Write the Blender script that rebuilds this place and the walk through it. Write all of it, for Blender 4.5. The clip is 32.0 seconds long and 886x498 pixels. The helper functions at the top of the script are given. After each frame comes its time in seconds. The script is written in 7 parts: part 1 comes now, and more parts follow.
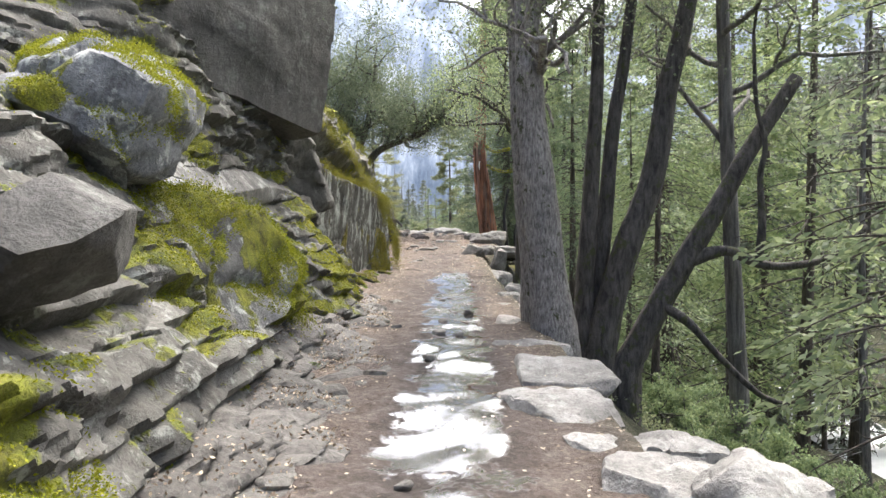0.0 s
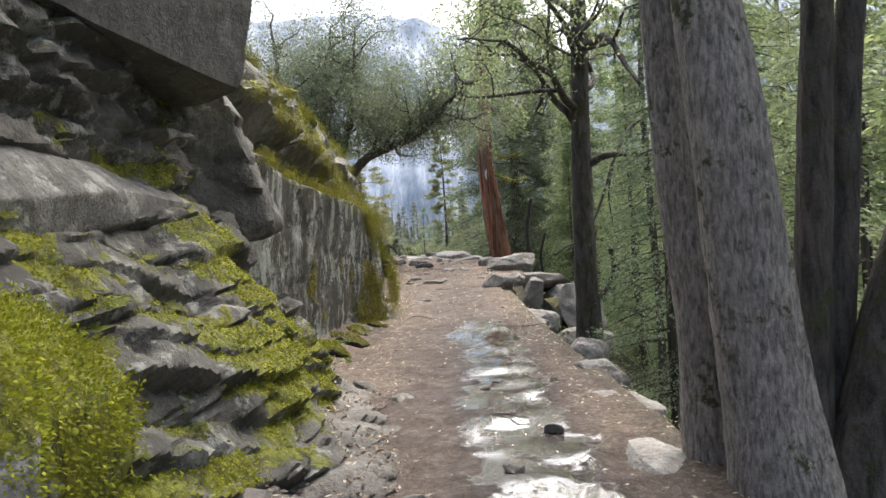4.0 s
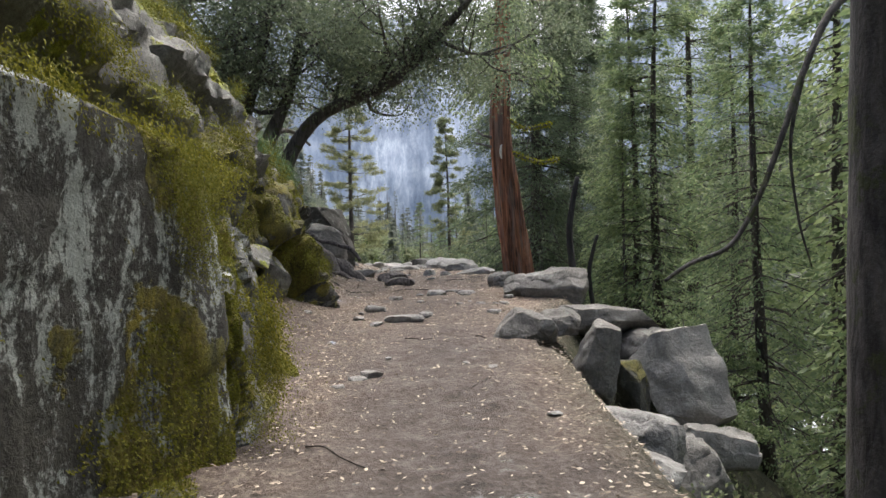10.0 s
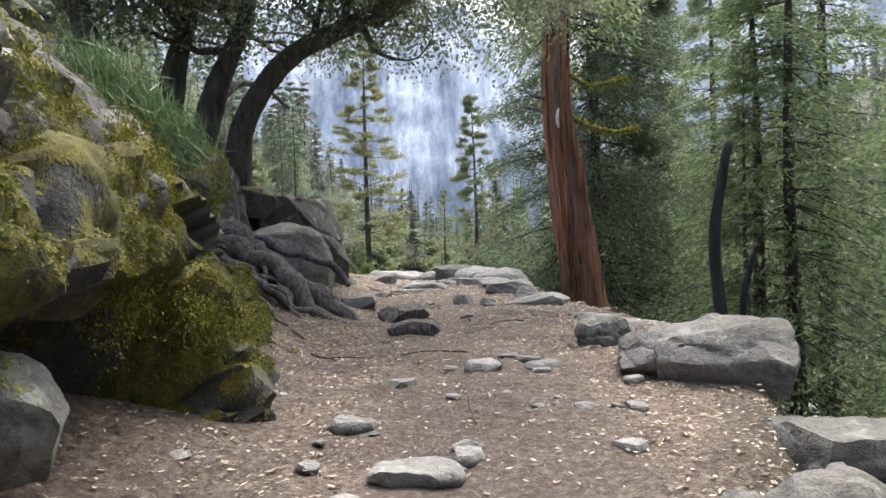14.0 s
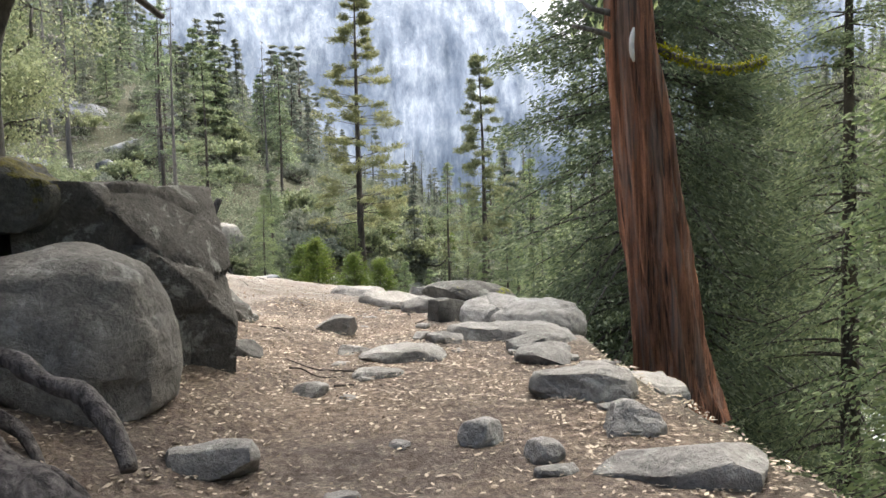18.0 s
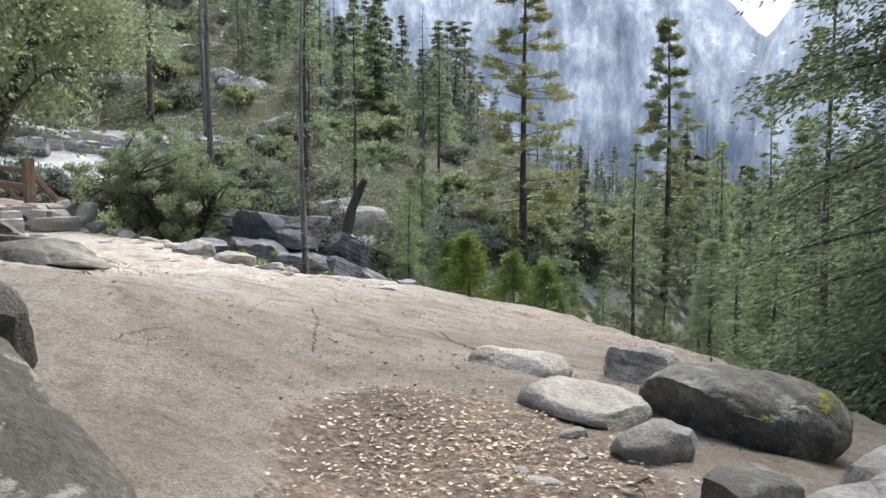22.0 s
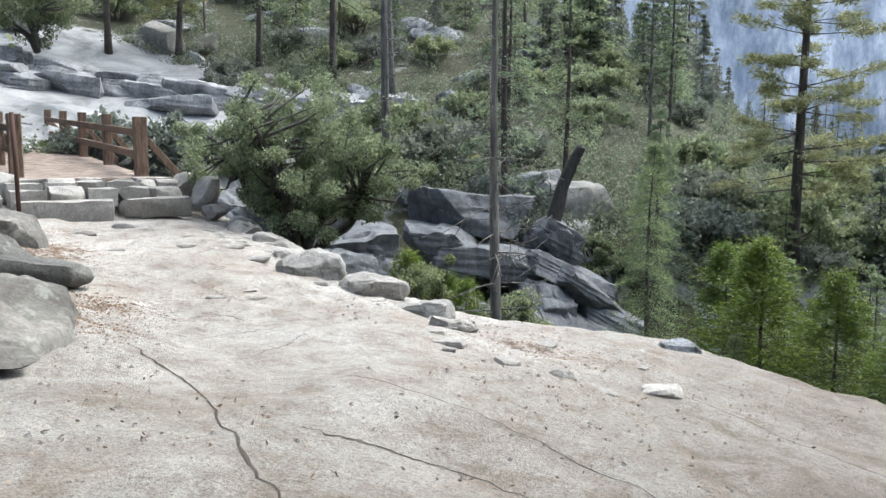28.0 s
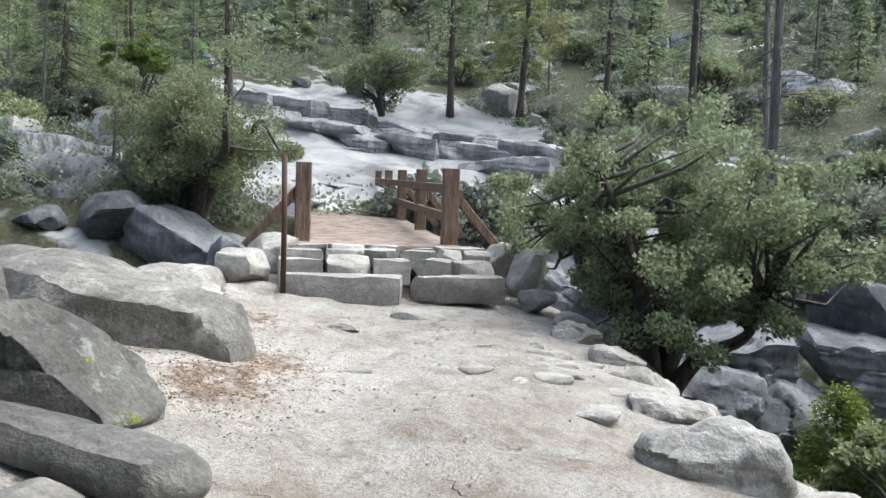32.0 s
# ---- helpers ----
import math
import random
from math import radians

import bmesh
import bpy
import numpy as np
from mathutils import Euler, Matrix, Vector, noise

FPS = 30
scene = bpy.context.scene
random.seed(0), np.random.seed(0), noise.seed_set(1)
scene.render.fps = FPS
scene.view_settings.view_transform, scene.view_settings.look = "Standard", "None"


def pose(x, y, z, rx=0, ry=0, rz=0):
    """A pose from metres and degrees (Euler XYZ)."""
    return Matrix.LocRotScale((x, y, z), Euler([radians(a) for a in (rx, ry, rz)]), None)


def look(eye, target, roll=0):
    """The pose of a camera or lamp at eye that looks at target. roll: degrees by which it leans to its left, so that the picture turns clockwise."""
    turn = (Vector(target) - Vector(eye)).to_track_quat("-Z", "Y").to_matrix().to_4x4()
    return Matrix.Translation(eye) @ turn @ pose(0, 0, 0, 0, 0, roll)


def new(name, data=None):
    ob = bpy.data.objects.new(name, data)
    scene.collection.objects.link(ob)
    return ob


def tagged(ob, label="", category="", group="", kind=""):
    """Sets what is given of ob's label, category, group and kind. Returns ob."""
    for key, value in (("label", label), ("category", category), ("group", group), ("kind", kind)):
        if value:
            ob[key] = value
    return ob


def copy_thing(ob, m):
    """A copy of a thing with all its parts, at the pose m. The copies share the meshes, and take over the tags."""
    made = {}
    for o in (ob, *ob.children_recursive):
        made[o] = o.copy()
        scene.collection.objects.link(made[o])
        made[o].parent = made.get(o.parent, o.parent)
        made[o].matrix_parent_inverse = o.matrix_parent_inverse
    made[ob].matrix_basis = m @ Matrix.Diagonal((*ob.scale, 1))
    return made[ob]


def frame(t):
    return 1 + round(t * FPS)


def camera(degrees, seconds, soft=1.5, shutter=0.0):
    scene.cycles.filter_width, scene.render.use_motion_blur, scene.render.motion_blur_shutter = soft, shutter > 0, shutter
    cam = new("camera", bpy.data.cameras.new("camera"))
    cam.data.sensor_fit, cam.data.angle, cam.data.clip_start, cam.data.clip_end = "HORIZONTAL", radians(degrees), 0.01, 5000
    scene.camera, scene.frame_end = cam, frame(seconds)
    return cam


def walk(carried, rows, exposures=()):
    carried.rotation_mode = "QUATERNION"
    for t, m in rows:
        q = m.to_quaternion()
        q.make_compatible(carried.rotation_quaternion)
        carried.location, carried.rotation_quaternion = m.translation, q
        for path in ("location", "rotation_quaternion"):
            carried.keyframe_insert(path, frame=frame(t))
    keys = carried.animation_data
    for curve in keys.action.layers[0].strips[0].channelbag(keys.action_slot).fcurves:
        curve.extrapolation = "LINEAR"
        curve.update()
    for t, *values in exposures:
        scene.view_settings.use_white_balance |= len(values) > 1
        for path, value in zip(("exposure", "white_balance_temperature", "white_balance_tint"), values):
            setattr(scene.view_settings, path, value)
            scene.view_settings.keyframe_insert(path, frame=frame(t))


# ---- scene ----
cam = camera(58.1, 32.0)
METRES, EYE, TILT, LEAN, TURN = 42.0, 1.4, -2.5, 0.5, 0.0
ROWS = [
    (0.0, 0.0, 0.0, 0.0, 0.0, 0.0, -0.0),
    (0.5, 0.0001, 0.0176, 0.0012, -0.15, 0.14, 0.04),
    (1.0, -0.0006, 0.036, 0.0019, -0.35, 0.05, 0.45),
    (1.5, -0.0012, 0.0547, 0.0031, -0.44, -0.19, 0.96),
    (2.0, -0.0023, 0.072, 0.0054, 1.85, 0.35, 0.81),
    (2.5, -0.0058, 0.087, 0.0067, 3.29, 1.1, 0.79),
    (3.0, -0.0083, 0.1013, 0.006, 3.27, 0.85, 1.23),
    (3.5, -0.0112, 0.1179, 0.0051, 1.46, 1.3, 3.0),
    (4.0, -0.0094, 0.1339, 0.0056, -0.52, 1.54, 2.96),
    (4.5, -0.0075, 0.1518, 0.007, -1.99, 1.09, 2.19),
    (6.5, -0.0024, 0.2142, 0.0116, -1.73, 1.52, 1.41),
    (7.0, -0.0013, 0.2298, 0.0116, -0.84, 1.29, 1.82),
    (7.5, -0.0004, 0.2448, 0.0119, -0.61, 2.03, 1.81),
    (8.0, -0.0017, 0.2597, 0.0113, -0.51, 2.54, 2.52),
    (8.5, -0.0012, 0.2744, 0.0122, -0.28, 2.62, 2.64),
    (9.0, -0.0014, 0.2894, 0.0115, -0.31, 0.53, 2.08),
    (9.5, -0.0008, 0.3061, 0.0114, -0.11, 1.45, 1.39),
    (10.0, -0.0008, 0.3236, 0.0118, -0.18, 1.79, 1.07),
    (10.5, 0.0002, 0.3399, 0.0131, -0.05, 1.93, 0.78),
    (11.0, -0.0005, 0.3556, 0.0143, 1.18, 1.78, 0.12),
    (11.5, -0.001, 0.3713, 0.0156, 1.14, 1.72, 0.34),
    (12.0, -0.0017, 0.3875, 0.0169, 1.36, 1.59, 0.35),
    (12.5, -0.0031, 0.4037, 0.0186, 1.22, 1.2, 0.91),
    (13.0, -0.0036, 0.4202, 0.0203, 1.42, 1.09, 1.05),
    (13.5, -0.0045, 0.4364, 0.0219, 1.27, 1.05, 1.09),
    (14.0, -0.005, 0.4522, 0.023, 1.52, 0.95, 1.32),
    (14.5, -0.0063, 0.4676, 0.0235, 1.48, 1.09, 1.09),
    (16.5, -0.0041, 0.5385, 0.03, 1.64, 3.44, 1.04),
    (17.0, -0.0041, 0.5537, 0.0314, 1.79, -0.28, 0.73),
    (17.5, -0.0043, 0.5695, 0.0338, 1.89, -0.78, 0.92),
    (18.0, -0.0066, 0.5846, 0.0356, 1.85, -1.04, 1.19),
    (18.5, -0.0082, 0.5997, 0.0371, 1.94, -0.44, 1.65),
    (19.0, -0.0093, 0.6141, 0.038, 2.3, -1.02, 1.44),
    (19.5, -0.0097, 0.629, 0.039, 4.24, -0.88, 1.4),
    (20.0, -0.0096, 0.6437, 0.0397, 7.49, -0.9, 0.13),
    (20.5, -0.0115, 0.6579, 0.0413, 8.86, -1.19, -0.44),
    (21.0, -0.014, 0.6723, 0.042, 11.44, -1.35, -0.28),
    (21.5, -0.0183, 0.6862, 0.0422, 12.22, -2.05, -0.69),
    (22.0, -0.0234, 0.7004, 0.043, 13.36, -2.23, -0.96),
    (22.5, -0.0291, 0.7148, 0.0443, 15.31, -1.55, -1.36),
    (23.0, -0.035, 0.7295, 0.0451, 17.29, -1.13, -1.33),
    (23.5, -0.0406, 0.7441, 0.0461, 18.61, -1.11, -1.48),
    (24.0, -0.0462, 0.7572, 0.0466, 19.06, -1.58, -1.29),
    (24.5, -0.0508, 0.7713, 0.0471, 19.13, -1.95, -1.22),
    (25.0, -0.0555, 0.7851, 0.0478, 19.49, -2.34, -1.36),
    (25.5, -0.0595, 0.7987, 0.0484, 19.64, -2.8, -1.3),
    (27.5, -0.0817, 0.8476, 0.0507, 26.09, -4.85, -1.75),
    (28.0, -0.089, 0.8593, 0.0529, 27.54, -5.2, -1.96),
    (28.5, -0.0977, 0.8712, 0.054, 31.83, -5.61, -2.14),
    (29.0, -0.1054, 0.8835, 0.054, 34.85, -6.07, -2.29),
    (29.5, -0.1142, 0.8953, 0.0541, 39.22, -6.61, -2.88),
    (30.0, -0.1243, 0.907, 0.055, 41.77, -6.04, -3.09),
    (30.5, -0.1352, 0.9188, 0.0551, 46.1, -4.34, -3.46),
    (31.0, -0.1468, 0.9298, 0.0546, 48.58, -2.61, -3.51),
    (31.5, -0.1571, 0.9401, 0.0539, 49.79, -2.55, -3.63),
    (32.0, -0.1689, 0.9488, 0.053, 51.22, -1.25, -4.28),
]

walk(cam, [(t, pose(0, 0, EYE, TILT, LEAN, TURN) @ pose(METRES * x, METRES * y, METRES * z, 90 + pitch, roll, yaw)) for t, x, y, z, yaw, pitch, roll in ROWS],
     exposures=[(t, e, k, 6 if t < 16 else 4 if t < 22.5 else 1) for t, e, k in ((0, 2.0, 6200), (1, 2.1, 6250), (3, 1.8, 6300), (4, 1.7, 6300), (7, 1.05, 6200), (8, 0.95, 6150), (9, 1.05, 6100), (11, 1.55, 6100), (13, 1.72, 6000), (16.5, 1.3, 6300), (17, 1.32, 6350), (18, 1.65, 6350), (19, 1.38, 6350), (20, 1.1, 6350), (21, 1.0, 6250), (22, 1.25, 6000), (23, 0.48, 5950), (24, 0.05, 5800), (25, 0.6, 5750), (28, 1.3, 5700), (30, 1.0, 5750), (32, 1.25, 5700))])

# ---- world and sun: a bright overcast sky ----
world = bpy.data.worlds.new("world")
scene.world = world
world.use_nodes = True
wn = world.node_tree
sky = wn.nodes.new("ShaderNodeTexSky")
sky.sky_type, sky.sun_disc = "NISHITA", False
sky.sun_elevation, sky.sun_rotation = radians(62), radians(25)
sky.air_density, sky.dust_density, sky.ozone_density = 0.6, 9.0, 0.3
wn.nodes["Background"].inputs["Strength"].default_value = 0.15
wn.links.new(sky.outputs[0], wn.nodes["Background"].inputs[0])
sun = new("sun", bpy.data.lights.new("sun", "SUN"))
sun.data.energy, sun.data.angle, sun.data.color = 0.9, radians(80), (1.0, 0.99, 0.97)
sun.matrix_world = look((0, 0, 30), (-math.sin(radians(25)) * 10.6, -math.cos(radians(25)) * 10.6, 30 - 20))


# ---- materials ----
def material(name, rough=0.85, metal=0.0):
    m = bpy.data.materials.new(name)
    m.use_nodes = True
    p = m.node_tree.nodes["Principled BSDF"]
    p.inputs["Roughness"].default_value, p.inputs["Metallic"].default_value = rough, metal
    return m, m.node_tree, p


def node(nt, kind, **values):
    n = nt.nodes.new(kind)
    for key, v in values.items():
        n.inputs[key.replace("_", " ")].default_value = v
    return n


def place(nt, space="Object"):
    return nt.nodes.new("ShaderNodeTexCoord").outputs[space]


def world_place(nt):
    return nt.nodes.new("ShaderNodeNewGeometry").outputs["Position"]


def scaled(nt, vec, sx, sy, sz):
    m = nt.nodes.new("ShaderNodeMapping")
    m.inputs["Scale"].default_value = (sx, sy, sz)
    nt.links.new(vec, m.inputs["Vector"])
    return m.outputs[0]


def nz(nt, vec, scale, detail=5, rough=0.6, distort=0.0):
    n = node(nt, "ShaderNodeTexNoise", Scale=scale, Detail=detail, Roughness=rough, Distortion=distort)
    nt.links.new(vec, n.inputs["Vector"])
    return n.outputs["Fac"]


def ramp(nt, fac, *stops):
    r = nt.nodes.new("ShaderNodeValToRGB")
    while len(r.color_ramp.elements) < len(stops):
        r.color_ramp.elements.new(0.5)
    for e, (at, col) in zip(r.color_ramp.elements, stops):
        e.position = at
        e.color = (*col, 1) if len(col) == 3 else col
    nt.links.new(fac, r.inputs[0])
    return r.outputs[0]


def grey(v):
    return (v, v, v)


def mix(nt, fac, a, b, mode="MIX"):
    m = nt.nodes.new("ShaderNodeMix")
    m.data_type, m.blend_type = "RGBA", mode
    for sock, v in ((m.inputs[0], fac), (m.inputs[6], a), (m.inputs[7], b)):
        if isinstance(v, (int, float)):
            sock.default_value = v
        elif isinstance(v, tuple):
            sock.default_value = (*v, 1)
        else:
            nt.links.new(v, sock)
    return m.outputs[2]


def maths(nt, op, a, b=0.0):
    m = nt.nodes.new("ShaderNodeMath")
    m.operation = op
    for sock, v in zip(m.inputs, (a, b)):
        if isinstance(v, (int, float)):
            sock.default_value = v
        else:
            nt.links.new(v, sock)
    return m.outputs[0]


def bump(nt, p, height, strength=0.5, distance=0.02):
    b = node(nt, "ShaderNodeBump", Strength=strength, Distance=distance)
    nt.links.new(height, b.inputs["Height"])
    nt.links.new(b.outputs[0], p.inputs["Normal"])


def up_facing(nt):
    sep = nt.nodes.new("ShaderNodeSeparateXYZ")
    nt.links.new(nt.nodes.new("ShaderNodeNewGeometry").outputs["Normal"], sep.inputs[0])
    return sep.outputs["Z"]


def rock_material(name, dark, mid, light, lichen=0.0, moss=0.0, streak=0.0, moss_col=(0.16, 0.19, 0.02), moss_up=0.35, rough=0.88, pale=0.0, speckle=1.0):
    """Granite: mottled at two scales, with crystal speckle; lichen blotches, dark streaks, moss on what faces up."""
    m, nt, p = material(name, rough)
    v = world_place(nt)
    big, fine = nz(nt, v, 1.1, 6, 0.62, 0.6), nz(nt, v, 38, 3, 0.7)
    col = ramp(nt, big, (0.28, dark), (0.5, mid), (0.74, light))
    mid_n = nz(nt, v, 11, 6, 0.75, 0.3)
    col = mix(nt, 0.6 * speckle, col, ramp(nt, fine, (0.32, grey(0.45)), (0.68, grey(1.3))), "MULTIPLY")
    col = mix(nt, 0.8 * speckle, col, ramp(nt, mid_n, (0.32, grey(0.5)), (0.5, grey(0.95)), (0.7, grey(1.35))), "MULTIPLY")
    if streak:
        s = nz(nt, scaled(nt, v, 5.5, 5.5, 0.7), 1.0, 6, 0.65, 0.5)
        col = mix(nt, maths(nt, "MULTIPLY", ramp(nt, s, (0.46, grey(0)), (0.6, grey(1))), streak), col, (0.028, 0.028, 0.024))
    if pale:
        s = nz(nt, scaled(nt, v, 3.0, 3.0, 1.3), 1.0, 9, 0.74, 0.4)
        s = maths(nt, "ADD", s, maths(nt, "MULTIPLY", maths(nt, "SUBTRACT", nz(nt, v, 26, 5, 0.8), 0.5), 0.4))
        where = ramp(nt, nz(nt, v, 0.75, 4, 0.6), (0.36, grey(0.35)), (0.5, grey(1)))
        col = mix(nt, maths(nt, "MULTIPLY", maths(nt, "MULTIPLY", ramp(nt, s, (0.505, grey(0)), (0.565, grey(1))), pale), where), col, (0.3, 0.325, 0.3))
    if lichen:
        l = nz(nt, v, 4.2, 7, 0.72, 0.3)
        col = mix(nt, maths(nt, "MULTIPLY", ramp(nt, l, (0.565 - 0.065 * lichen, grey(0)), (0.635 - 0.065 * lichen, grey(1))), min(1.0, lichen)), col, (0.52, 0.54, 0.5))
        d = nz(nt, v, 9.0, 5, 0.7)
        col = mix(nt, maths(nt, "MULTIPLY", ramp(nt, d, (0.6, grey(0)), (0.66, grey(1))), lichen * 0.7), col, (0.04, 0.042, 0.038))
    h = mix(nt, 0.35, big, fine)
    h = mix(nt, 0.55, h, mid_n)
    if moss:
        patch = nz(nt, v, 1.7, 6, 0.7, 0.4)
        f = maths(nt, "ADD", maths(nt, "MULTIPLY", up_facing(nt), 0.32), maths(nt, "MULTIPLY", maths(nt, "SUBTRACT", patch, 0.5), 3.2))
        att = nt.nodes.new("ShaderNodeAttribute")
        att.attribute_name = "moss"
        f = maths(nt, "ADD", f, maths(nt, "MULTIPLY", att.outputs["Fac"], 0.75))
        f = ramp(nt, f, (max(0.0, 0.62 - moss * 0.6), grey(0)), (max(0.02, 0.62 - moss * 0.6) + 0.1, grey(1)))
        fuzz = nz(nt, v, 60, 4, 0.75)
        tint = mix(nt, ramp(nt, nz(nt, v, 3.5, 4), (0.35, grey(0)), (0.65, grey(1))), moss_col, tuple(c * k for c, k in zip(moss_col, (1.6, 1.35, 1.0))))
        tint = mix(nt, 0.8, tint, ramp(nt, fuzz, (0.3, grey(0.3)), (0.7, grey(1.3))), "MULTIPLY")
        # Shadow between hanging moss clumps, painted into the tint by upright noise.
        clump = nz(nt, scaled(nt, v, 1.0, 1.0, 0.5), 11, 5, 0.7, 0.4)
        tint = mix(nt, 1.0, tint, ramp(nt, clump, (0.36, grey(0.25)), (0.5, grey(0.8)), (0.66, grey(1.3))), "MULTIPLY")
        col = mix(nt, f, col, tint)
        h = mix(nt, maths(nt, "MULTIPLY", f, 0.7), h, mix(nt, 0.5, fuzz, grey(1.0)))
    nt.links.new(col, p.inputs["Base Color"])
    bump(nt, p, h, 0.75, 0.08)
    return m


GRANITE = rock_material("granite", (0.13, 0.124, 0.115), (0.255, 0.245, 0.231), (0.4, 0.387, 0.367), lichen=0.3, speckle=0.75)
GRANITE_PALE = rock_material("pale_granite", (0.2, 0.188, 0.17), (0.315, 0.298, 0.274), (0.43, 0.41, 0.382), lichen=0.15, speckle=0.7)
GRANITE_SLATE = rock_material("slate_grey_granite", (0.085, 0.09, 0.1), (0.17, 0.177, 0.19), (0.28, 0.287, 0.3), streak=0.35, speckle=0.7)
GRANITE_GORGE = rock_material("gorge_granite", (0.05, 0.054, 0.062), (0.1, 0.107, 0.12), (0.19, 0.2, 0.215), streak=0.5, moss=0.1)
GRANITE_BLUE = rock_material("blue_granite", (0.13, 0.14, 0.155), (0.24, 0.255, 0.275), (0.38, 0.395, 0.41), streak=0.7)
GRANITE_LEDGE = rock_material("ledge_granite", (0.16, 0.165, 0.175), (0.29, 0.295, 0.305), (0.42, 0.425, 0.43), streak=0.25)
ROCK_DARK = rock_material("dark_rock", (0.055, 0.053, 0.048), (0.115, 0.112, 0.102), (0.22, 0.213, 0.195), lichen=0.25, moss=0.25)
ROCK_OVERHANG = rock_material("overhang_rock", (0.05, 0.048, 0.045), (0.1, 0.097, 0.09), (0.175, 0.17, 0.158), lichen=0.12, streak=0.4, speckle=0.8)
ROCK_CLIFF = rock_material("cliff_granite", (0.09, 0.088, 0.083), (0.19, 0.185, 0.175), (0.31, 0.302, 0.287), lichen=0.45, streak=0.35)
GRANITE_RIM = rock_material("rim_granite", (0.072, 0.067, 0.06), (0.155, 0.146, 0.132), (0.265, 0.251, 0.229), lichen=0.25, speckle=0.85)
ROCK_TRAIL = rock_material("trail_bedrock", (0.05, 0.046, 0.041), (0.1, 0.092, 0.083), (0.185, 0.172, 0.156), lichen=0.12, rough=0.7)
ROCK_SQUARE = rock_material("brown_granite", (0.036, 0.033, 0.029), (0.075, 0.07, 0.062), (0.14, 0.132, 0.118), lichen=0.32)
ROCK_LEDGE = rock_material("ledge_rock", (0.032, 0.031, 0.028), (0.085, 0.082, 0.073), (0.19, 0.184, 0.167), lichen=0.35, moss=0.3, moss_col=(0.115, 0.138, 0.01), speckle=0.8)
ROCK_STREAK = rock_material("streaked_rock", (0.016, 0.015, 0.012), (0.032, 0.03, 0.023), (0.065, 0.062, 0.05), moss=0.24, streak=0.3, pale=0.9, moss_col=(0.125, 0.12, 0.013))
ROCK_LICHEN = rock_material("lichen_rock", (0.09, 0.093, 0.098), (0.17, 0.176, 0.184), (0.28, 0.287, 0.295), lichen=0.65, moss=0.42, moss_col=(0.15, 0.175, 0.01))
ROCK_GREEN = rock_material("green_rock", (0.075, 0.075, 0.073), (0.145, 0.145, 0.142), (0.245, 0.246, 0.242), lichen=0.6, moss=0.72, moss_col=(0.13, 0.15, 0.01))
ROCK_MOSSY = rock_material("mossy_rock", (0.026, 0.026, 0.022), (0.058, 0.057, 0.05), (0.12, 0.118, 0.106), lichen=0.2, moss=0.72, moss_col=(0.085, 0.085, 0.01))
ROCK_CORNER = rock_material("corner_rock", (0.034, 0.035, 0.032), (0.076, 0.077, 0.072), (0.15, 0.152, 0.145), lichen=0.45, streak=0.3, moss=0.46, moss_col=(0.095, 0.096, 0.011))


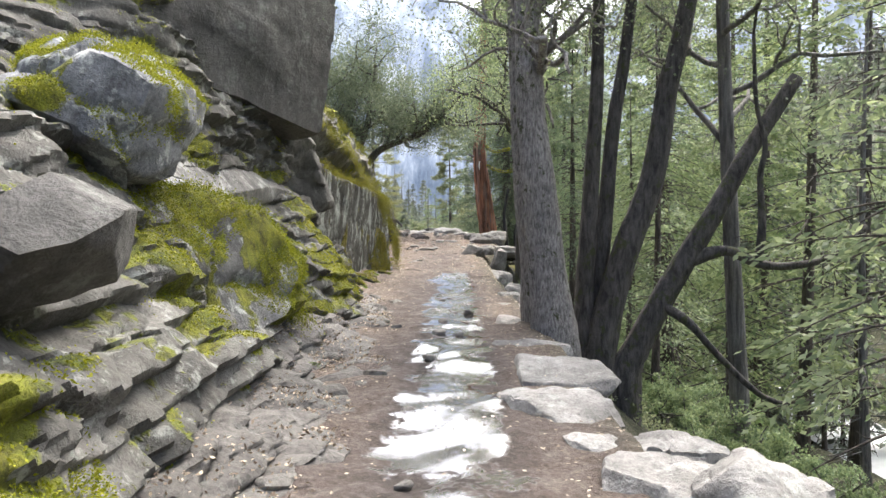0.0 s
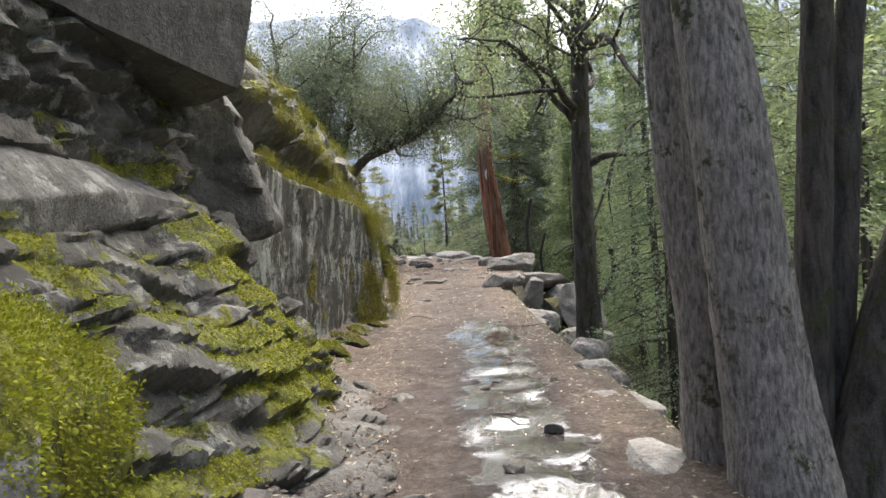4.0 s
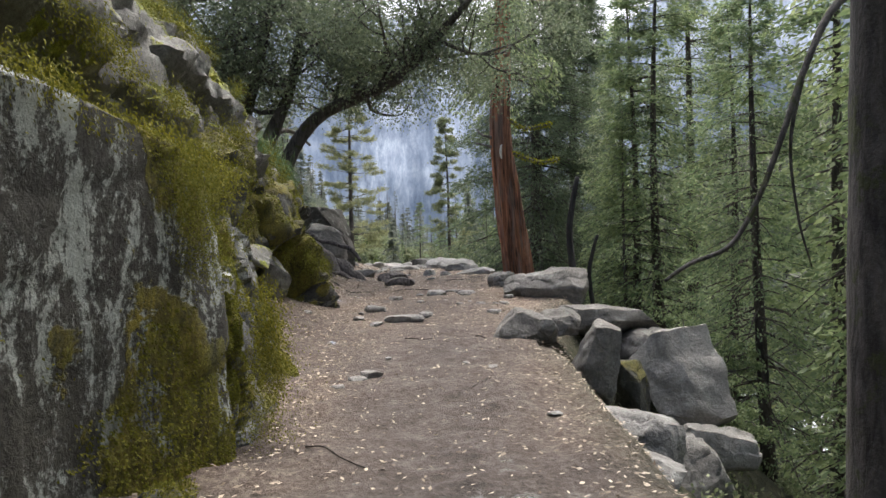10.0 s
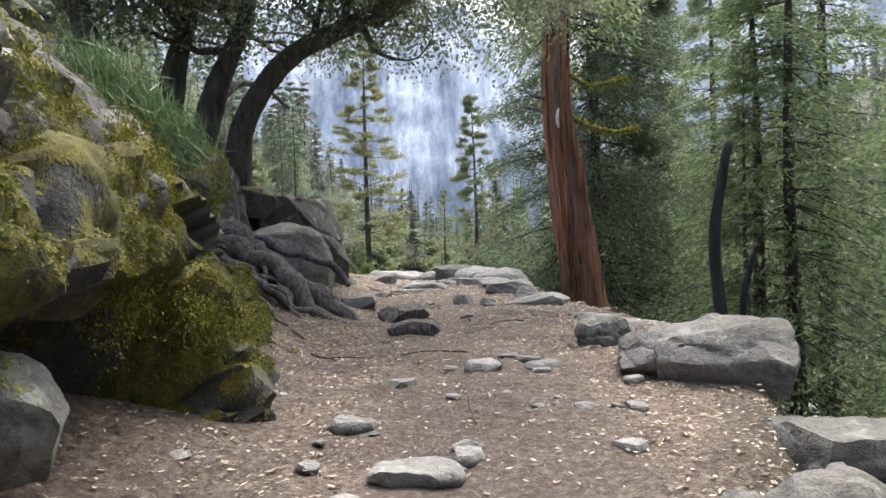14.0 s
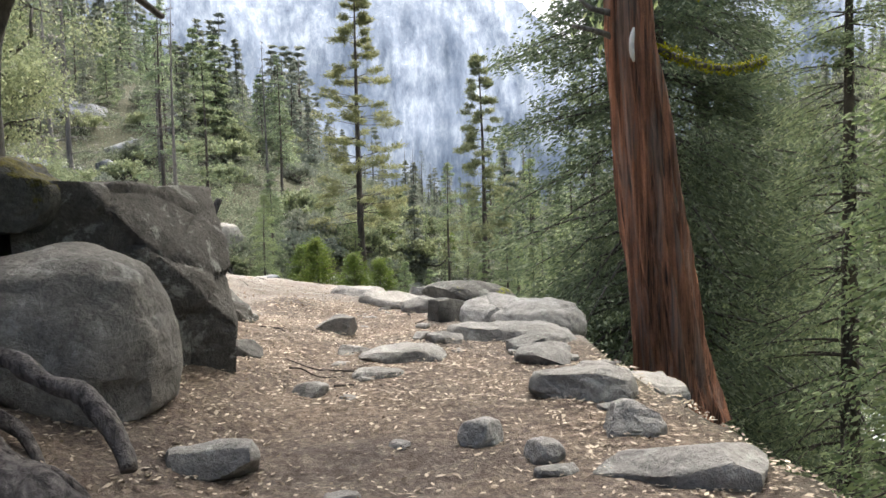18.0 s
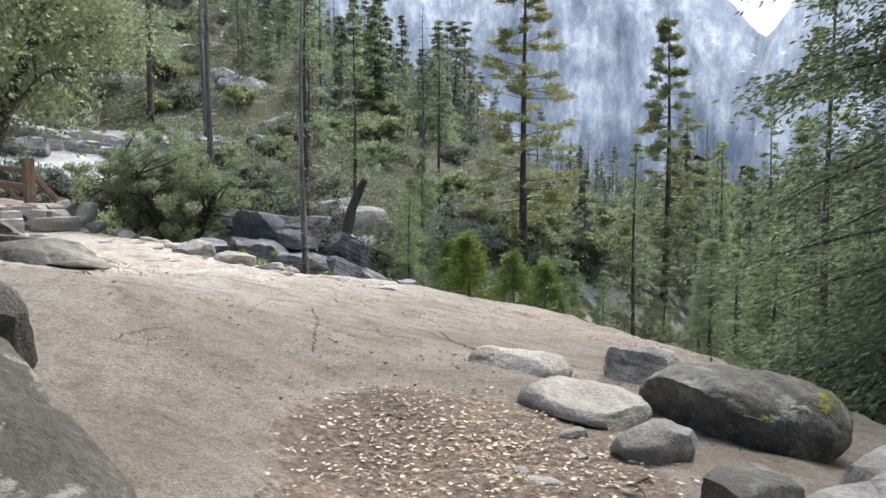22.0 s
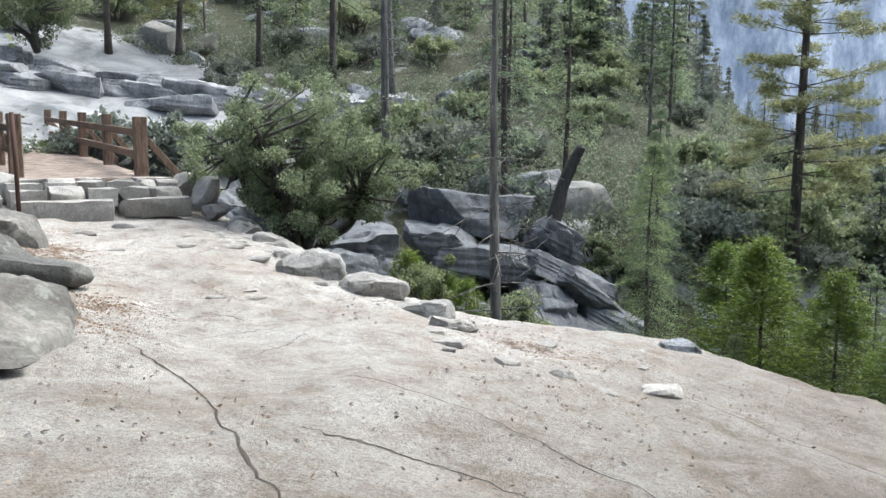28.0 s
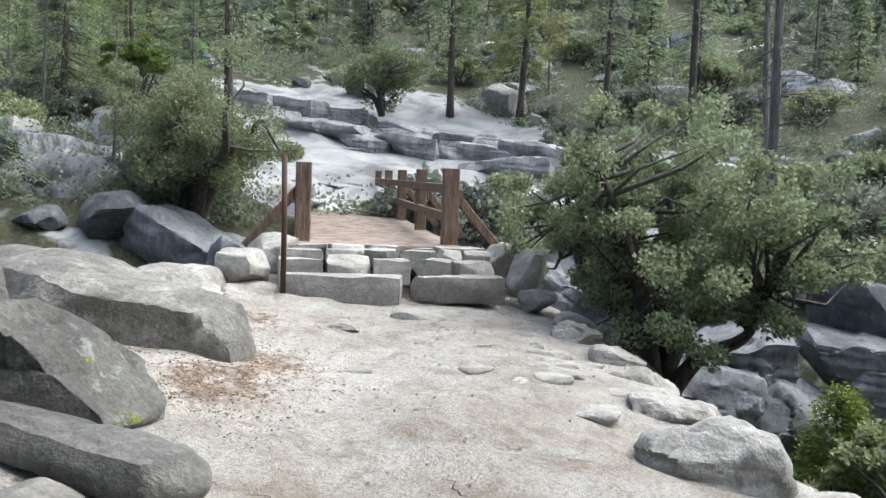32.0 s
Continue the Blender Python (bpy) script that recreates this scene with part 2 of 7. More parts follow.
def ground_material():
    m, nt, p = material("ground", 0.92)
    v = world_place(nt)
    att = nt.nodes.new("ShaderNodeAttribute")
    att.attribute_name = "cover"
    sep = nt.nodes.new("ShaderNodeSeparateColor")
    nt.links.new(att.outputs["Color"], sep.inputs[0])
    big, mid, fine = nz(nt, v, 0.7, 6, 0.62), nz(nt, v, 6, 6, 0.7), nz(nt, v, 55, 4, 0.75)
    dirt = ramp(nt, mid, (0.3, (0.038, 0.031, 0.029)), (0.52, (0.085, 0.071, 0.066)), (0.66, (0.137, 0.119, 0.111)), (0.78, (0.22, 0.2, 0.19)))
    litter = ramp(nt, nz(nt, v, 24, 5, 0.8), (0.34, (0.075, 0.054, 0.042)), (0.52, (0.21, 0.16, 0.122)), (0.68, (0.4, 0.335, 0.27)))
    leafy = nt.nodes.new("ShaderNodeAttribute")
    leafy.attribute_name = "leafy"
    dirt = mix(nt, maths(nt, "MULTIPLY", ramp(nt, big, (0.35, grey(0.25)), (0.6, grey(0.95))), leafy.outputs["Fac"]), dirt, litter)
    slab = ramp(nt, nz(nt, v, 0.9, 7, 0.6, 0.8), (0.3, (0.33, 0.3, 0.27)), (0.5, (0.43, 0.41, 0.385)), (0.7, (0.5, 0.49, 0.475)))
    slab = mix(nt, 0.5, slab, ramp(nt, nz(nt, v, 90, 2, 0.8), (0.3, grey(0.62)), (0.7, grey(1.25))), "MULTIPLY")
    grit = ramp(nt, nz(nt, v, 130, 3, 0.8), (0.36, grey(0.5)), (0.5, grey(1.0)), (0.66, grey(1.3)))
    slab = mix(nt, 0.75, slab, grit, "MULTIPLY")
    slab = mix(nt, 0.5, slab, ramp(nt, nz(nt, v, 24, 6, 0.8, 0.4), (0.36, grey(0.42)), (0.46, grey(0.95)), (0.66, grey(1.3))), "MULTIPLY")
    slab = mix(nt, 0.35, slab, ramp(nt, nz(nt, v, 48, 4, 0.85), (0.35, grey(0.55)), (0.5, grey(1.0)), (0.65, grey(1.25))), "MULTIPLY")
    stain = nz(nt, scaled(nt, v, 0.8, 0.5, 0.8), 1.0, 6, 0.65, 1.2)
    slab = mix(nt, ramp(nt, stain, (0.52, grey(0)), (0.72, grey(0.5))), slab, (0.3, 0.24, 0.185))
    slab = mix(nt, 0.9, slab, ramp(nt, nz(nt, v, 3.2, 9, 0.72, 0.9), (0.34, (0.66, 0.6, 0.54)), (0.5, grey(1.0)), (0.66, grey(1.16))), "MULTIPLY")
    slab = mix(nt, ramp(nt, nz(nt, v, 75, 3, 0.7), (0.58, grey(0)), (0.64, grey(0.8))), slab, (0.1, 0.09, 0.08))
    sand = nt.nodes.new("ShaderNodeAttribute")
    sand.attribute_name = "sand"
    slab = mix(nt, 1.0, slab, mix(nt, sand.outputs["Fac"], (0.61, 0.57, 0.535), (1.0, 0.985, 0.96)), "MULTIPLY")
    floor = ramp(nt, mid, (0.3, (0.022, 0.024, 0.014)), (0.48, (0.045, 0.047, 0.026)), (0.62, (0.075, 0.073, 0.042)), (0.76, (0.14, 0.135, 0.11)))
    bare = ramp(nt, nz(nt, v, 0.5, 7, 0.65, 0.5), (0.33, (0.13, 0.135, 0.14)), (0.5, (0.29, 0.295, 0.3)), (0.68, (0.42, 0.42, 0.415)))
    col = mix(nt, sep.outputs[0], floor, dirt)
    edge = maths(nt, "ADD", sep.outputs[1], maths(nt, "MULTIPLY", maths(nt, "SUBTRACT", mid, 0.5), 0.9))
    col = mix(nt, ramp(nt, edge, (0.42, grey(0)), (0.58, grey(1))), col, slab)
    edge = maths(nt, "ADD", sep.outputs[2], maths(nt, "MULTIPLY", maths(nt, "SUBTRACT", big, 0.5), 1.6))
    col = mix(nt, ramp(nt, edge, (0.45, grey(0)), (0.6, grey(1))), col, bare)
    wet = maths(nt, "ADD", att.outputs["Alpha"], maths(nt, "MULTIPLY", maths(nt, "SUBTRACT", nz(nt, v, 2.6, 6, 0.65), 0.5), 2.4))
    wet = ramp(nt, wet, (0.42, grey(0)), (0.54, grey(1)))
    damp = ramp(nt, att.outputs["Alpha"], (0.05, grey(1)), (0.6, grey(0.62)))
    col = mix(nt, 1.0, col, damp, "MULTIPLY")
    col = mix(nt, maths(nt, "MULTIPLY", wet, 0.5), col, (0.05, 0.042, 0.036))
    nt.links.new(col, p.inputs["Base Color"])
    nt.links.new(mix(nt, wet, grey(0.9), grey(0.13)), p.inputs["Roughness"])
    nt.links.new(mix(nt, wet, grey(0.3), grey(1.0)), p.inputs["Specular IOR Level"])
    nt.links.new(wet, p.inputs["Coat Weight"])
    p.inputs["Coat Roughness"].default_value, p.inputs["Coat IOR"].default_value = 0.05, 2.0
    h = mix(nt, 0.45, mid, fine)
    h = mix(nt, sep.outputs[1], h, mix(nt, 0.6, nz(nt, v, 60, 4, 0.85), nz(nt, v, 14, 7, 0.8)))
    h = mix(nt, maths(nt, "MULTIPLY", wet, 0.9), h, grey(0.62))
    bump(nt, p, h, 1.0, 0.06)
    return m


GROUND = ground_material()


def bark_material(name, dark, light, furrow=(14, 14, 1.6), moss=0.0, worn=0.0):
    m, nt, p = material(name, 0.9)
    v = world_place(nt)
    f = nz(nt, scaled(nt, v, *furrow), 1.0, 5, 0.65, 0.4)
    col = ramp(nt, f, (0.34, dark), (0.62, light))
    col = mix(nt, 0.5, col, ramp(nt, nz(nt, v, 45, 3, 0.7), (0.3, grey(0.6)), (0.7, grey(1.25))), "MULTIPLY")
    col = mix(nt, 0.6, col, ramp(nt, nz(nt, v, 2.2, 4), (0.3, grey(0.6)), (0.7, grey(1.2))), "MULTIPLY")
    if worn:
        g2 = nz(nt, scaled(nt, v, 5, 5, 0.6), 1.0, 5, 0.7, 0.5)
        col = mix(nt, maths(nt, "MULTIPLY", ramp(nt, g2, (0.48, grey(0)), (0.6, grey(1))), worn), col, mix(nt, f, (0.05, 0.042, 0.04), (0.34, 0.29, 0.26)))
    if moss:
        f2 = ramp(nt, nz(nt, v, 5, 6, 0.7), (0.62 - 0.2 * moss, grey(0)), (0.68 - 0.2 * moss, grey(1)))
        col = mix(nt, f2, col, (0.05, 0.055, 0.02))
    nt.links.new(col, p.inputs["Base Color"])
    bump(nt, p, mix(nt, 0.3, f, nz(nt, v, 40, 4)), 1.0, 0.035)
    return m


BARK_OAK = bark_material("oak_bark", (0.1, 0.091, 0.085), (0.36, 0.333, 0.312), (42, 42, 11), moss=0.2)
BARK_DARK = bark_material("dark_bark", (0.028, 0.025, 0.023), (0.11, 0.1, 0.09), (18, 18, 4), moss=0.3)
BARK_CHAR = bark_material("charred_bark", (0.01, 0.009, 0.009), (0.045, 0.042, 0.04), (22, 22, 3))
BARK_CEDAR = bark_material("cedar_bark", (0.022, 0.013, 0.01), (0.42, 0.19, 0.11), (17, 17, 0.55), worn=0.55)
BARK_PINE = bark_material("pine_bark", (0.035, 0.03, 0.027), (0.12, 0.1, 0.085), (15, 15, 2.4))
BARK_GREY = bark_material("dead_bark", (0.07, 0.066, 0.062), (0.21, 0.2, 0.187), (16, 16, 2))
ROOT_WOOD = bark_material("root_bark", (0.03, 0.026, 0.025), (0.17, 0.15, 0.14), (26, 26, 14))
WOOD = bark_material("bridge_timber", (0.085, 0.055, 0.038), (0.21, 0.145, 0.1), (30, 30, 3))
PLANK = bark_material("deck_plank", (0.2, 0.155, 0.125), (0.38, 0.31, 0.26), (3, 3, 9))


def leaf_material(name, a, b, trans=0.45, rough=0.55, spread=1.0, dull=0.16):
    a, b = (tuple(c * (1 - dull) + (0.3 * q[0] + 0.6 * q[1] + 0.1 * q[2]) * dull for c in q) for q in (a, b))
    m, nt, p = material(name, rough)
    g = nt.nodes.new("ShaderNodeNewGeometry")
    o = nt.nodes.new("ShaderNodeObjectInfo")
    col = mix(nt, maths(nt, "POWER", g.outputs["Random Per Island"], spread), a, b)
    col = mix(nt, 0.45, col, ramp(nt, o.outputs["Random"], (0.0, (0.72, 0.78, 0.8)), (1.0, (1.22, 1.12, 0.95))), "MULTIPLY")
    col = mix(nt, 0.6, col, ramp(nt, nz(nt, world_place(nt), 1.4, 3), (0.3, grey(0.72)), (0.7, grey(1.4))), "MULTIPLY")
    nt.links.new(col, p.inputs["Base Color"])
    t = nt.nodes.new("ShaderNodeBsdfTranslucent")
    nt.links.new(col, t.inputs[0])
    ms = nt.nodes.new("ShaderNodeMixShader")
    ms.inputs[0].default_value = trans
    nt.links.new(p.outputs[0], ms.inputs[1])
    nt.links.new(t.outputs[0], ms.inputs[2])
    nt.links.new(ms.outputs[0], nt.nodes["Material Output"].inputs[0])
    return m


LEAF_OAK = leaf_material("oak_leaf", (0.11, 0.142, 0.072), (0.23, 0.265, 0.14), 0.5)
LEAF_BUSH = leaf_material("bush_leaf", (0.12, 0.16, 0.075), (0.32, 0.36, 0.18), 0.5)
LEAF_FIR = leaf_material("fir_needle", (0.12, 0.18, 0.095), (0.3, 0.37, 0.19), 0.5)
LEAF_CEDAR = leaf_material("cedar_spray", (0.12, 0.185, 0.075), (0.3, 0.375, 0.155), 0.5)
LEAF_PINE = leaf_material("pine_needle", (0.145, 0.17, 0.07), (0.33, 0.34, 0.15), 0.5)
# Paler, bluer needles: haze over the far slopes put into the colour.
LEAF_HAZED = leaf_material("far_needle", (0.11, 0.137, 0.113), (0.215, 0.242, 0.192), 0.5)
LEAF_SCRUB = leaf_material("scrub_leaf", (0.1, 0.132, 0.082), (0.215, 0.252, 0.162), 0.45)
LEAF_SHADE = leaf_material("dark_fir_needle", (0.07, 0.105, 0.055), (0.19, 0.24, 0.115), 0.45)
LEAF_BRIGHT = leaf_material("young_cedar_spray", (0.08, 0.13, 0.02), (0.17, 0.22, 0.04), dull=0.0)
LEAF_DRY = leaf_material("dry_leaf", (0.13, 0.09, 0.06), (0.66, 0.55, 0.42), 0.1, 0.7, 1.7, dull=0.0)
LEAF_BROWN = leaf_material("bark_flake", (0.11, 0.07, 0.045), (0.36, 0.25, 0.17), 0.05, 0.8, dull=0.0)
MOSS_DARK = leaf_material("olive_moss", (0.085, 0.09, 0.011), (0.21, 0.205, 0.024), 0.25, 0.9, dull=0.0)
MOSS_TUFT = leaf_material("moss_tuft", (0.15, 0.172, 0.008), (0.33, 0.335, 0.018), 0.25, 0.9, dull=0.0)
GRASS = leaf_material("hanging_grass", (0.05, 0.1, 0.03), (0.12, 0.2, 0.07), 0.3, 0.6)


def plain(name, col, rough=0.6, metal=0.0, scale=12):
    m, nt, p = material(name, rough, metal)
    c = mix(nt, 0.7, col, ramp(nt, nz(nt, world_place(nt), scale, 5), (0.3, grey(0.65)), (0.7, grey(1.2))), "MULTIPLY")
    nt.links.new(c, p.inputs["Base Color"])
    return m


SOIL = plain("crack_soil", (0.04, 0.03, 0.023), 0.95, 0, 30)
RUST = plain("rusted_iron", (0.07, 0.035, 0.025), 0.75, 0.3)
WHITE_TAG = plain("white_tag", (0.75, 0.75, 0.72), 0.5)
SNOW = plain("snow", (0.85, 0.86, 0.88), 0.6)
WHITEWATER = plain("white_water", (0.6, 0.63, 0.64), 0.25, 0, 0.6)


# ---- mesh helpers ----
class Geo:
    """Vertices and faces gathered for one mesh."""

    def __init__(self):
        self.v, self.f, self.base, self.low = [], [], Vector((0, 0, 0)), -99

    def add(self, verts, faces):
        k = len(self.v)
        self.v.extend(verts)
        self.f.extend([tuple(i + k for i in f) for f in faces])

    def mesh(self, name, mat, smooth=True, sharp=None):
        me = bpy.data.meshes.new(name)
        me.from_pydata([tuple(p) for p in self.v], [], self.f)
        return finish(me, mat, smooth, sharp)


def finish(me, mat, smooth=True, sharp=None):
    me.materials.append(mat)
    me.update()
    if smooth:
        me.polygons.foreach_set("use_smooth", np.ones(len(me.polygons), dtype=bool))
        if sharp:
            me.set_sharp_from_angle(angle=radians(sharp))
    return me


def quad_mesh(name, corners, mat):
    """One mesh of loose four-cornered leaves; corners: n x 4 x 3."""
    n = len(corners)
    me = bpy.data.meshes.new(name)
    me.vertices.add(4 * n), me.loops.add(4 * n), me.polygons.add(n)
    me.vertices.foreach_set("co", np.asarray(corners, dtype=np.float32).ravel())
    me.loops.foreach_set("vertex_index", np.arange(4 * n, dtype=np.int32))
    me.polygons.foreach_set("loop_start", np.arange(0, 4 * n, 4, dtype=np.int32))
    me.materials.append(mat)
    me.update(calc_edges=True)
    return me


def leaf_quads(rng, at, along, length, width, droop=0.0):
    """Diamond leaves at the points, roughly along the given ways."""
    n = len(at)
    a = along + rng.normal(0, 0.45, (n, 3)) + np.array([0, 0, -droop])
    a /= np.linalg.norm(a, axis=1)[:, None] + 1e-9
    b = np.cross(a, rng.normal(0, 1, (n, 3)))
    b /= np.linalg.norm(b, axis=1)[:, None] + 1e-9
    l = length * rng.uniform(0.6, 1.3, (n, 1))
    w = width * rng.uniform(0.6, 1.3, (n, 1))
    return np.stack([at - a * l / 2, at + b * w / 2, at + a * l / 2, at - b * w / 2], axis=1)


def part(name, me, parent, label=""):
    ob = new(name, me)
    ob.parent = parent
    return tagged(ob, label)


def thing(name, x, y, z, label, category, group="", kind=""):
    ob = new(name)
    ob.empty_display_size = 0.2
    ob.matrix_basis = pose(x, y, z)
    return tagged(ob, label, category, group, kind)


def tube(geo, pts, radii, sides=9, flute=0.0, rng=None):
    """A tapered limb along pts, with an uneven outline."""
    pts = [Vector(p) for p in pts]
    n = len(pts)
    ring = []
    ref = Vector((1, 0.13, 0.07))
    wob = [1 + (rng.uniform(-flute, flute) if rng is not None else 0) for _ in range(sides)]
    for i, p in enumerate(pts):
        d = (pts[min(i + 1, n - 1)] - pts[max(i - 1, 0)]).normalized()
        u = (ref - d * ref.dot(d)).normalized()
        w = d.cross(u)
        for k in range(sides):
            t = 2 * math.pi * k / sides
            r = radii[i] * wob[k] * (1 + (rng.uniform(-flute, flute) * 0.5 if rng is not None else 0))
            ring.append(p + u * (math.cos(t) * r) + w * (math.sin(t) * r))
    faces = [(i * sides + k, i * sides + (k + 1) % sides, (i + 1) * sides + (k + 1) % sides, (i + 1) * sides + k) for i in range(n - 1) for k in range(sides)]
    faces.append(tuple(range(sides))[::-1])
    faces.append(tuple((n - 1) * sides + k for k in range(sides)))
    geo.add(ring, faces)


def curve_pts(*pts, n=10):
    """A smooth line through the points (Catmull-Rom)."""
    p = [Vector(q) for q in pts]
    p = [p[0] * 2 - p[1]] + p + [p[-1] * 2 - p[-2]]
    out = []
    for i in range(1, len(p) - 2):
        for k in range(n):
            t = k / n
            a, b, c, d = p[i - 1], p[i], p[i + 1], p[i + 2]
            out.append(0.5 * ((2 * b) + (c - a) * t + (2 * a - 5 * b + 4 * c - d) * t * t + (3 * b - a - 3 * c + d) * t ** 3))
    out.append(p[-2])
    return out


SPHERES = {}


def cube_ball(n):
    """A cube of n x n faces a side, blown up to a ball: points and faces."""
    if n not in SPHERES:
        idx, v, f = {}, [], []

        def at(q):
            key = tuple(round(c * n) for c in q)
            if key not in idx:
                idx[key] = len(v)
                v.append(q)
            return idx[key]
        for ax in range(3):
            for s in (-1, 1):
                for i in range(n):
                    for j in range(n):
                        c = []
                        for di, dj in ((0, 0), (1, 0), (1, 1), (0, 1)):
                            q = [0, 0, 0]
                            q[ax], q[(ax + 1) % 3], q[(ax + 2) % 3] = s, 2 * (i + di) / n - 1, 2 * (j + dj) / n - 1
                            c.append(at(tuple(q)))
                        f.append(tuple(c if s > 0 else c[::-1]))
        SPHERES[n] = (np.array(v, dtype=float), f)
    return SPHERES[n]


def rock_relief(q, o, block, crack, wide):
    """Blocky relief at a place: each block has its own set-back and tilt, with clefts between."""
    s = Vector((q.x * 1.0, q.y * 0.75, q.z * 1.35)) * wide + o
    dist, pts = noise.voronoi(s)
    c = noise.cell_vector(pts[0] * 7.3)
    tilt = (Vector(c) - Vector((0.5, 0.5, 0.5))).dot(s - pts[0])
    cleft = max(0.0, 1 - (dist[1] - dist[0]) / 0.14)
    return (c[0] - 0.5) * block + tilt * block * 1.3 - cleft * cleft * crack


def rock_mesh(name, mat, dims, seed, n=14, square=0.35, cuts=6, rough=0.06, layers=0.0, sharp=38, nose=0.0, under=0.0, relief=1.0):
    """A boulder: a blown-up box, sheared flat by random planes, roughened at three scales; layers: bedding steps."""
    rng = np.random.default_rng(seed)
    v, f = cube_ball(n)
    ball = v / np.linalg.norm(v, axis=1)[:, None]
    p = ball * (1 - square) + v * square * 0.82
    for _ in range(cuts):
        d = rng.normal(0, 1, 3)
        d /= np.linalg.norm(d)
        over = np.maximum(p @ d - rng.uniform(0.55, 0.84), 0)
        p = p - over[:, None] * d * 0.97
    if nose:
        thin = 1 - nose * np.clip(p[:, 0], 0, 1) ** 1.3
        p[:, 1] *= thin
        p[:, 2] = p[:, 2] * thin - 0.25 * np.clip(p[:, 0], 0, 1)
    if under:
        p[:, 0] -= under * np.clip(-p[:, 2] - 0.25, 0, 1)
    p = p * (np.array(dims) / 2)
    scale = 1.6 / max(min(dims), 0.05)
    size = min(dims) / 2
    off = Vector(rng.uniform(-50, 50, 3))
    nrm = ball / np.array(dims)
    nrm /= np.linalg.norm(nrm, axis=1)[:, None]
    h = np.array([noise.noise(Vector(q) * scale * 0.7 + off) * 1.4 + noise.noise(Vector(q) * scale * 2.1 + off) * 0.7
                  + (1 - abs(noise.noise(Vector(q) * scale * 4.6 + off)) * 2) * 0.22 for q in p])
    p = p + nrm * (h * rough * size * 2)[:, None]
    if n >= 18:
        big = max(dims)
        k = np.array([rock_relief(Vector(q), off, 0.1 * size * relief, 0.06 * size * relief, 2.2 / big * 1.6) for q in p])
        p = p + nrm * k[:, None]
    if layers:
        k = np.array([noise.noise(Vector((q[0] * 0.8, q[1] * 0.8, q[2] * 7 / dims[2] * 2)) + off) for q in p])
        p[:, :2] += (nrm[:, :2] * (np.sign(k) * np.abs(k) ** 0.5 * layers)[:, None])
    me = bpy.data.meshes.new(name)
    me.from_pydata(p.tolist(), [], f)
    return finish(me, mat, True, sharp)


def boulder(name, mat, at, dims, turn, seed, label, category="rock", group="", **shape):
    ob = new(name, rock_mesh(name, mat, dims, seed, **shape))
    ob.matrix_basis = pose(*at, *turn)
    return tagged(ob, label, category, group)


# ---- the lie of the land ----
EDGE = [(1.6, -30), (1.45, 0), (1.25, 5), (1.2, 10), (1.05, 16), (1.0, 20.8), (1.05, 22.3), (1.6, 24), (1.6, 26), (1.15, 27.6), (0.8, 29.5), (0.75, 32), (0.85, 34), (1.1, 36.5), (0.3, 40), (-2.0, 44.6), (-5.5, 45.3), (-7.3, 44.3), (-9.8, 44.55), (-12.0, 46.3), (-13.5, 47.4),
        (-15.0, 48.5), (-17.6, 48.4), (-18.9, 46.2), (-16.9, 44.2), (-14.4, 43.0), (-13.8, 40.9), (-16, 36), (-24, 30), (-60, 24)]
STREAM = [(-90, 10), (-40, 28), (-24.5, 38), (-21, 43.5), (-20.6, 49.5), (-17.5, 52.4), (-12, 54), (-5, 58), (3, 66), (9, 80), (10, 110), (2, 180), (-20, 400), (-60, 900)]


def side_distance(x, y, line):
    """Signed distance from a line of points: plus on the right of its way."""
    best, sign = np.full(x.shape, 1e9), np.ones(x.shape)
    for (ax, ay), (bx, by) in zip(line, line[1:]):
        dx, dy = bx - ax, by - ay
        t = np.clip(((x - ax) * dx + (y - ay) * dy) / (dx * dx + dy * dy), 0, 1)
        qx, qy = x - ax - t * dx, y - ay - t * dy
        d = np.hypot(qx, qy)
        near = d < best - 1e-6
        best = np.where(near, d, best)
        sign = np.where(near, np.where(qx * dy - qy * dx > 0, 1.0, -1.0), sign)
    return best * sign


def smooth_min(a, b, k):
    h = np.maximum(k - np.abs(a - b), 0) / k
    return np.minimum(a, b) - h * h * k * 0.25


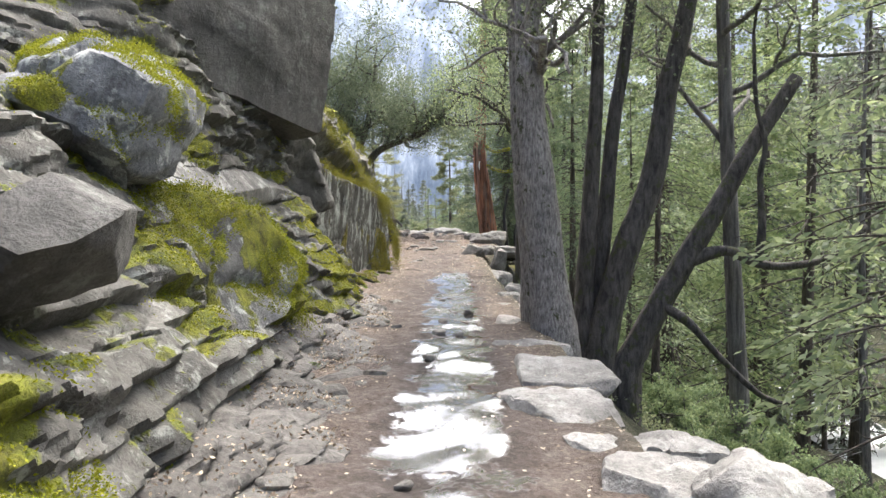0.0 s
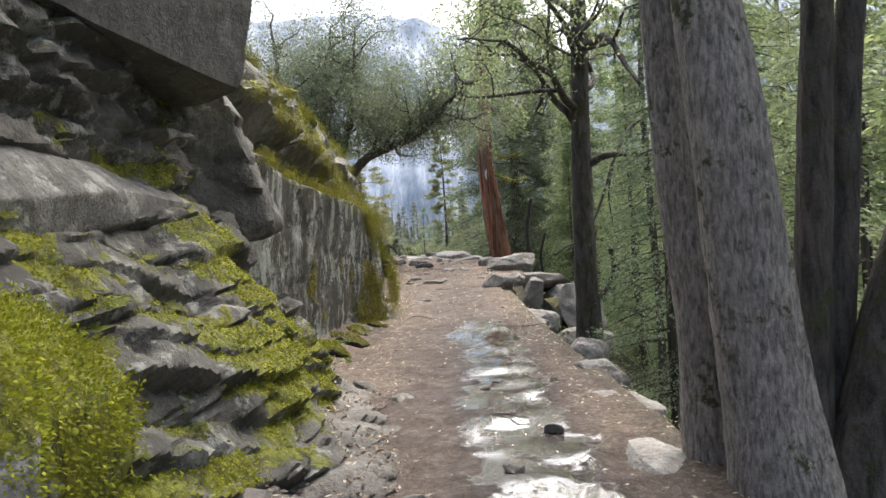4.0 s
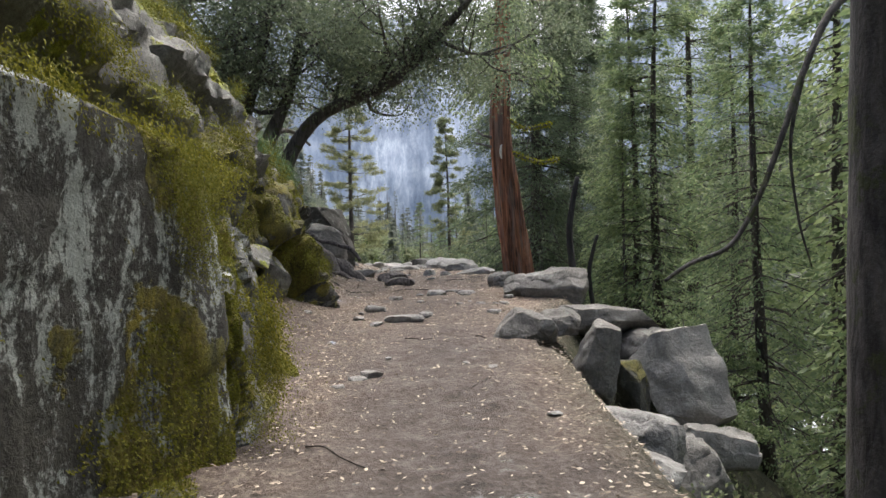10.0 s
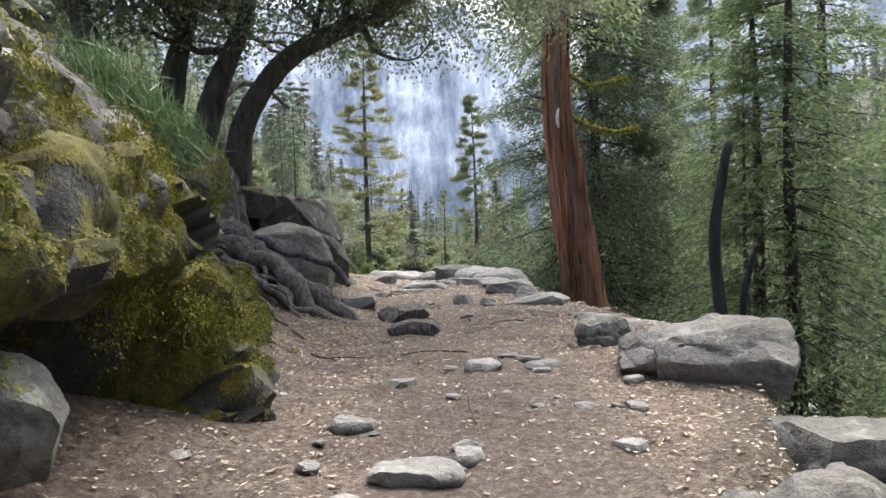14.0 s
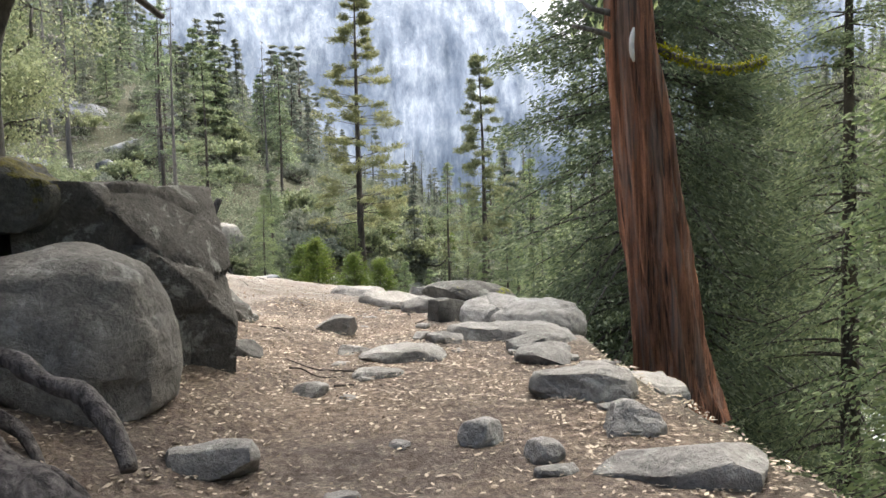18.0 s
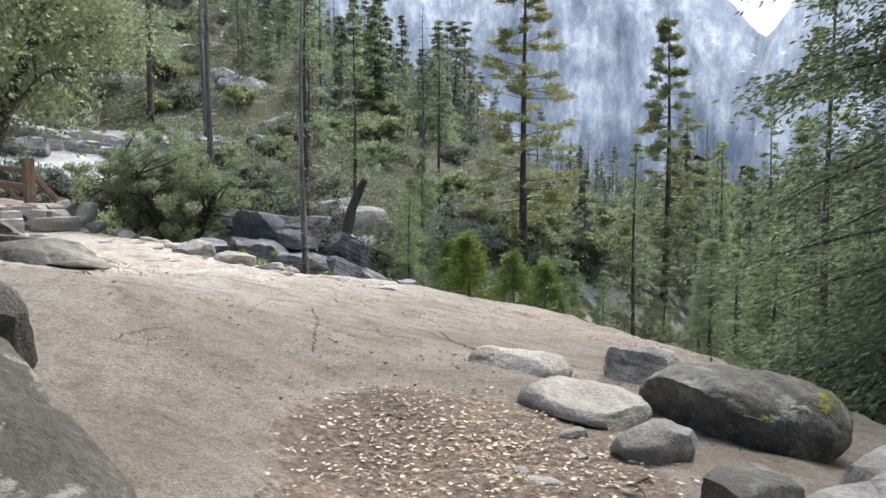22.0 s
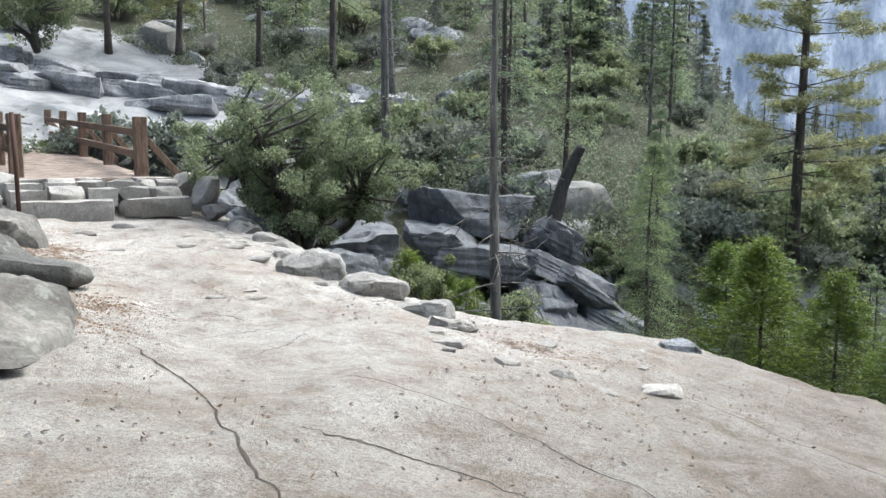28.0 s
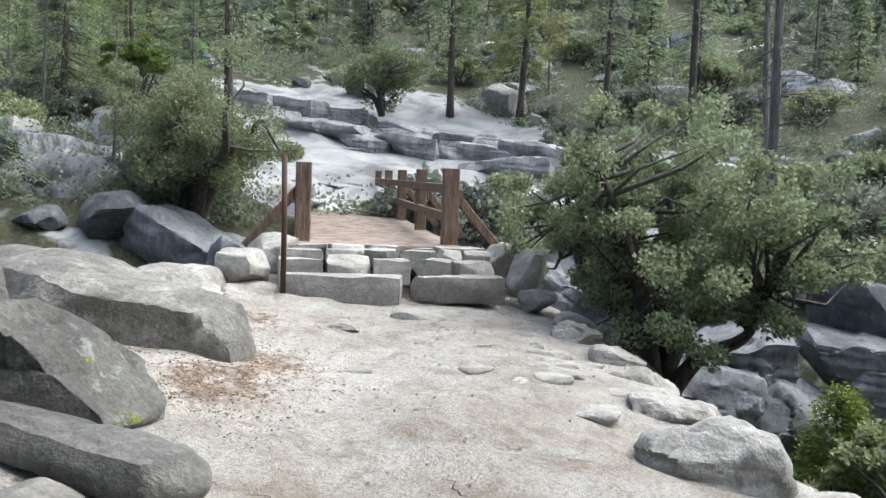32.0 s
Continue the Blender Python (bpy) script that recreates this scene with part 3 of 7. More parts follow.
def land(x, y):
    """The ground's height, and how far outside the walked shelf a place lies."""
    x, y = np.asarray(x, dtype=float), np.asarray(y, dtype=float)
    path = np.interp(y, [-30, 0, 6, 10, 14, 18, 21.4, 24, 27, 31, 36], [-1, -0.2, -0.1, 0, 0.02, 0.12, 0.3, 0.5, 0.62, 0.67, 0.8])
    bank = np.maximum(0, -x - 1.3)
    path = path + np.minimum(bank, 1.5) * 0.35 + np.minimum(np.maximum(bank - 1.5, 0) * 1.45, 9) + np.maximum(bank - 7.7, 0) * 0.4
    slab = 4.49 - 0.15 * x - 0.12 * y - 0.3 * np.clip((-11 - x) / 4, 0, 1) + 0.03 * np.sin(x * 0.7 + 1) * np.cos(y * 0.5)
    z = smooth_min(path, slab, 0.25)
    lower = np.clip((-5.8 - x) / 2.6, 0, 1)
    z = z - np.interp(y + 0.62 * (x + 9), [41.2, 42.8], [0.33, 0.13]) * lower * lower * (3 - 2 * lower) * np.clip((48.5 - y) / 3, 0, 1) * (y > 36)
    z = z - 0.22 * np.exp(-((x + 2.2) / 1.0) ** 2 - ((y - 32.6) / 1.3) ** 2) + 0.24 * np.exp(-((x + 4.7) / 1.1) ** 2 - ((y - 34.2) / 1.3) ** 2)
    z = z - 0.75 * np.exp(-((x - 1.16) / 0.2) ** 4 - ((y - 21.35) / 0.3) ** 4)
    d = side_distance(x, y, EDGE)
    out = np.maximum(d, 0)
    drop = np.where(out < 5, out * 0.85 + np.minimum(out, 0.5) * 0.5, 4.5 + (out - 5) * 0.3)
    s = side_distance(x, y, STREAM)
    bed = np.interp(x, [-40, -22, -12, 0, 10], [-0.5, -1.6, -2.6, -5.5, -7.5])
    near = np.maximum(z - drop, bed - 0.3)
    left = np.maximum(-s, 0)
    far_left = bed + np.interp(left, [0, 1.5, 4, 12, 20, 60, 200, 600], [0, 0.6, 2.6, 4.6, 7.2, 24, 110, 330])
    north = np.clip((y - 62) / 60, 0, 1) * np.clip((x + 45) / 40, 0, 1)
    far_left = far_left - north * np.interp(left, [0, 20, 60, 200], [0, 2.5, 7, 20])
    right = np.maximum(x - 16 - np.maximum(y - 60, 0) * 0.1, 0)
    near = near + np.minimum(right, 30) * 0.35 + np.minimum(np.maximum(right - 30, 0) * 0.6, 45)
    z = np.where(s < 0, np.maximum(far_left, np.where(out > 0, -99, near)), near)
    return z, d, s, np.clip((path - slab) / 0.25 + 0.5, 0, 1) * (y > 29)


def height(x, y):
    return float(land(np.array([x]), np.array([y]))[0][0])  # z alone


def axis(fine_a, fine_b, step, low, high):
    a = list(np.arange(fine_a, fine_b + 1e-6, step))
    k = step
    while a[-1] < high:
        k *= 1.11
        a.append(a[-1] + k)
    k = step
    while a[0] > low:
        k *= 1.11
        a.insert(0, a[0] - k)
    return np.array(a)


def uneven(x, y):
    q = Vector((x, y, 0))
    return noise.noise(q * 0.9) * 0.05 + noise.noise(q * 2.7) * 0.03 + (abs(noise.noise(q * 6)) * 0.045 + max(0.0, noise.noise(q * 3.2)) * 0.06 * min(1.0, max(0.0, (24 - y) / 4)) if y < 34.5 - x * 0.1 else 0.01 + (abs(noise.noise(q * 3.3)) * 0.07 + abs(noise.noise(q * 7)) * 0.025) * min(1.0, max(0.0, (-x - 7.2) / 1.5)))


def surface(x, y):
    return height(x, y) + uneven(x, y)


def build_ground():
    xs, ys = axis(-18, 3, 0.13, -1500, 1500), axis(2, 50, 0.13, -400, 1600)
    gx, gy = np.meshgrid(xs, ys)
    z, d, s, on_slab = land(gx, gy)
    flat = np.stack([gx.ravel(), gy.ravel()], 1)
    near = (np.abs(flat[:, 0]) < 40) & (flat[:, 1] < 90) & (flat[:, 1] > -10)
    rough = np.zeros(len(flat))
    for i in np.nonzero(near)[0]:
        rough[i] = uneven(flat[i, 0], flat[i, 1])
    rough = rough.reshape(gx.shape)
    far = np.clip((np.maximum(d, -s) - 3) / 10, 0, 1)
    z = z + rough * (1 + far * 4)
    ny, nx = gx.shape
    verts = np.stack([gx.ravel(), gy.ravel(), z.ravel()], 1)
    i = np.arange(nx * ny).reshape(ny, nx)
    faces = np.stack([i[:-1, :-1], i[:-1, 1:], i[1:, 1:], i[1:, :-1]], -1).reshape(-1, 4)
    me = bpy.data.meshes.new("ground")
    me.from_pydata(verts.tolist(), [], faces.tolist())
    finish(me, GROUND)
    cover = np.zeros((nx * ny, 4), dtype=np.float32)
    shelf = np.clip(0.5 - d / 0.6, 0, 1).ravel()
    X, Y = gx.ravel(), gy.ravel()
    slab_here = on_slab.ravel() * shelf
    for px, py, wide in ((-11.6, 41.75, 0.6), (-9.4, 40.75, 0.4), (-12.4, 42.5, 0.7), (-14.2, 43.2, 0.6), (-6.3, 42.8, 0.6), (-2.6, 41.8, 0.5), (-0.9, 39.8, 0.5)):
        slab_here = slab_here - 0.55 * np.exp(-((X - px) ** 2 + (Y - py) ** 2) / (wide * wide))
    slab_here = slab_here - 1.2 * np.exp(-(((X + 1.75) / 0.95) ** 2 + ((Y - 33.2) / 1.0) ** 2) ** 2)
    slab_here = np.clip(slab_here, 0, 1)
    cover[:, 3] = np.clip(1 - ((X - 0.05 - 0.02 * (Y - 6)) / 0.55) ** 2, 0, 1) * np.interp(Y, [3, 5, 10, 15.5, 17], [0, 1, 0.85, 0.9, 0])
    cover[:, 3] = np.maximum(cover[:, 3] * 0.88, 1.4 * np.exp(-((X - 0.2) / 0.42) ** 2 - ((Y - 16.1) / 0.95) ** 2))
    behind = np.clip((-X - 2.6) / 0.8, 0, 1) * np.clip((31 - Y) / 2, 0, 1)
    cover[:, 0] = shelf * (1 - behind)
    cover[:, 1] = slab_here
    bank = np.clip(-s.ravel() / 2, 0, 1)
    bridge_slab = bank * np.clip(1 - np.hypot((X + 31) / 12, (Y - 57.5) / 9), 0, 1) * 2.6
    cover[:, 2] = np.clip(bridge_slab, 0, 1) + bank * np.clip(0.6 - np.abs(-s.ravel() - 3) / 9, 0.3 * (Y < 95) * (X < -14), 0.5) * (Y < 95)
    cover[:, 2] = np.maximum(cover[:, 2], behind * 0.5)
    a = me.color_attributes.new("cover", "FLOAT_COLOR", "POINT")
    a.data.foreach_set("color", cover.ravel())
    sand = me.attributes.new("sand", "FLOAT", "POINT")
    sand.data.foreach_set("value", (np.interp(X, [-7.2, -3.6], [1, 0]) + 0 * Y).astype(np.float32))
    leafy = me.attributes.new("leafy", "FLOAT", "POINT")
    edge = np.clip(np.abs(X + 0.05) / 0.9, 0, 1) ** 2 * 0.5
    leafy.data.foreach_set("value", np.clip(np.interp(Y, [17, 22, 27], [0.12, 0.3, 0.95]) + edge, 0, 1).astype(np.float32))
    ob = new("ground", me)
    tagged(ob, "trail earth, granite slab and forest floor falling to a river", "ground", kind="structure")


build_ground()


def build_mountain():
    """The granite wall across the valley, with snow on its ledges, blued and glowing for haze."""
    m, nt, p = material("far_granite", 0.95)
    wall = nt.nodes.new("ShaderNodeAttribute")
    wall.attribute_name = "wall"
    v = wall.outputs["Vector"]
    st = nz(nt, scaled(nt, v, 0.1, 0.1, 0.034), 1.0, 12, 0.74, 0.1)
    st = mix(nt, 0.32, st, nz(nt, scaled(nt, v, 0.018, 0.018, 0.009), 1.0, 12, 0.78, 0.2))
    # The blue in these rock tones stands in for distance haze.
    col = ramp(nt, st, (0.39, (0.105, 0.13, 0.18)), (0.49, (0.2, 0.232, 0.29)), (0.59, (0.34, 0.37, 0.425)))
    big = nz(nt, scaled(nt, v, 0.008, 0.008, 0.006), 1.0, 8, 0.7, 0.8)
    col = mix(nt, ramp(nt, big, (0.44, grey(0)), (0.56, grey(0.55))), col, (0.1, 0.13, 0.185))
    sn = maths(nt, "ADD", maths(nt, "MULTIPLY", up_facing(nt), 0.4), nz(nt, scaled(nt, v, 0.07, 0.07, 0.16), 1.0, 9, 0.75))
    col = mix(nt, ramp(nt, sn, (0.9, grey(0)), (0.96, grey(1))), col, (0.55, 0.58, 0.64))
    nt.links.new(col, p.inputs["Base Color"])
    # Emission adds the bright veil of haze; the rock is no light source.
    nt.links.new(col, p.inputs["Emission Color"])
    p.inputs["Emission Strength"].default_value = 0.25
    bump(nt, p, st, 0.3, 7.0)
    az = np.radians(np.linspace(-75, 75, 300))
    elev = np.interp(np.degrees(az), [-75, -30, -16, -12, -9, -8, -6.5, -4, 0, 6, 12, 20, 40, 75], [16, 17, 16, 14, 10.4, 9.4, 11.5, 13.5, 15.5, 16, 15.5, 17, 18, 18])
    rings = np.linspace(0, 1, 60)
    g = Geo()
    for r in rings:
        for a, e in zip(az, elev):
            R = 820 + 260 * r ** 1.7 + 40 * noise.noise(Vector((math.degrees(a) * 0.3, r * 2, 0))) + 26 * noise.noise(Vector((math.degrees(a) * 1.3, r * 5, 3)))
            if math.degrees(a) < -8:
                R -= 260
            h = math.tan(radians(e)) * R * r ** 0.9 + 9 * noise.noise(Vector((math.degrees(a) * 1.1, r * 6, 9))) * r
            g.v.append((-math.sin(a) * R, 30 + math.cos(a) * R, 2 - 60 * (1 - r) ** 2 + h))
    n = len(az)
    g.f = [(i * n + k, i * n + k + 1, (i + 1) * n + k + 1, (i + 1) * n + k) for i in range(59) for k in range(n - 1)]
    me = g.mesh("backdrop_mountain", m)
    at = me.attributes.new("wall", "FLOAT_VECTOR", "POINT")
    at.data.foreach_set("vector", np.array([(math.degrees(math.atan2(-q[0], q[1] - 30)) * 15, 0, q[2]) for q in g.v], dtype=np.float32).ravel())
    tagged(new("backdrop_mountain", me), "granite mountain wall with snow patches across the valley, blued and glowing for haze", "mountain", kind="structure")


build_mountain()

WAY = [(0, -6), (0, 12), (-0.1, 20), (-0.4, 26), (-1, 30), (-2.5, 33.6), (-3.8, 36.2), (-7.1, 39.9), (-10.5, 42.6)]


def clear_of_way(p, wide=1.3, high=2.9):
    """True for places that don't hang into the walked way; p: n x 3."""
    p = np.atleast_2d(p)
    near = np.abs(side_distance(p[:, 0], p[:, 1], WAY)) < wide
    return ~(near & (p[:, 2] < land(p[:, 0], p[:, 1])[0] + high))


def cliff_sheet(name, mat, sections, label, rough=0.12, layers=0.0, seed=0, dy=0.055, rows=90, block=0.3, moss=0.0, tufts=0, green_from=None, beds=0.0, bed=0.3):
    """A rock face lofted through cross-sections (y, points of x and z from the foot up), broken into blocks."""
    y0, y1 = sections[0][0], sections[-1][0]
    ny = int((y1 - y0) / dy) + 1
    at = [s[0] for s in sections]
    m = len(sections[0][1])
    px = np.array([[q[0] for q in s[1]] for s in sections])
    pz = np.array([[q[1] for q in s[1]] for s in sections])
    verts, green = [], []
    o = Vector((seed * 7.1, seed * 3.3, seed))
    for j in range(ny):
        y = y0 + (y1 - y0) * j / (ny - 1)
        xs = [np.interp(y, at, px[:, k]) for k in range(m)]
        zs = [np.interp(y, at, pz[:, k]) for k in range(m)]
        run = np.concatenate([[0], np.cumsum(np.hypot(np.diff(xs), np.diff(zs)))])
        for i in range(rows):
            s = run[-1] * (i / (rows - 1)) ** 1.15
            x, z = np.interp(s, run, xs), np.interp(s, run, zs)
            q = Vector((x, y, z))
            w = q + Vector((noise.noise(q * 2.1 + o), noise.noise(q * 2.1 - o), noise.noise(q * 2.3))) * 0.12
            d = (noise.noise(q * 0.8 + o) * 0.9 + noise.noise(q * 6 + o) * 0.16 + noise.noise(q * 14 + o) * 0.1) * rough
            d += rock_relief(w, o, block, block * 0.55, 1.25) + rock_relief(w, -o, block * 0.4, block * 0.22, 3.1)
            if layers:
                k = noise.noise(Vector((x * 0.4, y * 0.45, (z + y * 0.13) * 3.4)) + o)
                d += math.copysign(abs(k) ** 0.45, k) * layers
            top = 0.0
            if beds:
                u = (z + 0.1 * y + 0.32 * noise.noise(q * 0.55 + o) + 0.05 * noise.noise(q * 3.0)) / bed
                k = math.floor(u)
                f = u - k
                step = noise.noise(Vector((k * 5.7, y * 0.28 + k * 1.9, seed))) + 0.6 * noise.noise(Vector((k * 3.1, y * 1.1, 4.0)))
                lip = f / 0.14 if f < 0.14 else 1 - 0.75 * (f - 0.14) / 0.86
                d += beds * (lip * (0.75 + 0.9 * noise.noise(Vector((k * 9.1, y * 0.6, 7.0)))) + 1.2 * math.copysign(abs(step) ** 0.6, step))
                top = 0.4 * max(0.0, f - 0.4) + 0.12 * (step - 0.2)
            verts.append((x + d, y + d * 0.15, z + d * 0.4))
            green.append(min(1.0, max(0.0, (top + noise.noise(q * 0.9 + o * 2) + 0.5 * noise.noise(q * 2.7 - o) + moss + (0.0 if green_from is None else 0.6 * min(1.0, max(0.0, (y - green_from) / 1.2)))) * 2.2)) if moss else 0.0)
    me = bpy.data.meshes.new(name)
    i = np.arange(ny * rows).reshape(ny, rows)
    faces = np.stack([i[:-1, :-1], i[1:, :-1], i[1:, 1:], i[:-1, 1:]], -1).reshape(-1, 4)
    me.from_pydata(verts, [], faces.tolist())
    finish(me, mat, True, 42)
    a = me.attributes.new("moss", "FLOAT", "POINT")
    a.data.foreach_set("value", np.array(green, dtype=np.float32))
    ob = tagged(new(name, me), label, "rock", "rocks of the trailside cliff")
    if tufts:
        rng = np.random.default_rng(seed + 50)
        V, gr = np.array(verts), np.array(green)
        fc = faces[rng.integers(0, len(faces), tufts * 6)]
        p = V[fc]
        nrm = np.cross(p[:, 1] - p[:, 0], p[:, 3] - p[:, 0])
        area = np.linalg.norm(nrm, axis=1)
        nrm /= area[:, None] + 1e-9
        keep = (gr[fc].mean(1) * 0.8 + nrm[:, 2] * 0.5 + rng.normal(0, 0.12, len(fc)) > 0.74) & (V[fc][:, 0, 2] < 4.2)
        p, nrm = p[keep][:tufts], nrm[keep][:tufts]
        w = rng.dirichlet((1, 1, 1, 1), len(p))
        c = (p * w[:, :, None]).sum(1) + nrm * 0.008
        quads = leaf_quads(rng, c, nrm * 0.7 + np.array([0.1, 0, -0.5]), 0.021, 0.01, 0.2)
        tagged(part("moss", quad_mesh("moss", quads, MOSS_DARK if mat is not ROCK_LEDGE else MOSS_TUFT), ob, "yellow-green moss"), kind="stuff")
    return ob


def moss_on(ob, count, seed, mat, least=0.25, size=0.03, end=0.0, name="moss", label="yellow-green moss"):
    """A pelt of moss tufts, or a litter of leaves, on the upper sides of a rock."""
    rng = np.random.default_rng(seed)
    me = ob.data
    n = len(me.polygons)
    c, nr, ar = np.zeros(n * 3), np.zeros(n * 3), np.zeros(n)
    me.polygons.foreach_get("center", c), me.polygons.foreach_get("normal", nr), me.polygons.foreach_get("area", ar)
    c, nr = c.reshape(-1, 3), nr.reshape(-1, 3)
    rot = np.array(ob.matrix_basis.to_3x3())
    up = (nr @ rot.T)[:, 2]
    mask = np.array([noise.noise(Vector(q) * 1.6 + Vector((seed, 0, 0))) for q in c]) * 0.9 + up * 0.7 + end * c[:, 1]
    wgt = ar * (mask > least)
    if wgt.sum() == 0:
        return
    if end:
        a = me.attributes.new("moss", "FLOAT", "POINT")
        a.data.foreach_set("value", np.array([min(1.0, max(0.0, 0.25 + 1.6 * end * v.co.y + 0.9 * noise.noise(v.co * 1.6))) for v in me.vertices], dtype=np.float32))
    k = rng.choice(n, count, p=wgt / wgt.sum())
    at = c[k] + rng.normal(0, 1, (count, 3)) * np.sqrt(ar[k])[:, None] * 0.4 + nr[k] * 0.006
    way = nr[k] + np.array([0, 0, -0.2]) if name == "moss" else rng.normal(0, 1, (count, 3)) * np.array([1, 1, 0.25])
    tagged(part(name, quad_mesh(name, leaf_quads(rng, at, way, size, size * 0.45, 0.1), mat), ob, label), kind="stuff")



# ---- the cliff along the trail ----
CLIFF = "rocks of the trailside cliff"
B = boulder
B("near_boulder", ROCK_LEDGE, (-2.05, 2.9, 0.2), (1.5, 2.4, 1.7), (0, 12, 10), 3, "mossy lichen-spotted boulder beside the trail", group=CLIFF, n=30, square=0.3, rough=0.1)
B("angular_stone", ROCK_OVERHANG, (-1.68, 3.6, 1.3), (0.55, 1.05, 0.55), (26, 26, -14), 12, "grey angular stone lodged on mossy boulder", group=CLIFF, n=16, square=0.7, cuts=7, rough=0.04)
B("lichen_boulder", ROCK_LICHEN, (-2.75, 6.3, 2.05), (1.6, 2.4, 1.4), (0, 20, 5), 21, "large pale lichen-covered boulder perched on the cliff", group=CLIFF, n=28, square=0.5, rough=0.07)
B("mossy_boulder", ROCK_GREEN, (-2.42, 7.0, 0.5), (2.2, 3.9, 2.4), (0, 24, 6), 33, "lichen-whitened boulder with yellow-green moss running down it", group=CLIFF, n=34, square=0.35, rough=0.07)
B("overhang_block", ROCK_OVERHANG, (-4.1, 11.1, 4.36), (4.4, 5.0, 3.6), (-12, 0, -31), 41, "huge dark overhanging rock block above the trail", group=CLIFF, n=44, square=0.86, cuts=2, rough=0.03, relief=0.12)
B("ledge_slab", ROCK_CLIFF, (-2.95, 9.6, 1.8), (1.5, 5.4, 0.95), (-4, 33, -6), 44, "pale sloping rock slab under the overhang", group=CLIFF, n=44, square=0.75, cuts=3, rough=0.035, relief=0.3)
B("pillar_rock", ROCK_OVERHANG, (-2.35, 12.5, 2.15), (1.3, 1.5, 1.5), (0, 6, -20), 47, "dark rock foot holding up the overhang", group=CLIFF, n=20, square=0.6, rough=0.06)
for k, (x, y, z, sx, sy, sz, seed) in enumerate(((-2.3, 9.3, 0.72, 1.0, 1.9, 0.4, 51), (-2.1, 11.5, 0.95, 1.0, 1.5, 0.36, 52), (-1.85, 12.0, 0.4, 0.9, 1.2, 0.4, 53), (-1.7, 10.7, 0.12, 0.8, 1.2, 0.36, 55))):
    B("rock_ledge", ROCK_LEDGE, (x, y, z), (sx, sy, sz), (-7, 14, -12 + 3 * (k % 3)), seed, "layered dark ledge rock with moss and lichen", group=CLIFF, n=28, square=0.5, cuts=6, rough=0.06, layers=0.05, relief=0.4)
cliff_sheet("cliff_foot", ROCK_LEDGE, [
    (-3, [(-1.4, -0.5), (-1.8, 0.4), (-2.3, 1.2), (-3.2, 2.4), (-5.5, 4)]), (3, [(-1.15, -0.3), (-1.45, 0.3), (-1.9, 0.9), (-2.6, 2.2), (-5.5, 4)]), (6, [(-1.15, -0.25), (-1.5, 0.2), (-1.95, 0.75), (-2.6, 1.9), (-5.5, 4)]), (7.6, [(-1.3, -0.22), (-1.7, 0.2), (-2.1, 0.7), (-2.7, 1.8), (-4.5, 4)]),
    (8.8, [(-1.2, -0.2), (-1.6, 0.3), (-2.0, 0.8), (-2.6, 1.7), (-3.2, 4.0)]), (11, [(-1.05, -0.1), (-1.45, 0.4), (-1.75, 1.0), (-2.3, 1.8), (-2.9, 4.0)]), (12.3, [(-1.15, -0.1), (-1.5, 0.5), (-1.8, 1.1), (-2.25, 2.0), (-3.0, 4)]),
    (13.4, [(-1.9, -0.2), (-2.2, 0.3), (-2.5, 0.8), (-2.9, 2.0), (-3.4, 4)])], "layered dark cliff foot with bright moss and lichen", 0.17, 0.0, 1, rows=190, block=0.1, moss=-0.06, tufts=70000, beds=0.085, bed=0.21)
cliff_sheet("trail_ledge", ROCK_TRAIL, [
    (2.5, [(-0.75, -0.5), (-0.8, -0.16), (-1.1, -0.04), (-1.4, 0.14), (-2.0, 0.4)]), (6.5, [(-0.5, -0.3), (-0.56, -0.12), (-1.0, -0.05), (-1.35, 0.1), (-2.0, 0.45)]), (9.2, [(-0.36, -0.3), (-0.42, -0.08), (-0.8, -0.01), (-1.2, 0.06), (-1.9, 0.4)]),
    (10.6, [(-0.32, -0.3), (-0.38, -0.05), (-0.75, 0.03), (-1.15, 0.14), (-1.8, 0.45)]), (12.6, [(-0.75, -0.3), (-0.8, -0.05), (-1.0, 0.06), (-1.3, 0.2), (-1.8, 0.5)]), (13.2, [(-1.2, -0.3), (-1.25, -0.1), (-1.4, 0.0), (-1.6, 0.15), (-2.0, 0.4)])],
    "worn grey bedrock sloping from the cliff into the trail", 0.2, 0.0, 9, rows=80, block=0.13, beds=0.03, bed=0.13)
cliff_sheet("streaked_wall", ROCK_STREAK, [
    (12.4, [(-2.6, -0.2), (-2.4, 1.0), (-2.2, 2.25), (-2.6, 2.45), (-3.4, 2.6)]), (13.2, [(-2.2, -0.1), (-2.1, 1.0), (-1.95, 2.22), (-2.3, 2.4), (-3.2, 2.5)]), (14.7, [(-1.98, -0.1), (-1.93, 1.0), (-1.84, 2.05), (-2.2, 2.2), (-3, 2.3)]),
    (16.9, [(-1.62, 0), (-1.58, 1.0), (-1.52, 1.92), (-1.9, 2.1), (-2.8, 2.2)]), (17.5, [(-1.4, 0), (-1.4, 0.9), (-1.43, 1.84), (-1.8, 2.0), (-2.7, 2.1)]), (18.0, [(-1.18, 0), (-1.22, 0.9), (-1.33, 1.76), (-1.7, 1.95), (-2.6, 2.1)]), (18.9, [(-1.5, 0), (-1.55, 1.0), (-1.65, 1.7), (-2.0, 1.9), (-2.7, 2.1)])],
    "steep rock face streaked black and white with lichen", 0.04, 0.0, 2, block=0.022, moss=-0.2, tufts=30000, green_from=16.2)
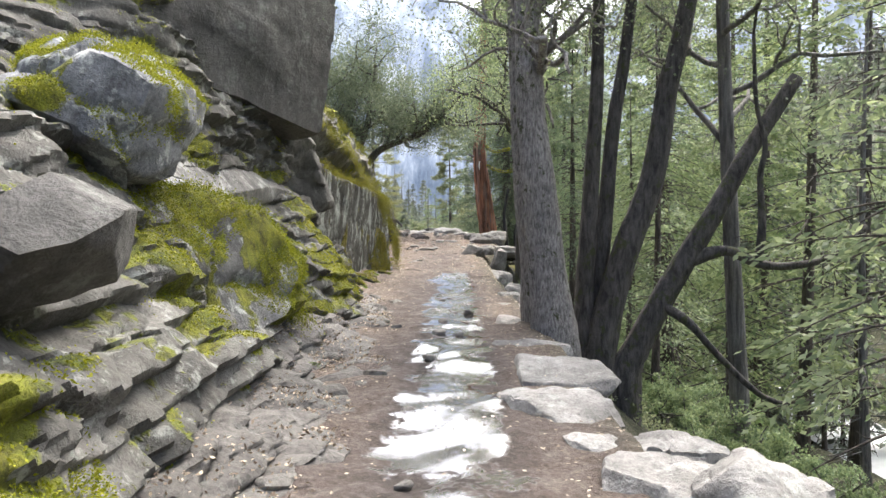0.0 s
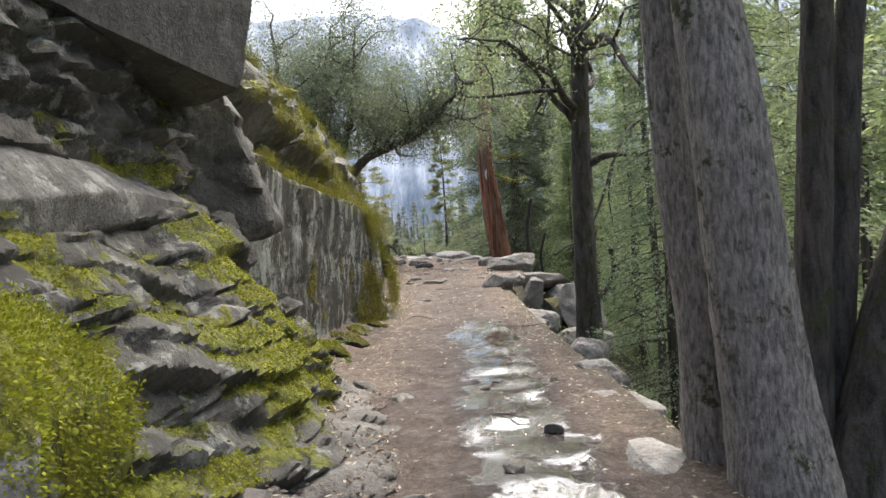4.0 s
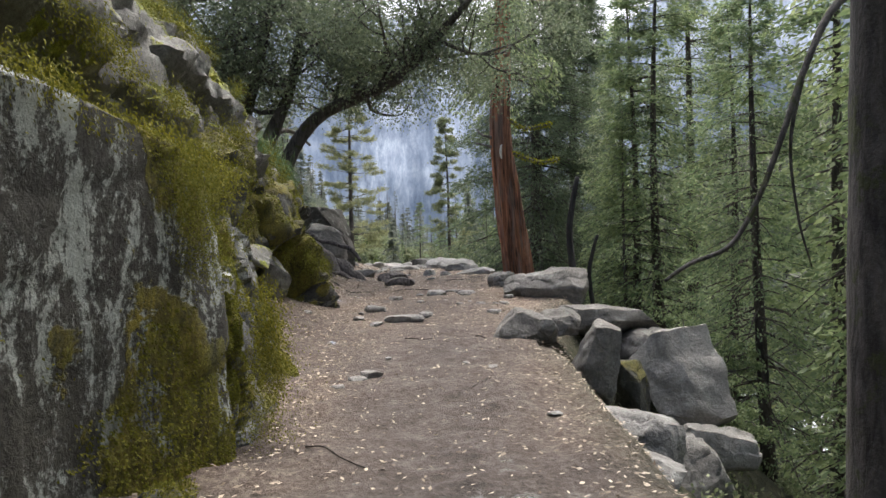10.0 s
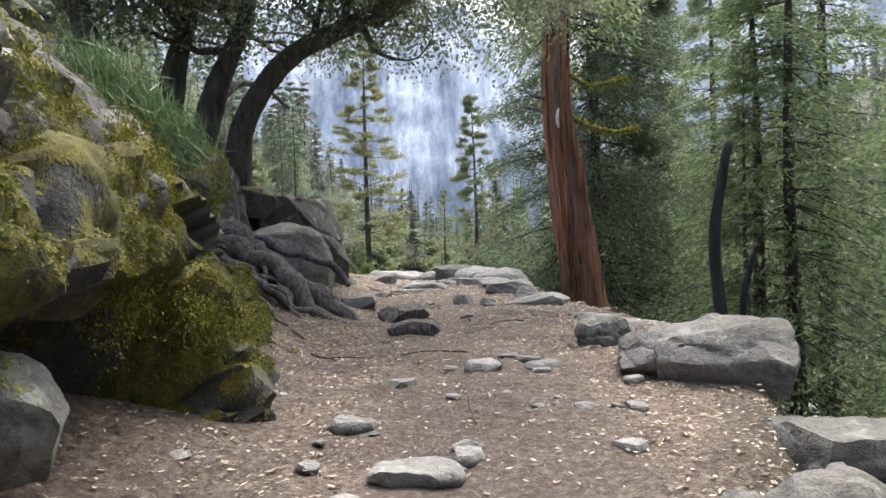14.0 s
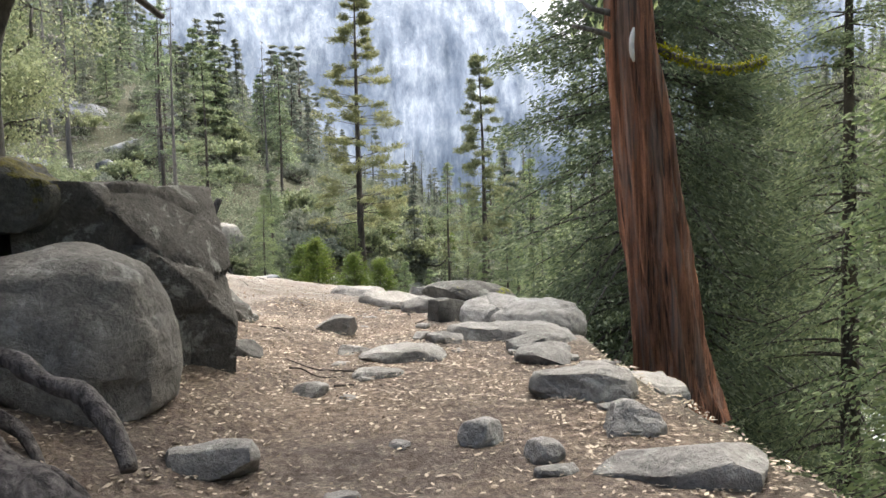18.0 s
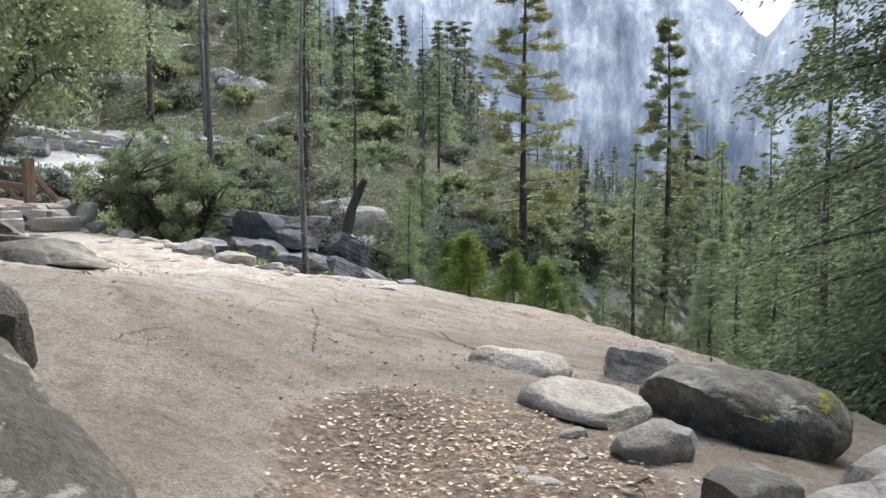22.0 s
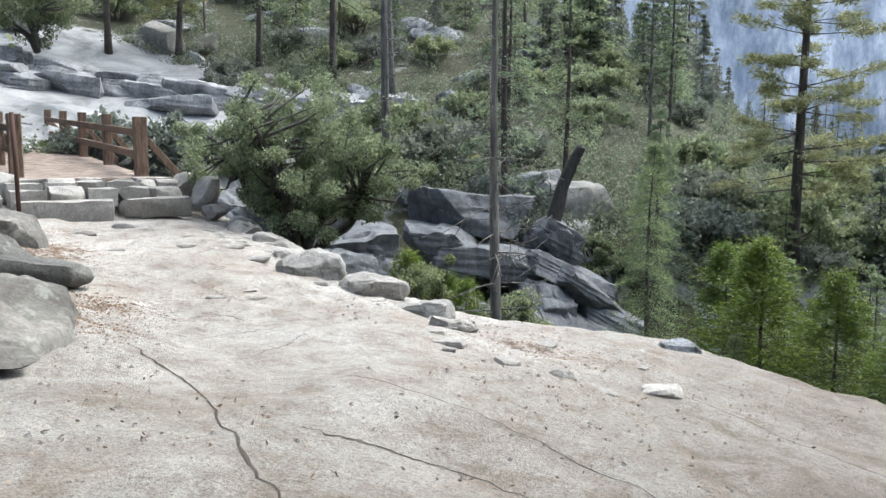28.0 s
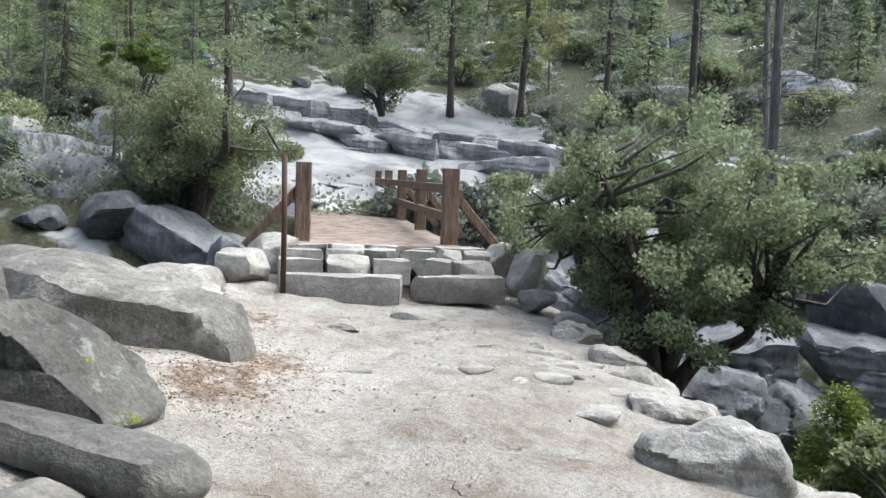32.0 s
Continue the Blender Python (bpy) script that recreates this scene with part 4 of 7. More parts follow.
cliff_sheet("upper_ledge", ROCK_DARK, [
    (12.6, [(-3.0, 2.3), (-2.2, 3.1), (-2.4, 3.4), (-2.8, 4.0), (-5, 5.5)]), (15.7, [(-2.6, 2.05), (-2.02, 2.8), (-2.2, 3.1), (-2.55, 3.7), (-5, 5.2)]), (17.5, [(-2.5, 1.95), (-1.98, 2.62), (-2.1, 2.95), (-2.35, 3.6), (-5, 5.0)]),
    (19, [(-2.2, 1.8), (-1.85, 2.3), (-1.92, 2.7), (-2.2, 3.4), (-5, 4.8)]), (21, [(-2.0, 1.6), (-1.75, 2.2), (-1.8, 2.6), (-2.15, 3.1), (-5, 4.4)]), (23.5, [(-2.2, 1.6), (-2.0, 2.0), (-2.1, 2.3), (-2.5, 2.8), (-5, 4)])],
    "dark rock ledge edged with hanging moss above the trail", 0.14, 0.02, 3, block=0.2, moss=0.05, tufts=20000)
cliff_sheet("mossy_corner", ROCK_CORNER, [
    (17.9, [(-1.4, -0.1), (-1.4, 0.6), (-1.45, 1.2), (-1.55, 1.7), (-2.3, 2.0)]), (18.3, [(-1.12, -0.1), (-1.2, 0.6), (-1.28, 1.2), (-1.4, 1.7), (-2.3, 2.0)]),
    (19.0, [(-1.18, -0.1), (-1.3, 0.5), (-1.36, 1.1), (-1.5, 1.6), (-2.3, 1.9)]), (20.2, [(-1.25, -0.05), (-1.4, 0.45), (-1.5, 0.9), (-1.65, 1.3), (-2.3, 1.6)]), (21.0, [(-1.35, 0), (-1.55, 0.35), (-1.7, 0.7), (-1.9, 1.0), (-2.4, 1.3)])],
    "broken corner of the cliff with lichen faces and olive moss", 0.08, 0.0, 6, block=0.13, moss=0.16, tufts=60000)
cliff_sheet("mossy_bank", ROCK_MOSSY, [
    (19.6, [(-1.5, -0.1), (-1.75, 0.5), (-1.7, 0.8), (-1.65, 1.1), (-1.8, 1.9), (-3.5, 3.2)]), (20.6, [(-1.6, 0), (-1.85, 0.45), (-1.75, 0.8), (-1.6, 1.1), (-1.85, 2.1), (-3.5, 3.6)]), (21.5, [(-1.65, 0.1), (-2.5, 0.45), (-2.5, 1.05), (-1.65, 1.3), (-1.85, 2.1), (-3.5, 3.6)]), (22.7, [(-1.6, 0.15), (-2.8, 0.5), (-2.75, 1.1), (-1.65, 1.38), (-1.9, 2.1), (-3.5, 3.5)]),
    (23.3, [(-1.15, 0.2), (-1.36, 0.8), (-1.5, 1.1), (-1.68, 1.4), (-2.1, 2.1), (-3.6, 3.2)]), (25, [(-1.35, 0.3), (-1.7, 0.9), (-1.95, 1.2), (-2.2, 1.5), (-2.7, 2.1), (-4, 2.9)]), (26.5, [(-1.6, 0.4), (-2.0, 0.9), (-2.25, 1.15), (-2.5, 1.4), (-3.0, 2.0), (-4.5, 2.6)]), (28.4, [(-2.1, 0.5), (-2.6, 0.95), (-2.8, 1.25), (-3, 1.5), (-3.5, 2.2), (-5, 2.8)])],
    "cliff rock draped in thick olive moss", 0.2, 0.0, 4, dy=0.045, rows=120, block=0.2, moss=0.22, tufts=130000)
for x, y, z, sx, sy, sz, rx, ry, rz, seed, mat in ((-1.62, 19.3, 0.5, 0.62, 1.0, 1.1, 0, 8, -14, 71, ROCK_CORNER), (-2.2, 22.7, 1.6, 1.1, 1.5, 1.0, 0, 20, -10, 74, ROCK_MOSSY), (-2.6, 24.6, 2.0, 1.3, 1.6, 0.9, 0, 22, -8, 76, ROCK_MOSSY)):
    B("mossy_rock", mat, (x, y, z), (sx, sy, sz), (rx, ry, rz), seed, "cliff rock hung with olive moss", group=CLIFF, n=24, square=0.5, cuts=7, rough=0.08)
B("wedged_stone", ROCK_DARK, (-1.7, 21.55, 0.98), (0.4, 0.42, 0.52), (10, 12, 30), 81, "grey stone wedged among mossy rocks", group=CLIFF, n=12, square=0.7, cuts=7)
B("wedged_stone", ROCK_DARK, (-1.74, 20.75, 1.2), (0.5, 0.62, 0.22), (6, 10, 12), 82, "flat grey stone on mossy rocks", group=CLIFF, n=12, square=0.7, cuts=7)
B("square_stone", ROCK_MOSSY, (-2.05, 20.0, 1.75), (0.9, 0.7, 0.7), (0, 25, -20), 83, "blocky grey stone in the cliff above moss", group=CLIFF, n=14, square=0.85, cuts=4, rough=0.04)

for ob in list(scene.objects):
    if ob.name.split(".")[0] in ("mossy_boulder", "lichen_boulder", "near_boulder"):
        far = 0.42 if ob.name.startswith("mossy") else 0.0
        moss_on(ob, 110000 if far else 40000, len(ob.name), MOSS_TUFT, 0.1 if far else 0.3, 0.02, far)


for k, ob in enumerate([o for o in scene.objects if o.name.split(".")[0] in ("mossy_rock", "square_stone")]):
    moss_on(ob, 22000, 60 + k, MOSS_DARK, -0.15, 0.02)
moss_on(bpy.data.objects["trail_ledge"], 5200, 8, LEAF_DRY, 0.62, 0.04, name="leaf_litter", label="dry fallen oak leaves")


def fringe(line, count, seed, drop=0.16, mat=None, size=0.024, wide=0.055, slim=0.32):
    """Moss and dry grass hanging over a rock edge."""
    rng = np.random.default_rng(seed)
    l = np.array([tuple(p) for p in curve_pts(*line, n=30)])
    at = l[rng.integers(0, len(l), count)] + rng.normal(0, wide, (count, 3))
    at = at[np.array([noise.noise(Vector(q) * 1.9) + 0.5 * noise.noise(Vector(q) * 6) for q in at]) + rng.normal(0, 0.12, count) > -0.08]
    count = len(at)
    at[:, 2] -= rng.uniform(0, 1, count) ** 2 * drop * (0.4 + 0.6 * np.array([abs(noise.noise(Vector(q) * 3)) * 2 for q in at]))
    ob = new("moss_fringe", quad_mesh("moss_fringe", leaf_quads(rng, at, np.tile(np.array([0.3, 0, -0.8]), (count, 1)), size, size * slim), mat or MOSS_DARK))
    tagged(ob, "yellow-green moss hanging over the rock edge", "moss", kind="stuff")


fringe([(-2.0, 13.0, 2.3), (-1.9, 14.6, 2.12), (-1.62, 16.4, 2.02), (-1.45, 17.6, 1.86), (-1.25, 18.4, 1.7)], 18000, 1)
fringe([(-2.05, 13.5, 3.0), (-2.0, 15.6, 2.85), (-1.92, 17.4, 2.66), (-1.82, 18.8, 2.35), (-1.7, 20.6, 2.25)], 18000, 2)
fringe([(-2.5, 14.5, 3.75), (-2.3, 17.3, 3.5), (-2.1, 19.3, 3.2), (-1.95, 21.5, 2.8)], 15000, 3)
fringe([(-2.45, 7.7, 1.62), (-2.15, 8.15, 1.25), (-1.85, 8.35, 0.75), (-1.55, 8.35, 0.2)], 34000, 8, 0.2, MOSS_TUFT, 0.024, 0.11, 0.4)
fringe([(-1.15, 18.2, 1.35), (-1.12, 18.5, 0.9), (-1.08, 18.7, 0.5)], 10500, 4, 0.3)
fringe([(-1.75, 21.6, 2.3), (-1.85, 22.8, 2.1), (-2.0, 23.8, 1.9), (-2.2, 25.0, 1.7)], 18000, 5, 0.5)
fringe([(-1.72, 21.6, 1.35), (-1.75, 22.7, 1.35), (-1.5, 23.4, 1.05), (-1.6, 24.4, 0.95)], 15000, 6, 0.35)
fringe([(-2.3, 23.4, 2.5), (-2.25, 24.4, 2.25), (-2.35, 25.3, 2.0)], 14000, 7, 0.45, GRASS, 0.24, 0.1, 0.035)

for k, (x, y, z0, z1) in enumerate(((-1.3, 17.6, 1.75, 1.2), (-1.1, 18.1, 1.0, 0.2))):
    fringe([(x, y, z0), (x + 0.05, y + 0.1, (z0 + z1) / 2), (x + 0.02, y + 0.1, z1)], 9000, 20 + k, 0.12, None, 0.015, 0.1, 0.4)

# ---- boulders where the trail opens ----
OPEN = "boulders beside the opening"
B("leaning_rock", ROCK_CORNER, (-3.35, 28.0, 1.85), (1.7, 1.7, 1.3), (0, 38, -10), 91, "dark lichen-flecked rock under the oak", group=OPEN, n=24, square=0.4, cuts=6)
B("round_boulder", GRANITE_RIM, (-2.38, 28.55, 1.1), (1.3, 1.3, 1.2), (0, 0, 20), 92, "rounded grey boulder with moss at its foot", group=OPEN, n=26, square=0.25, cuts=4, rough=0.05, relief=0.3)
B("square_boulder", ROCK_SQUARE, (-2.38, 29.37, 1.32), (1.5, 0.85, 1.62), (0, 2, 32), 93, "big square dark boulder with a flat top", group=OPEN, n=34, square=0.95, cuts=1, rough=0.025)
B("shelf_rock", ROCK_SQUARE, (-3.14, 31.02, 1.1), (2.5, 1.7, 1.05), (0, 6, 2), 94, "grey shelf rock with an undercut tip", group=OPEN, n=30, square=0.35, cuts=4, rough=0.035, nose=0.72, under=0.7)
B("peaked_stone", ROCK_OVERHANG, (-3.15, 31.7, 1.36), (0.42, 0.3, 0.55), (10, 8, 30), 98, "dark pointed stone behind the shelf rock", group=OPEN, n=16, square=0.3, cuts=9)
B("cap_rock", ROCK_MOSSY, (-2.9, 28.9, 1.95), (0.9, 0.9, 0.5), (0, 10, 0), 95, "moss-capped rock behind the round boulder", group=OPEN, n=18)
B("foot_stone", GRANITE, (-2.2, 30.8, 0.75), (0.6, 0.6, 0.4), (0, 10, 40), 96, "brown stone at the foot of the square boulder", group=OPEN, n=12)

# ---- rocks along the trail's outer edge ----
RIM = "rocks along the trail's outer edge"
for x, y, z, sx, sy, sz, rx, ry, rz, seed, sq in (
        (1.2, 4.4, -0.12, 0.7, 0.9, 0.42, 4, 8, -22, 101, 0.6), (1.6, 4.1, -0.05, 0.7, 0.8, 0.5, 0, 14, 30, 102, 0.5), (1.0, 5.2, -0.16, 0.5, 0.5, 0.34, 6, 0, 40, 112, 0.6), (1.5, 5.3, -0.25, 0.8, 0.7, 0.5, 0, 10, 10, 113, 0.6), (0.8, 3.9, -0.2, 0.4, 0.35, 0.25, 0, 0, 60, 114, 0.5), (0.85, 6.0, -0.12, 1.0, 1.0, 0.42, 0, 3, 10, 103, 0.7),
        (1.2, 7.5, -0.1, 1.1, 1.5, 0.42, 0, 4, -5, 104, 0.8), (0.95, 8.6, -0.06, 0.9, 0.6, 0.34, 0, 5, 20, 105, 0.6), (0.95, 10.3, -0.03, 0.6, 0.9, 0.3, 0, 6, 0, 106, 0.6),
        (0.95, 12.0, -0.03, 0.7, 0.9, 0.26, 0, 6, 30, 107, 0.6), (1.15, 13.6, -0.05, 0.6, 0.7, 0.4, 0, 6, 10, 108, 0.5), (1.25, 15.0, -0.1, 0.6, 0.6, 0.5, 0, 8, 50, 109, 0.5),
        (1.15, 18.2, -0.05, 0.4, 0.6, 0.3, 0, 10, 10, 110, 0.5), (1.3, 19.4, -0.15, 0.6, 0.8, 0.5, 0, 10, 25, 111, 0.6)):
    B("rim_rock", GRANITE, (x, y, z - 0.05), (sx * 1.08, sy * 1.08, sz), (rx, ry, rz), seed, "grey granite rock edging the trail", group=RIM, n=20, square=sq * 0.75, cuts=6, rough=0.055)
for x, y, z, sx, sy, sz, rx, ry, rz, seed, sq, mat in (
        (0.8, 21.62, 0.41, 0.78, 0.56, 0.42, 4, 6, -10, 121, 0.5, GRANITE_RIM), (1.18, 22.0, 0.42, 0.6, 0.6, 0.3, 0, -4, 20, 123, 0.7, GRANITE_RIM), (1.47, 21.6, 0.08, 0.46, 0.75, 1.05, 0, 6, 8, 124, 0.75, GRANITE_RIM), (0.86, 20.75, 0.02, 0.45, 0.4, 0.3, 0, 8, 30, 122, 0.5, GRANITE_RIM), (0.95, 20.2, -0.02, 0.4, 0.34, 0.2, 0, 8, -20, 119, 0.6, GRANITE_RIM),
        (2.5, 22.3, -0.22, 1.15, 0.55, 1.35, -24, -8, 10, 125, 0.85, GRANITE_PALE), (2.72, 21.7, -0.85, 0.9, 0.6, 0.5, 0, 14, -12, 118, 0.7, GRANITE_PALE), (1.93, 21.85, -0.25, 0.36, 0.6, 1.1, 0, -10, 0, 126, 0.5, ROCK_MOSSY), (2.0, 20.4, -0.75, 0.7, 0.8, 0.7, 0, -20, 0, 127, 0.7, GRANITE_RIM),
        (1.95, 23.4, 0.26, 1.35, 1.05, 0.5, 0, 5, 12, 128, 0.7, GRANITE_RIM), (2.4, 23.1, -0.15, 0.9, 1.2, 0.9, 0, 10, 20, 129, 0.6, GRANITE_RIM), (1.5, 24.35, 0.7, 1.0, 0.72, 0.54, 4, 4, -18, 131, 0.85, GRANITE_RIM), (1.02, 24.5, 0.62, 0.42, 0.5, 0.42, 0, -8, -10, 117, 0.5, GRANITE_RIM), (0.87, 25.35, 0.66, 0.46, 0.34, 0.34, 0, 0, 10, 132, 0.5, GRANITE_RIM),
        (1.3, 21.95, -0.4, 0.7, 0.5, 0.7, 0, 5, 30, 130, 0.5, ROCK_DARK),
        (0.55, 27.95, 0.68, 0.85, 0.5, 0.2, 0, -9, -14, 134, 0.8, GRANITE), (1.2, 26.9, 0.5, 1.0, 1.3, 0.34, 0, 8, 30, 135, 0.6, GRANITE), (1.15, 28.2, 0.4, 0.7, 0.5, 0.22, 0, 12, -30, 116, 0.7, GRANITE), (0.5, 28.5, 0.7, 0.36, 0.26, 0.28, 0, 0, -20, 136, 0.5, GRANITE),
        (0.36, 29.2, 0.72, 0.64, 0.46, 0.36, 0, 6, -8, 137, 0.45, GRANITE), (0.5, 29.75, 0.68, 0.3, 0.24, 0.16, 0, 0, 0, 138, 0.5, GRANITE), (0.95, 30.9, 0.33, 0.9, 0.9, 0.24, 0, 8, 10, 139, 0.6, GRANITE_PALE)):
    B("rim_rock", mat, (x, y, z - 0.08 * sz), (sx * 1.05, sy * 1.05, sz), (rx, ry, rz), seed, "grey granite rock on the trail's outer rim", group=RIM, n=20, square=sq * 0.8, cuts=6, rough=0.055)
for x, y, z, sx, sy, sz, rx, ry, rz, seed, sq, mat, n in (
        (0.22, 32.35, 0.68, 1.2, 0.95, 0.52, 0, 8, -10, 141, 0.4, GRANITE, 28), (0.1, 31.45, 0.66, 1.15, 0.8, 0.38, 0, 10, -4, 142, 0.35, GRANITE, 22), (-0.53, 32.57, 0.73, 0.5, 0.38, 0.34, 0, 8, 25, 143, 0.8, ROCK_OVERHANG, 16),
        (-0.3, 34.6, 0.6, 1.26, 0.9, 0.56, 0, 5, -8, 144, 0.35, ROCK_DARK, 24), (-0.1, 35.7, 0.35, 0.8, 0.7, 0.4, 0, 0, 0, 145, 0.4, GRANITE, 16), (0.5, 33.4, 0.5, 1.0, 0.8, 0.6, 0, 0, 40, 146, 0.5, GRANITE, 18), (-0.9, 36.4, 0.42, 0.62, 0.5, 0.42, 0, 4, -9, 147, 0.5, GRANITE, 18),
        (-1.8, 35.4, 0.6, 0.78, 0.52, 0.27, 0, 4, -10, 150, 0.45, GRANITE_PALE, 18), (-1.25, 34.3, 0.63, 0.78, 0.55, 0.24, 0, 6, -20, 148, 0.4, GRANITE_PALE, 18), (-0.86, 33.56, 0.65, 0.42, 0.3, 0.28, 0, 0, 10, 149, 0.6, GRANITE, 14),
        (-0.79, 30.4, 0.71, 0.66, 0.4, 0.17, 0, 0, 6, 151, 0.6, GRANITE, 14), (-0.91, 29.86, 0.68, 0.36, 0.24, 0.11, 0, 0, 0, 152, 0.5, GRANITE, 12), (-1.51, 31.72, 0.74, 0.42, 0.3, 0.22, 0, 0, 20, 153, 0.5, GRANITE, 12), (-1.27, 29.44, 0.68, 0.24, 0.16, 0.13, 0, 0, 15, 159, 0.4, GRANITE, 10),
        (-1.16, 30.62, 0.7, 0.28, 0.2, 0.14, 0, 0, 9, 160, 0.4, GRANITE, 10), (-0.5, 31.03, 0.71, 0.3, 0.22, 0.16, 0, 0, 0, 191, 0.5, GRANITE, 10), (0.24, 30.2, 0.72, 0.42, 0.32, 0.24, 0, 0, -20, 192, 0.45, GRANITE, 12), (0.14, 30.7, 0.72, 0.32, 0.24, 0.26, 0, 0, 20, 193, 0.45, GRANITE, 12),
        (-0.24, 28.45, 0.69, 0.22, 0.16, 0.18, 0, 0, 0, 154, 0.4, GRANITE, 12), (0.04, 28.2, 0.67, 0.2, 0.15, 0.14, 0, 0, 0, 155, 0.4, GRANITE, 10), (-1.43, 28.0, 0.73, 0.42, 0.26, 0.22, 0, 0, 12, 156, 0.75, GRANITE, 12), (-1.85, 29.95, 0.85, 0.3, 0.24, 0.18, 0, 0, 30, 194, 0.5, ROCK_OVERHANG, 10),
        (-0.85, 27.1, 0.68, 0.52, 0.42, 0.24, 0, 0, 30, 157, 0.2, ROOT_WOOD, 18), (-0.68, 26.15, 0.65, 0.46, 0.34, 0.22, 0, 0, 0, 158, 0.2, ROOT_WOOD, 18), (-0.09, 24.6, 0.56, 0.28, 0.2, 0.14, 0, 0, 0, 195, 0.4, GRANITE, 10), (0.31, 24.62, 0.55, 0.25, 0.18, 0.12, 0, 0, 40, 196, 0.4, GRANITE, 10),
        (-0.85, 23.37, 0.48, 0.26, 0.18, 0.12, 0, 0, 10, 197, 0.5, GRANITE, 10), (-0.22, 23.02, 0.44, 0.16, 0.12, 0.1, 0, 0, 0, 198, 0.4, GRANITE, 8), (-0.46, 22.66, 0.42, 0.46, 0.32, 0.1, 0, 0, 8, 199, 0.5, GRANITE, 10)):
    B("trail_rock", mat, (x, y, z - 0.14 * sz), (sx * 1.08, sy * 1.15, sz), (rx, ry, rz), seed, "grey granite rock in the leaf-strewn trail", group="rocks where the trail opens", n=max(n, 14), square=sq * 0.7, cuts=5, rough=0.06)
# rocks along the slab towards the bridge
for x, y, z, sx, sy, sz, rz, seed, mat in (
        (-7.12, 42.87, 0.4, 0.5, 0.34, 0.24, 22, 161, GRANITE_PALE), (-5.69, 41.8, 0.36, 0.28, 0.18, 0.16, 21, 162, GRANITE), (-7.82, 43.55, 0.38, 0.66, 0.5, 0.36, 25, 163, GRANITE), (-8.72, 43.95, 0.48, 0.78, 0.56, 0.42, 31, 164, GRANITE_PALE),
        (-9.62, 43.95, 0.66, 0.84, 0.62, 0.56, 38, 165, GRANITE), (-10.5, 44.8, 0.62, 0.7, 0.6, 0.36, 30, 166, GRANITE_PALE), (-11.15, 45.35, 0.64, 0.6, 0.5, 0.3, 40, 167, GRANITE_PALE), (-11.9, 45.95, 0.68, 0.54, 0.44, 0.28, 41, 168, GRANITE_PALE),
        (-12.75, 46.3, 0.75, 0.5, 0.4, 0.34, 43, 169, GRANITE_PALE), (-5.33, 44.75, 0.0, 0.44, 0.32, 0.2, 15, 170, GRANITE_BLUE), (-9.5, 43.1, 0.5, 0.52, 0.34, 0.13, 41, 171, GRANITE_PALE), (-9.0, 43.42, 0.44, 0.3, 0.2, 0.12, 36, 172, GRANITE_PALE),
        (-13.9, 44.12, 0.82, 0.42, 0.28, 0.13, 55, 173, GRANITE_PALE), (-14.39, 45.45, 0.78, 0.64, 0.42, 0.14, 53, 174, GRANITE_PALE), (-13.2, 46.85, 0.78, 0.5, 0.4, 0.4, 42, 175, GRANITE_PALE), (-10.33, 42.63, 0.66, 0.46, 0.32, 0.16, 49, 176, GRANITE_PALE),
        (-10.67, 43.42, 0.64, 0.4, 0.3, 0.22, 46, 177, GRANITE_PALE), (-10.12, 42.92, 0.62, 0.34, 0.24, 0.2, 46, 178, GRANITE_PALE), (-10.97, 41.9, 0.76, 0.26, 0.18, 0.12, 60, 179, GRANITE_PALE)):
    B("slab_rock", mat, (x, y, z - 0.16 * sz), (sx * 1.1, sy * 1.1, sz), (0, 3, rz), seed, "weathered granite rock lying on the pale slab", group="rocks on the granite slab", n=20, square=0.3, cuts=6, rough=0.075)
for x, y, z, sx, sy, sz, rx, ry, rz, seed, mat, sq in (
        (-9.3, 39.4, 0.7, 1.75, 2.3, 0.95, 0, 7, 43, 181, GRANITE_RIM, 0.35), (-9.75, 40.25, 0.86, 0.7, 1.3, 0.3, 0, 6, 50, 180, GRANITE_RIM, 0.4), (-10.55, 40.7, 0.98, 1.6, 0.5, 0.26, 0, 8, 33, 182, ROCK_OVERHANG, 0.5), (-10.75, 40.4, 0.8, 1.5, 0.8, 0.4, 0, 6, 33, 187, GRANITE_RIM, 0.5), (-11.55, 40.75, 1.08, 1.7, 1.1, 0.85, 0, 4, 24, 183, ROCK_DARK, 0.4),
        (-13.6, 41.75, 1.02, 3.0, 1.5, 0.95, 0, 8, 22, 184, GRANITE_RIM, 0.4), (-12.9, 42.2, 0.92, 1.1, 0.5, 0.36, 0, 6, 28, 188, GRANITE_RIM, 0.5), (-12.4, 40.0, 1.4, 2.4, 1.5, 1.0, 0, 5, 10, 186, GRANITE_RIM, 0.4), (-15.2, 42.9, 1.1, 1.5, 0.9, 0.5, 0, 0, 20, 185, GRANITE_PALE, 0.4), (-8.3, 38.85, 0.86, 0.9, 0.4, 0.14, 0, 4, 40, 189, GRANITE_RIM, 0.4)):
    B("bank_boulder", mat, (x, y, z), (sx, sy, sz), (rx, ry, rz), seed, "smooth grey boulder bordering the slab", group="boulders by the slab", n=26, square=sq, cuts=5, rough=0.05)
rngs = np.random.default_rng(21)
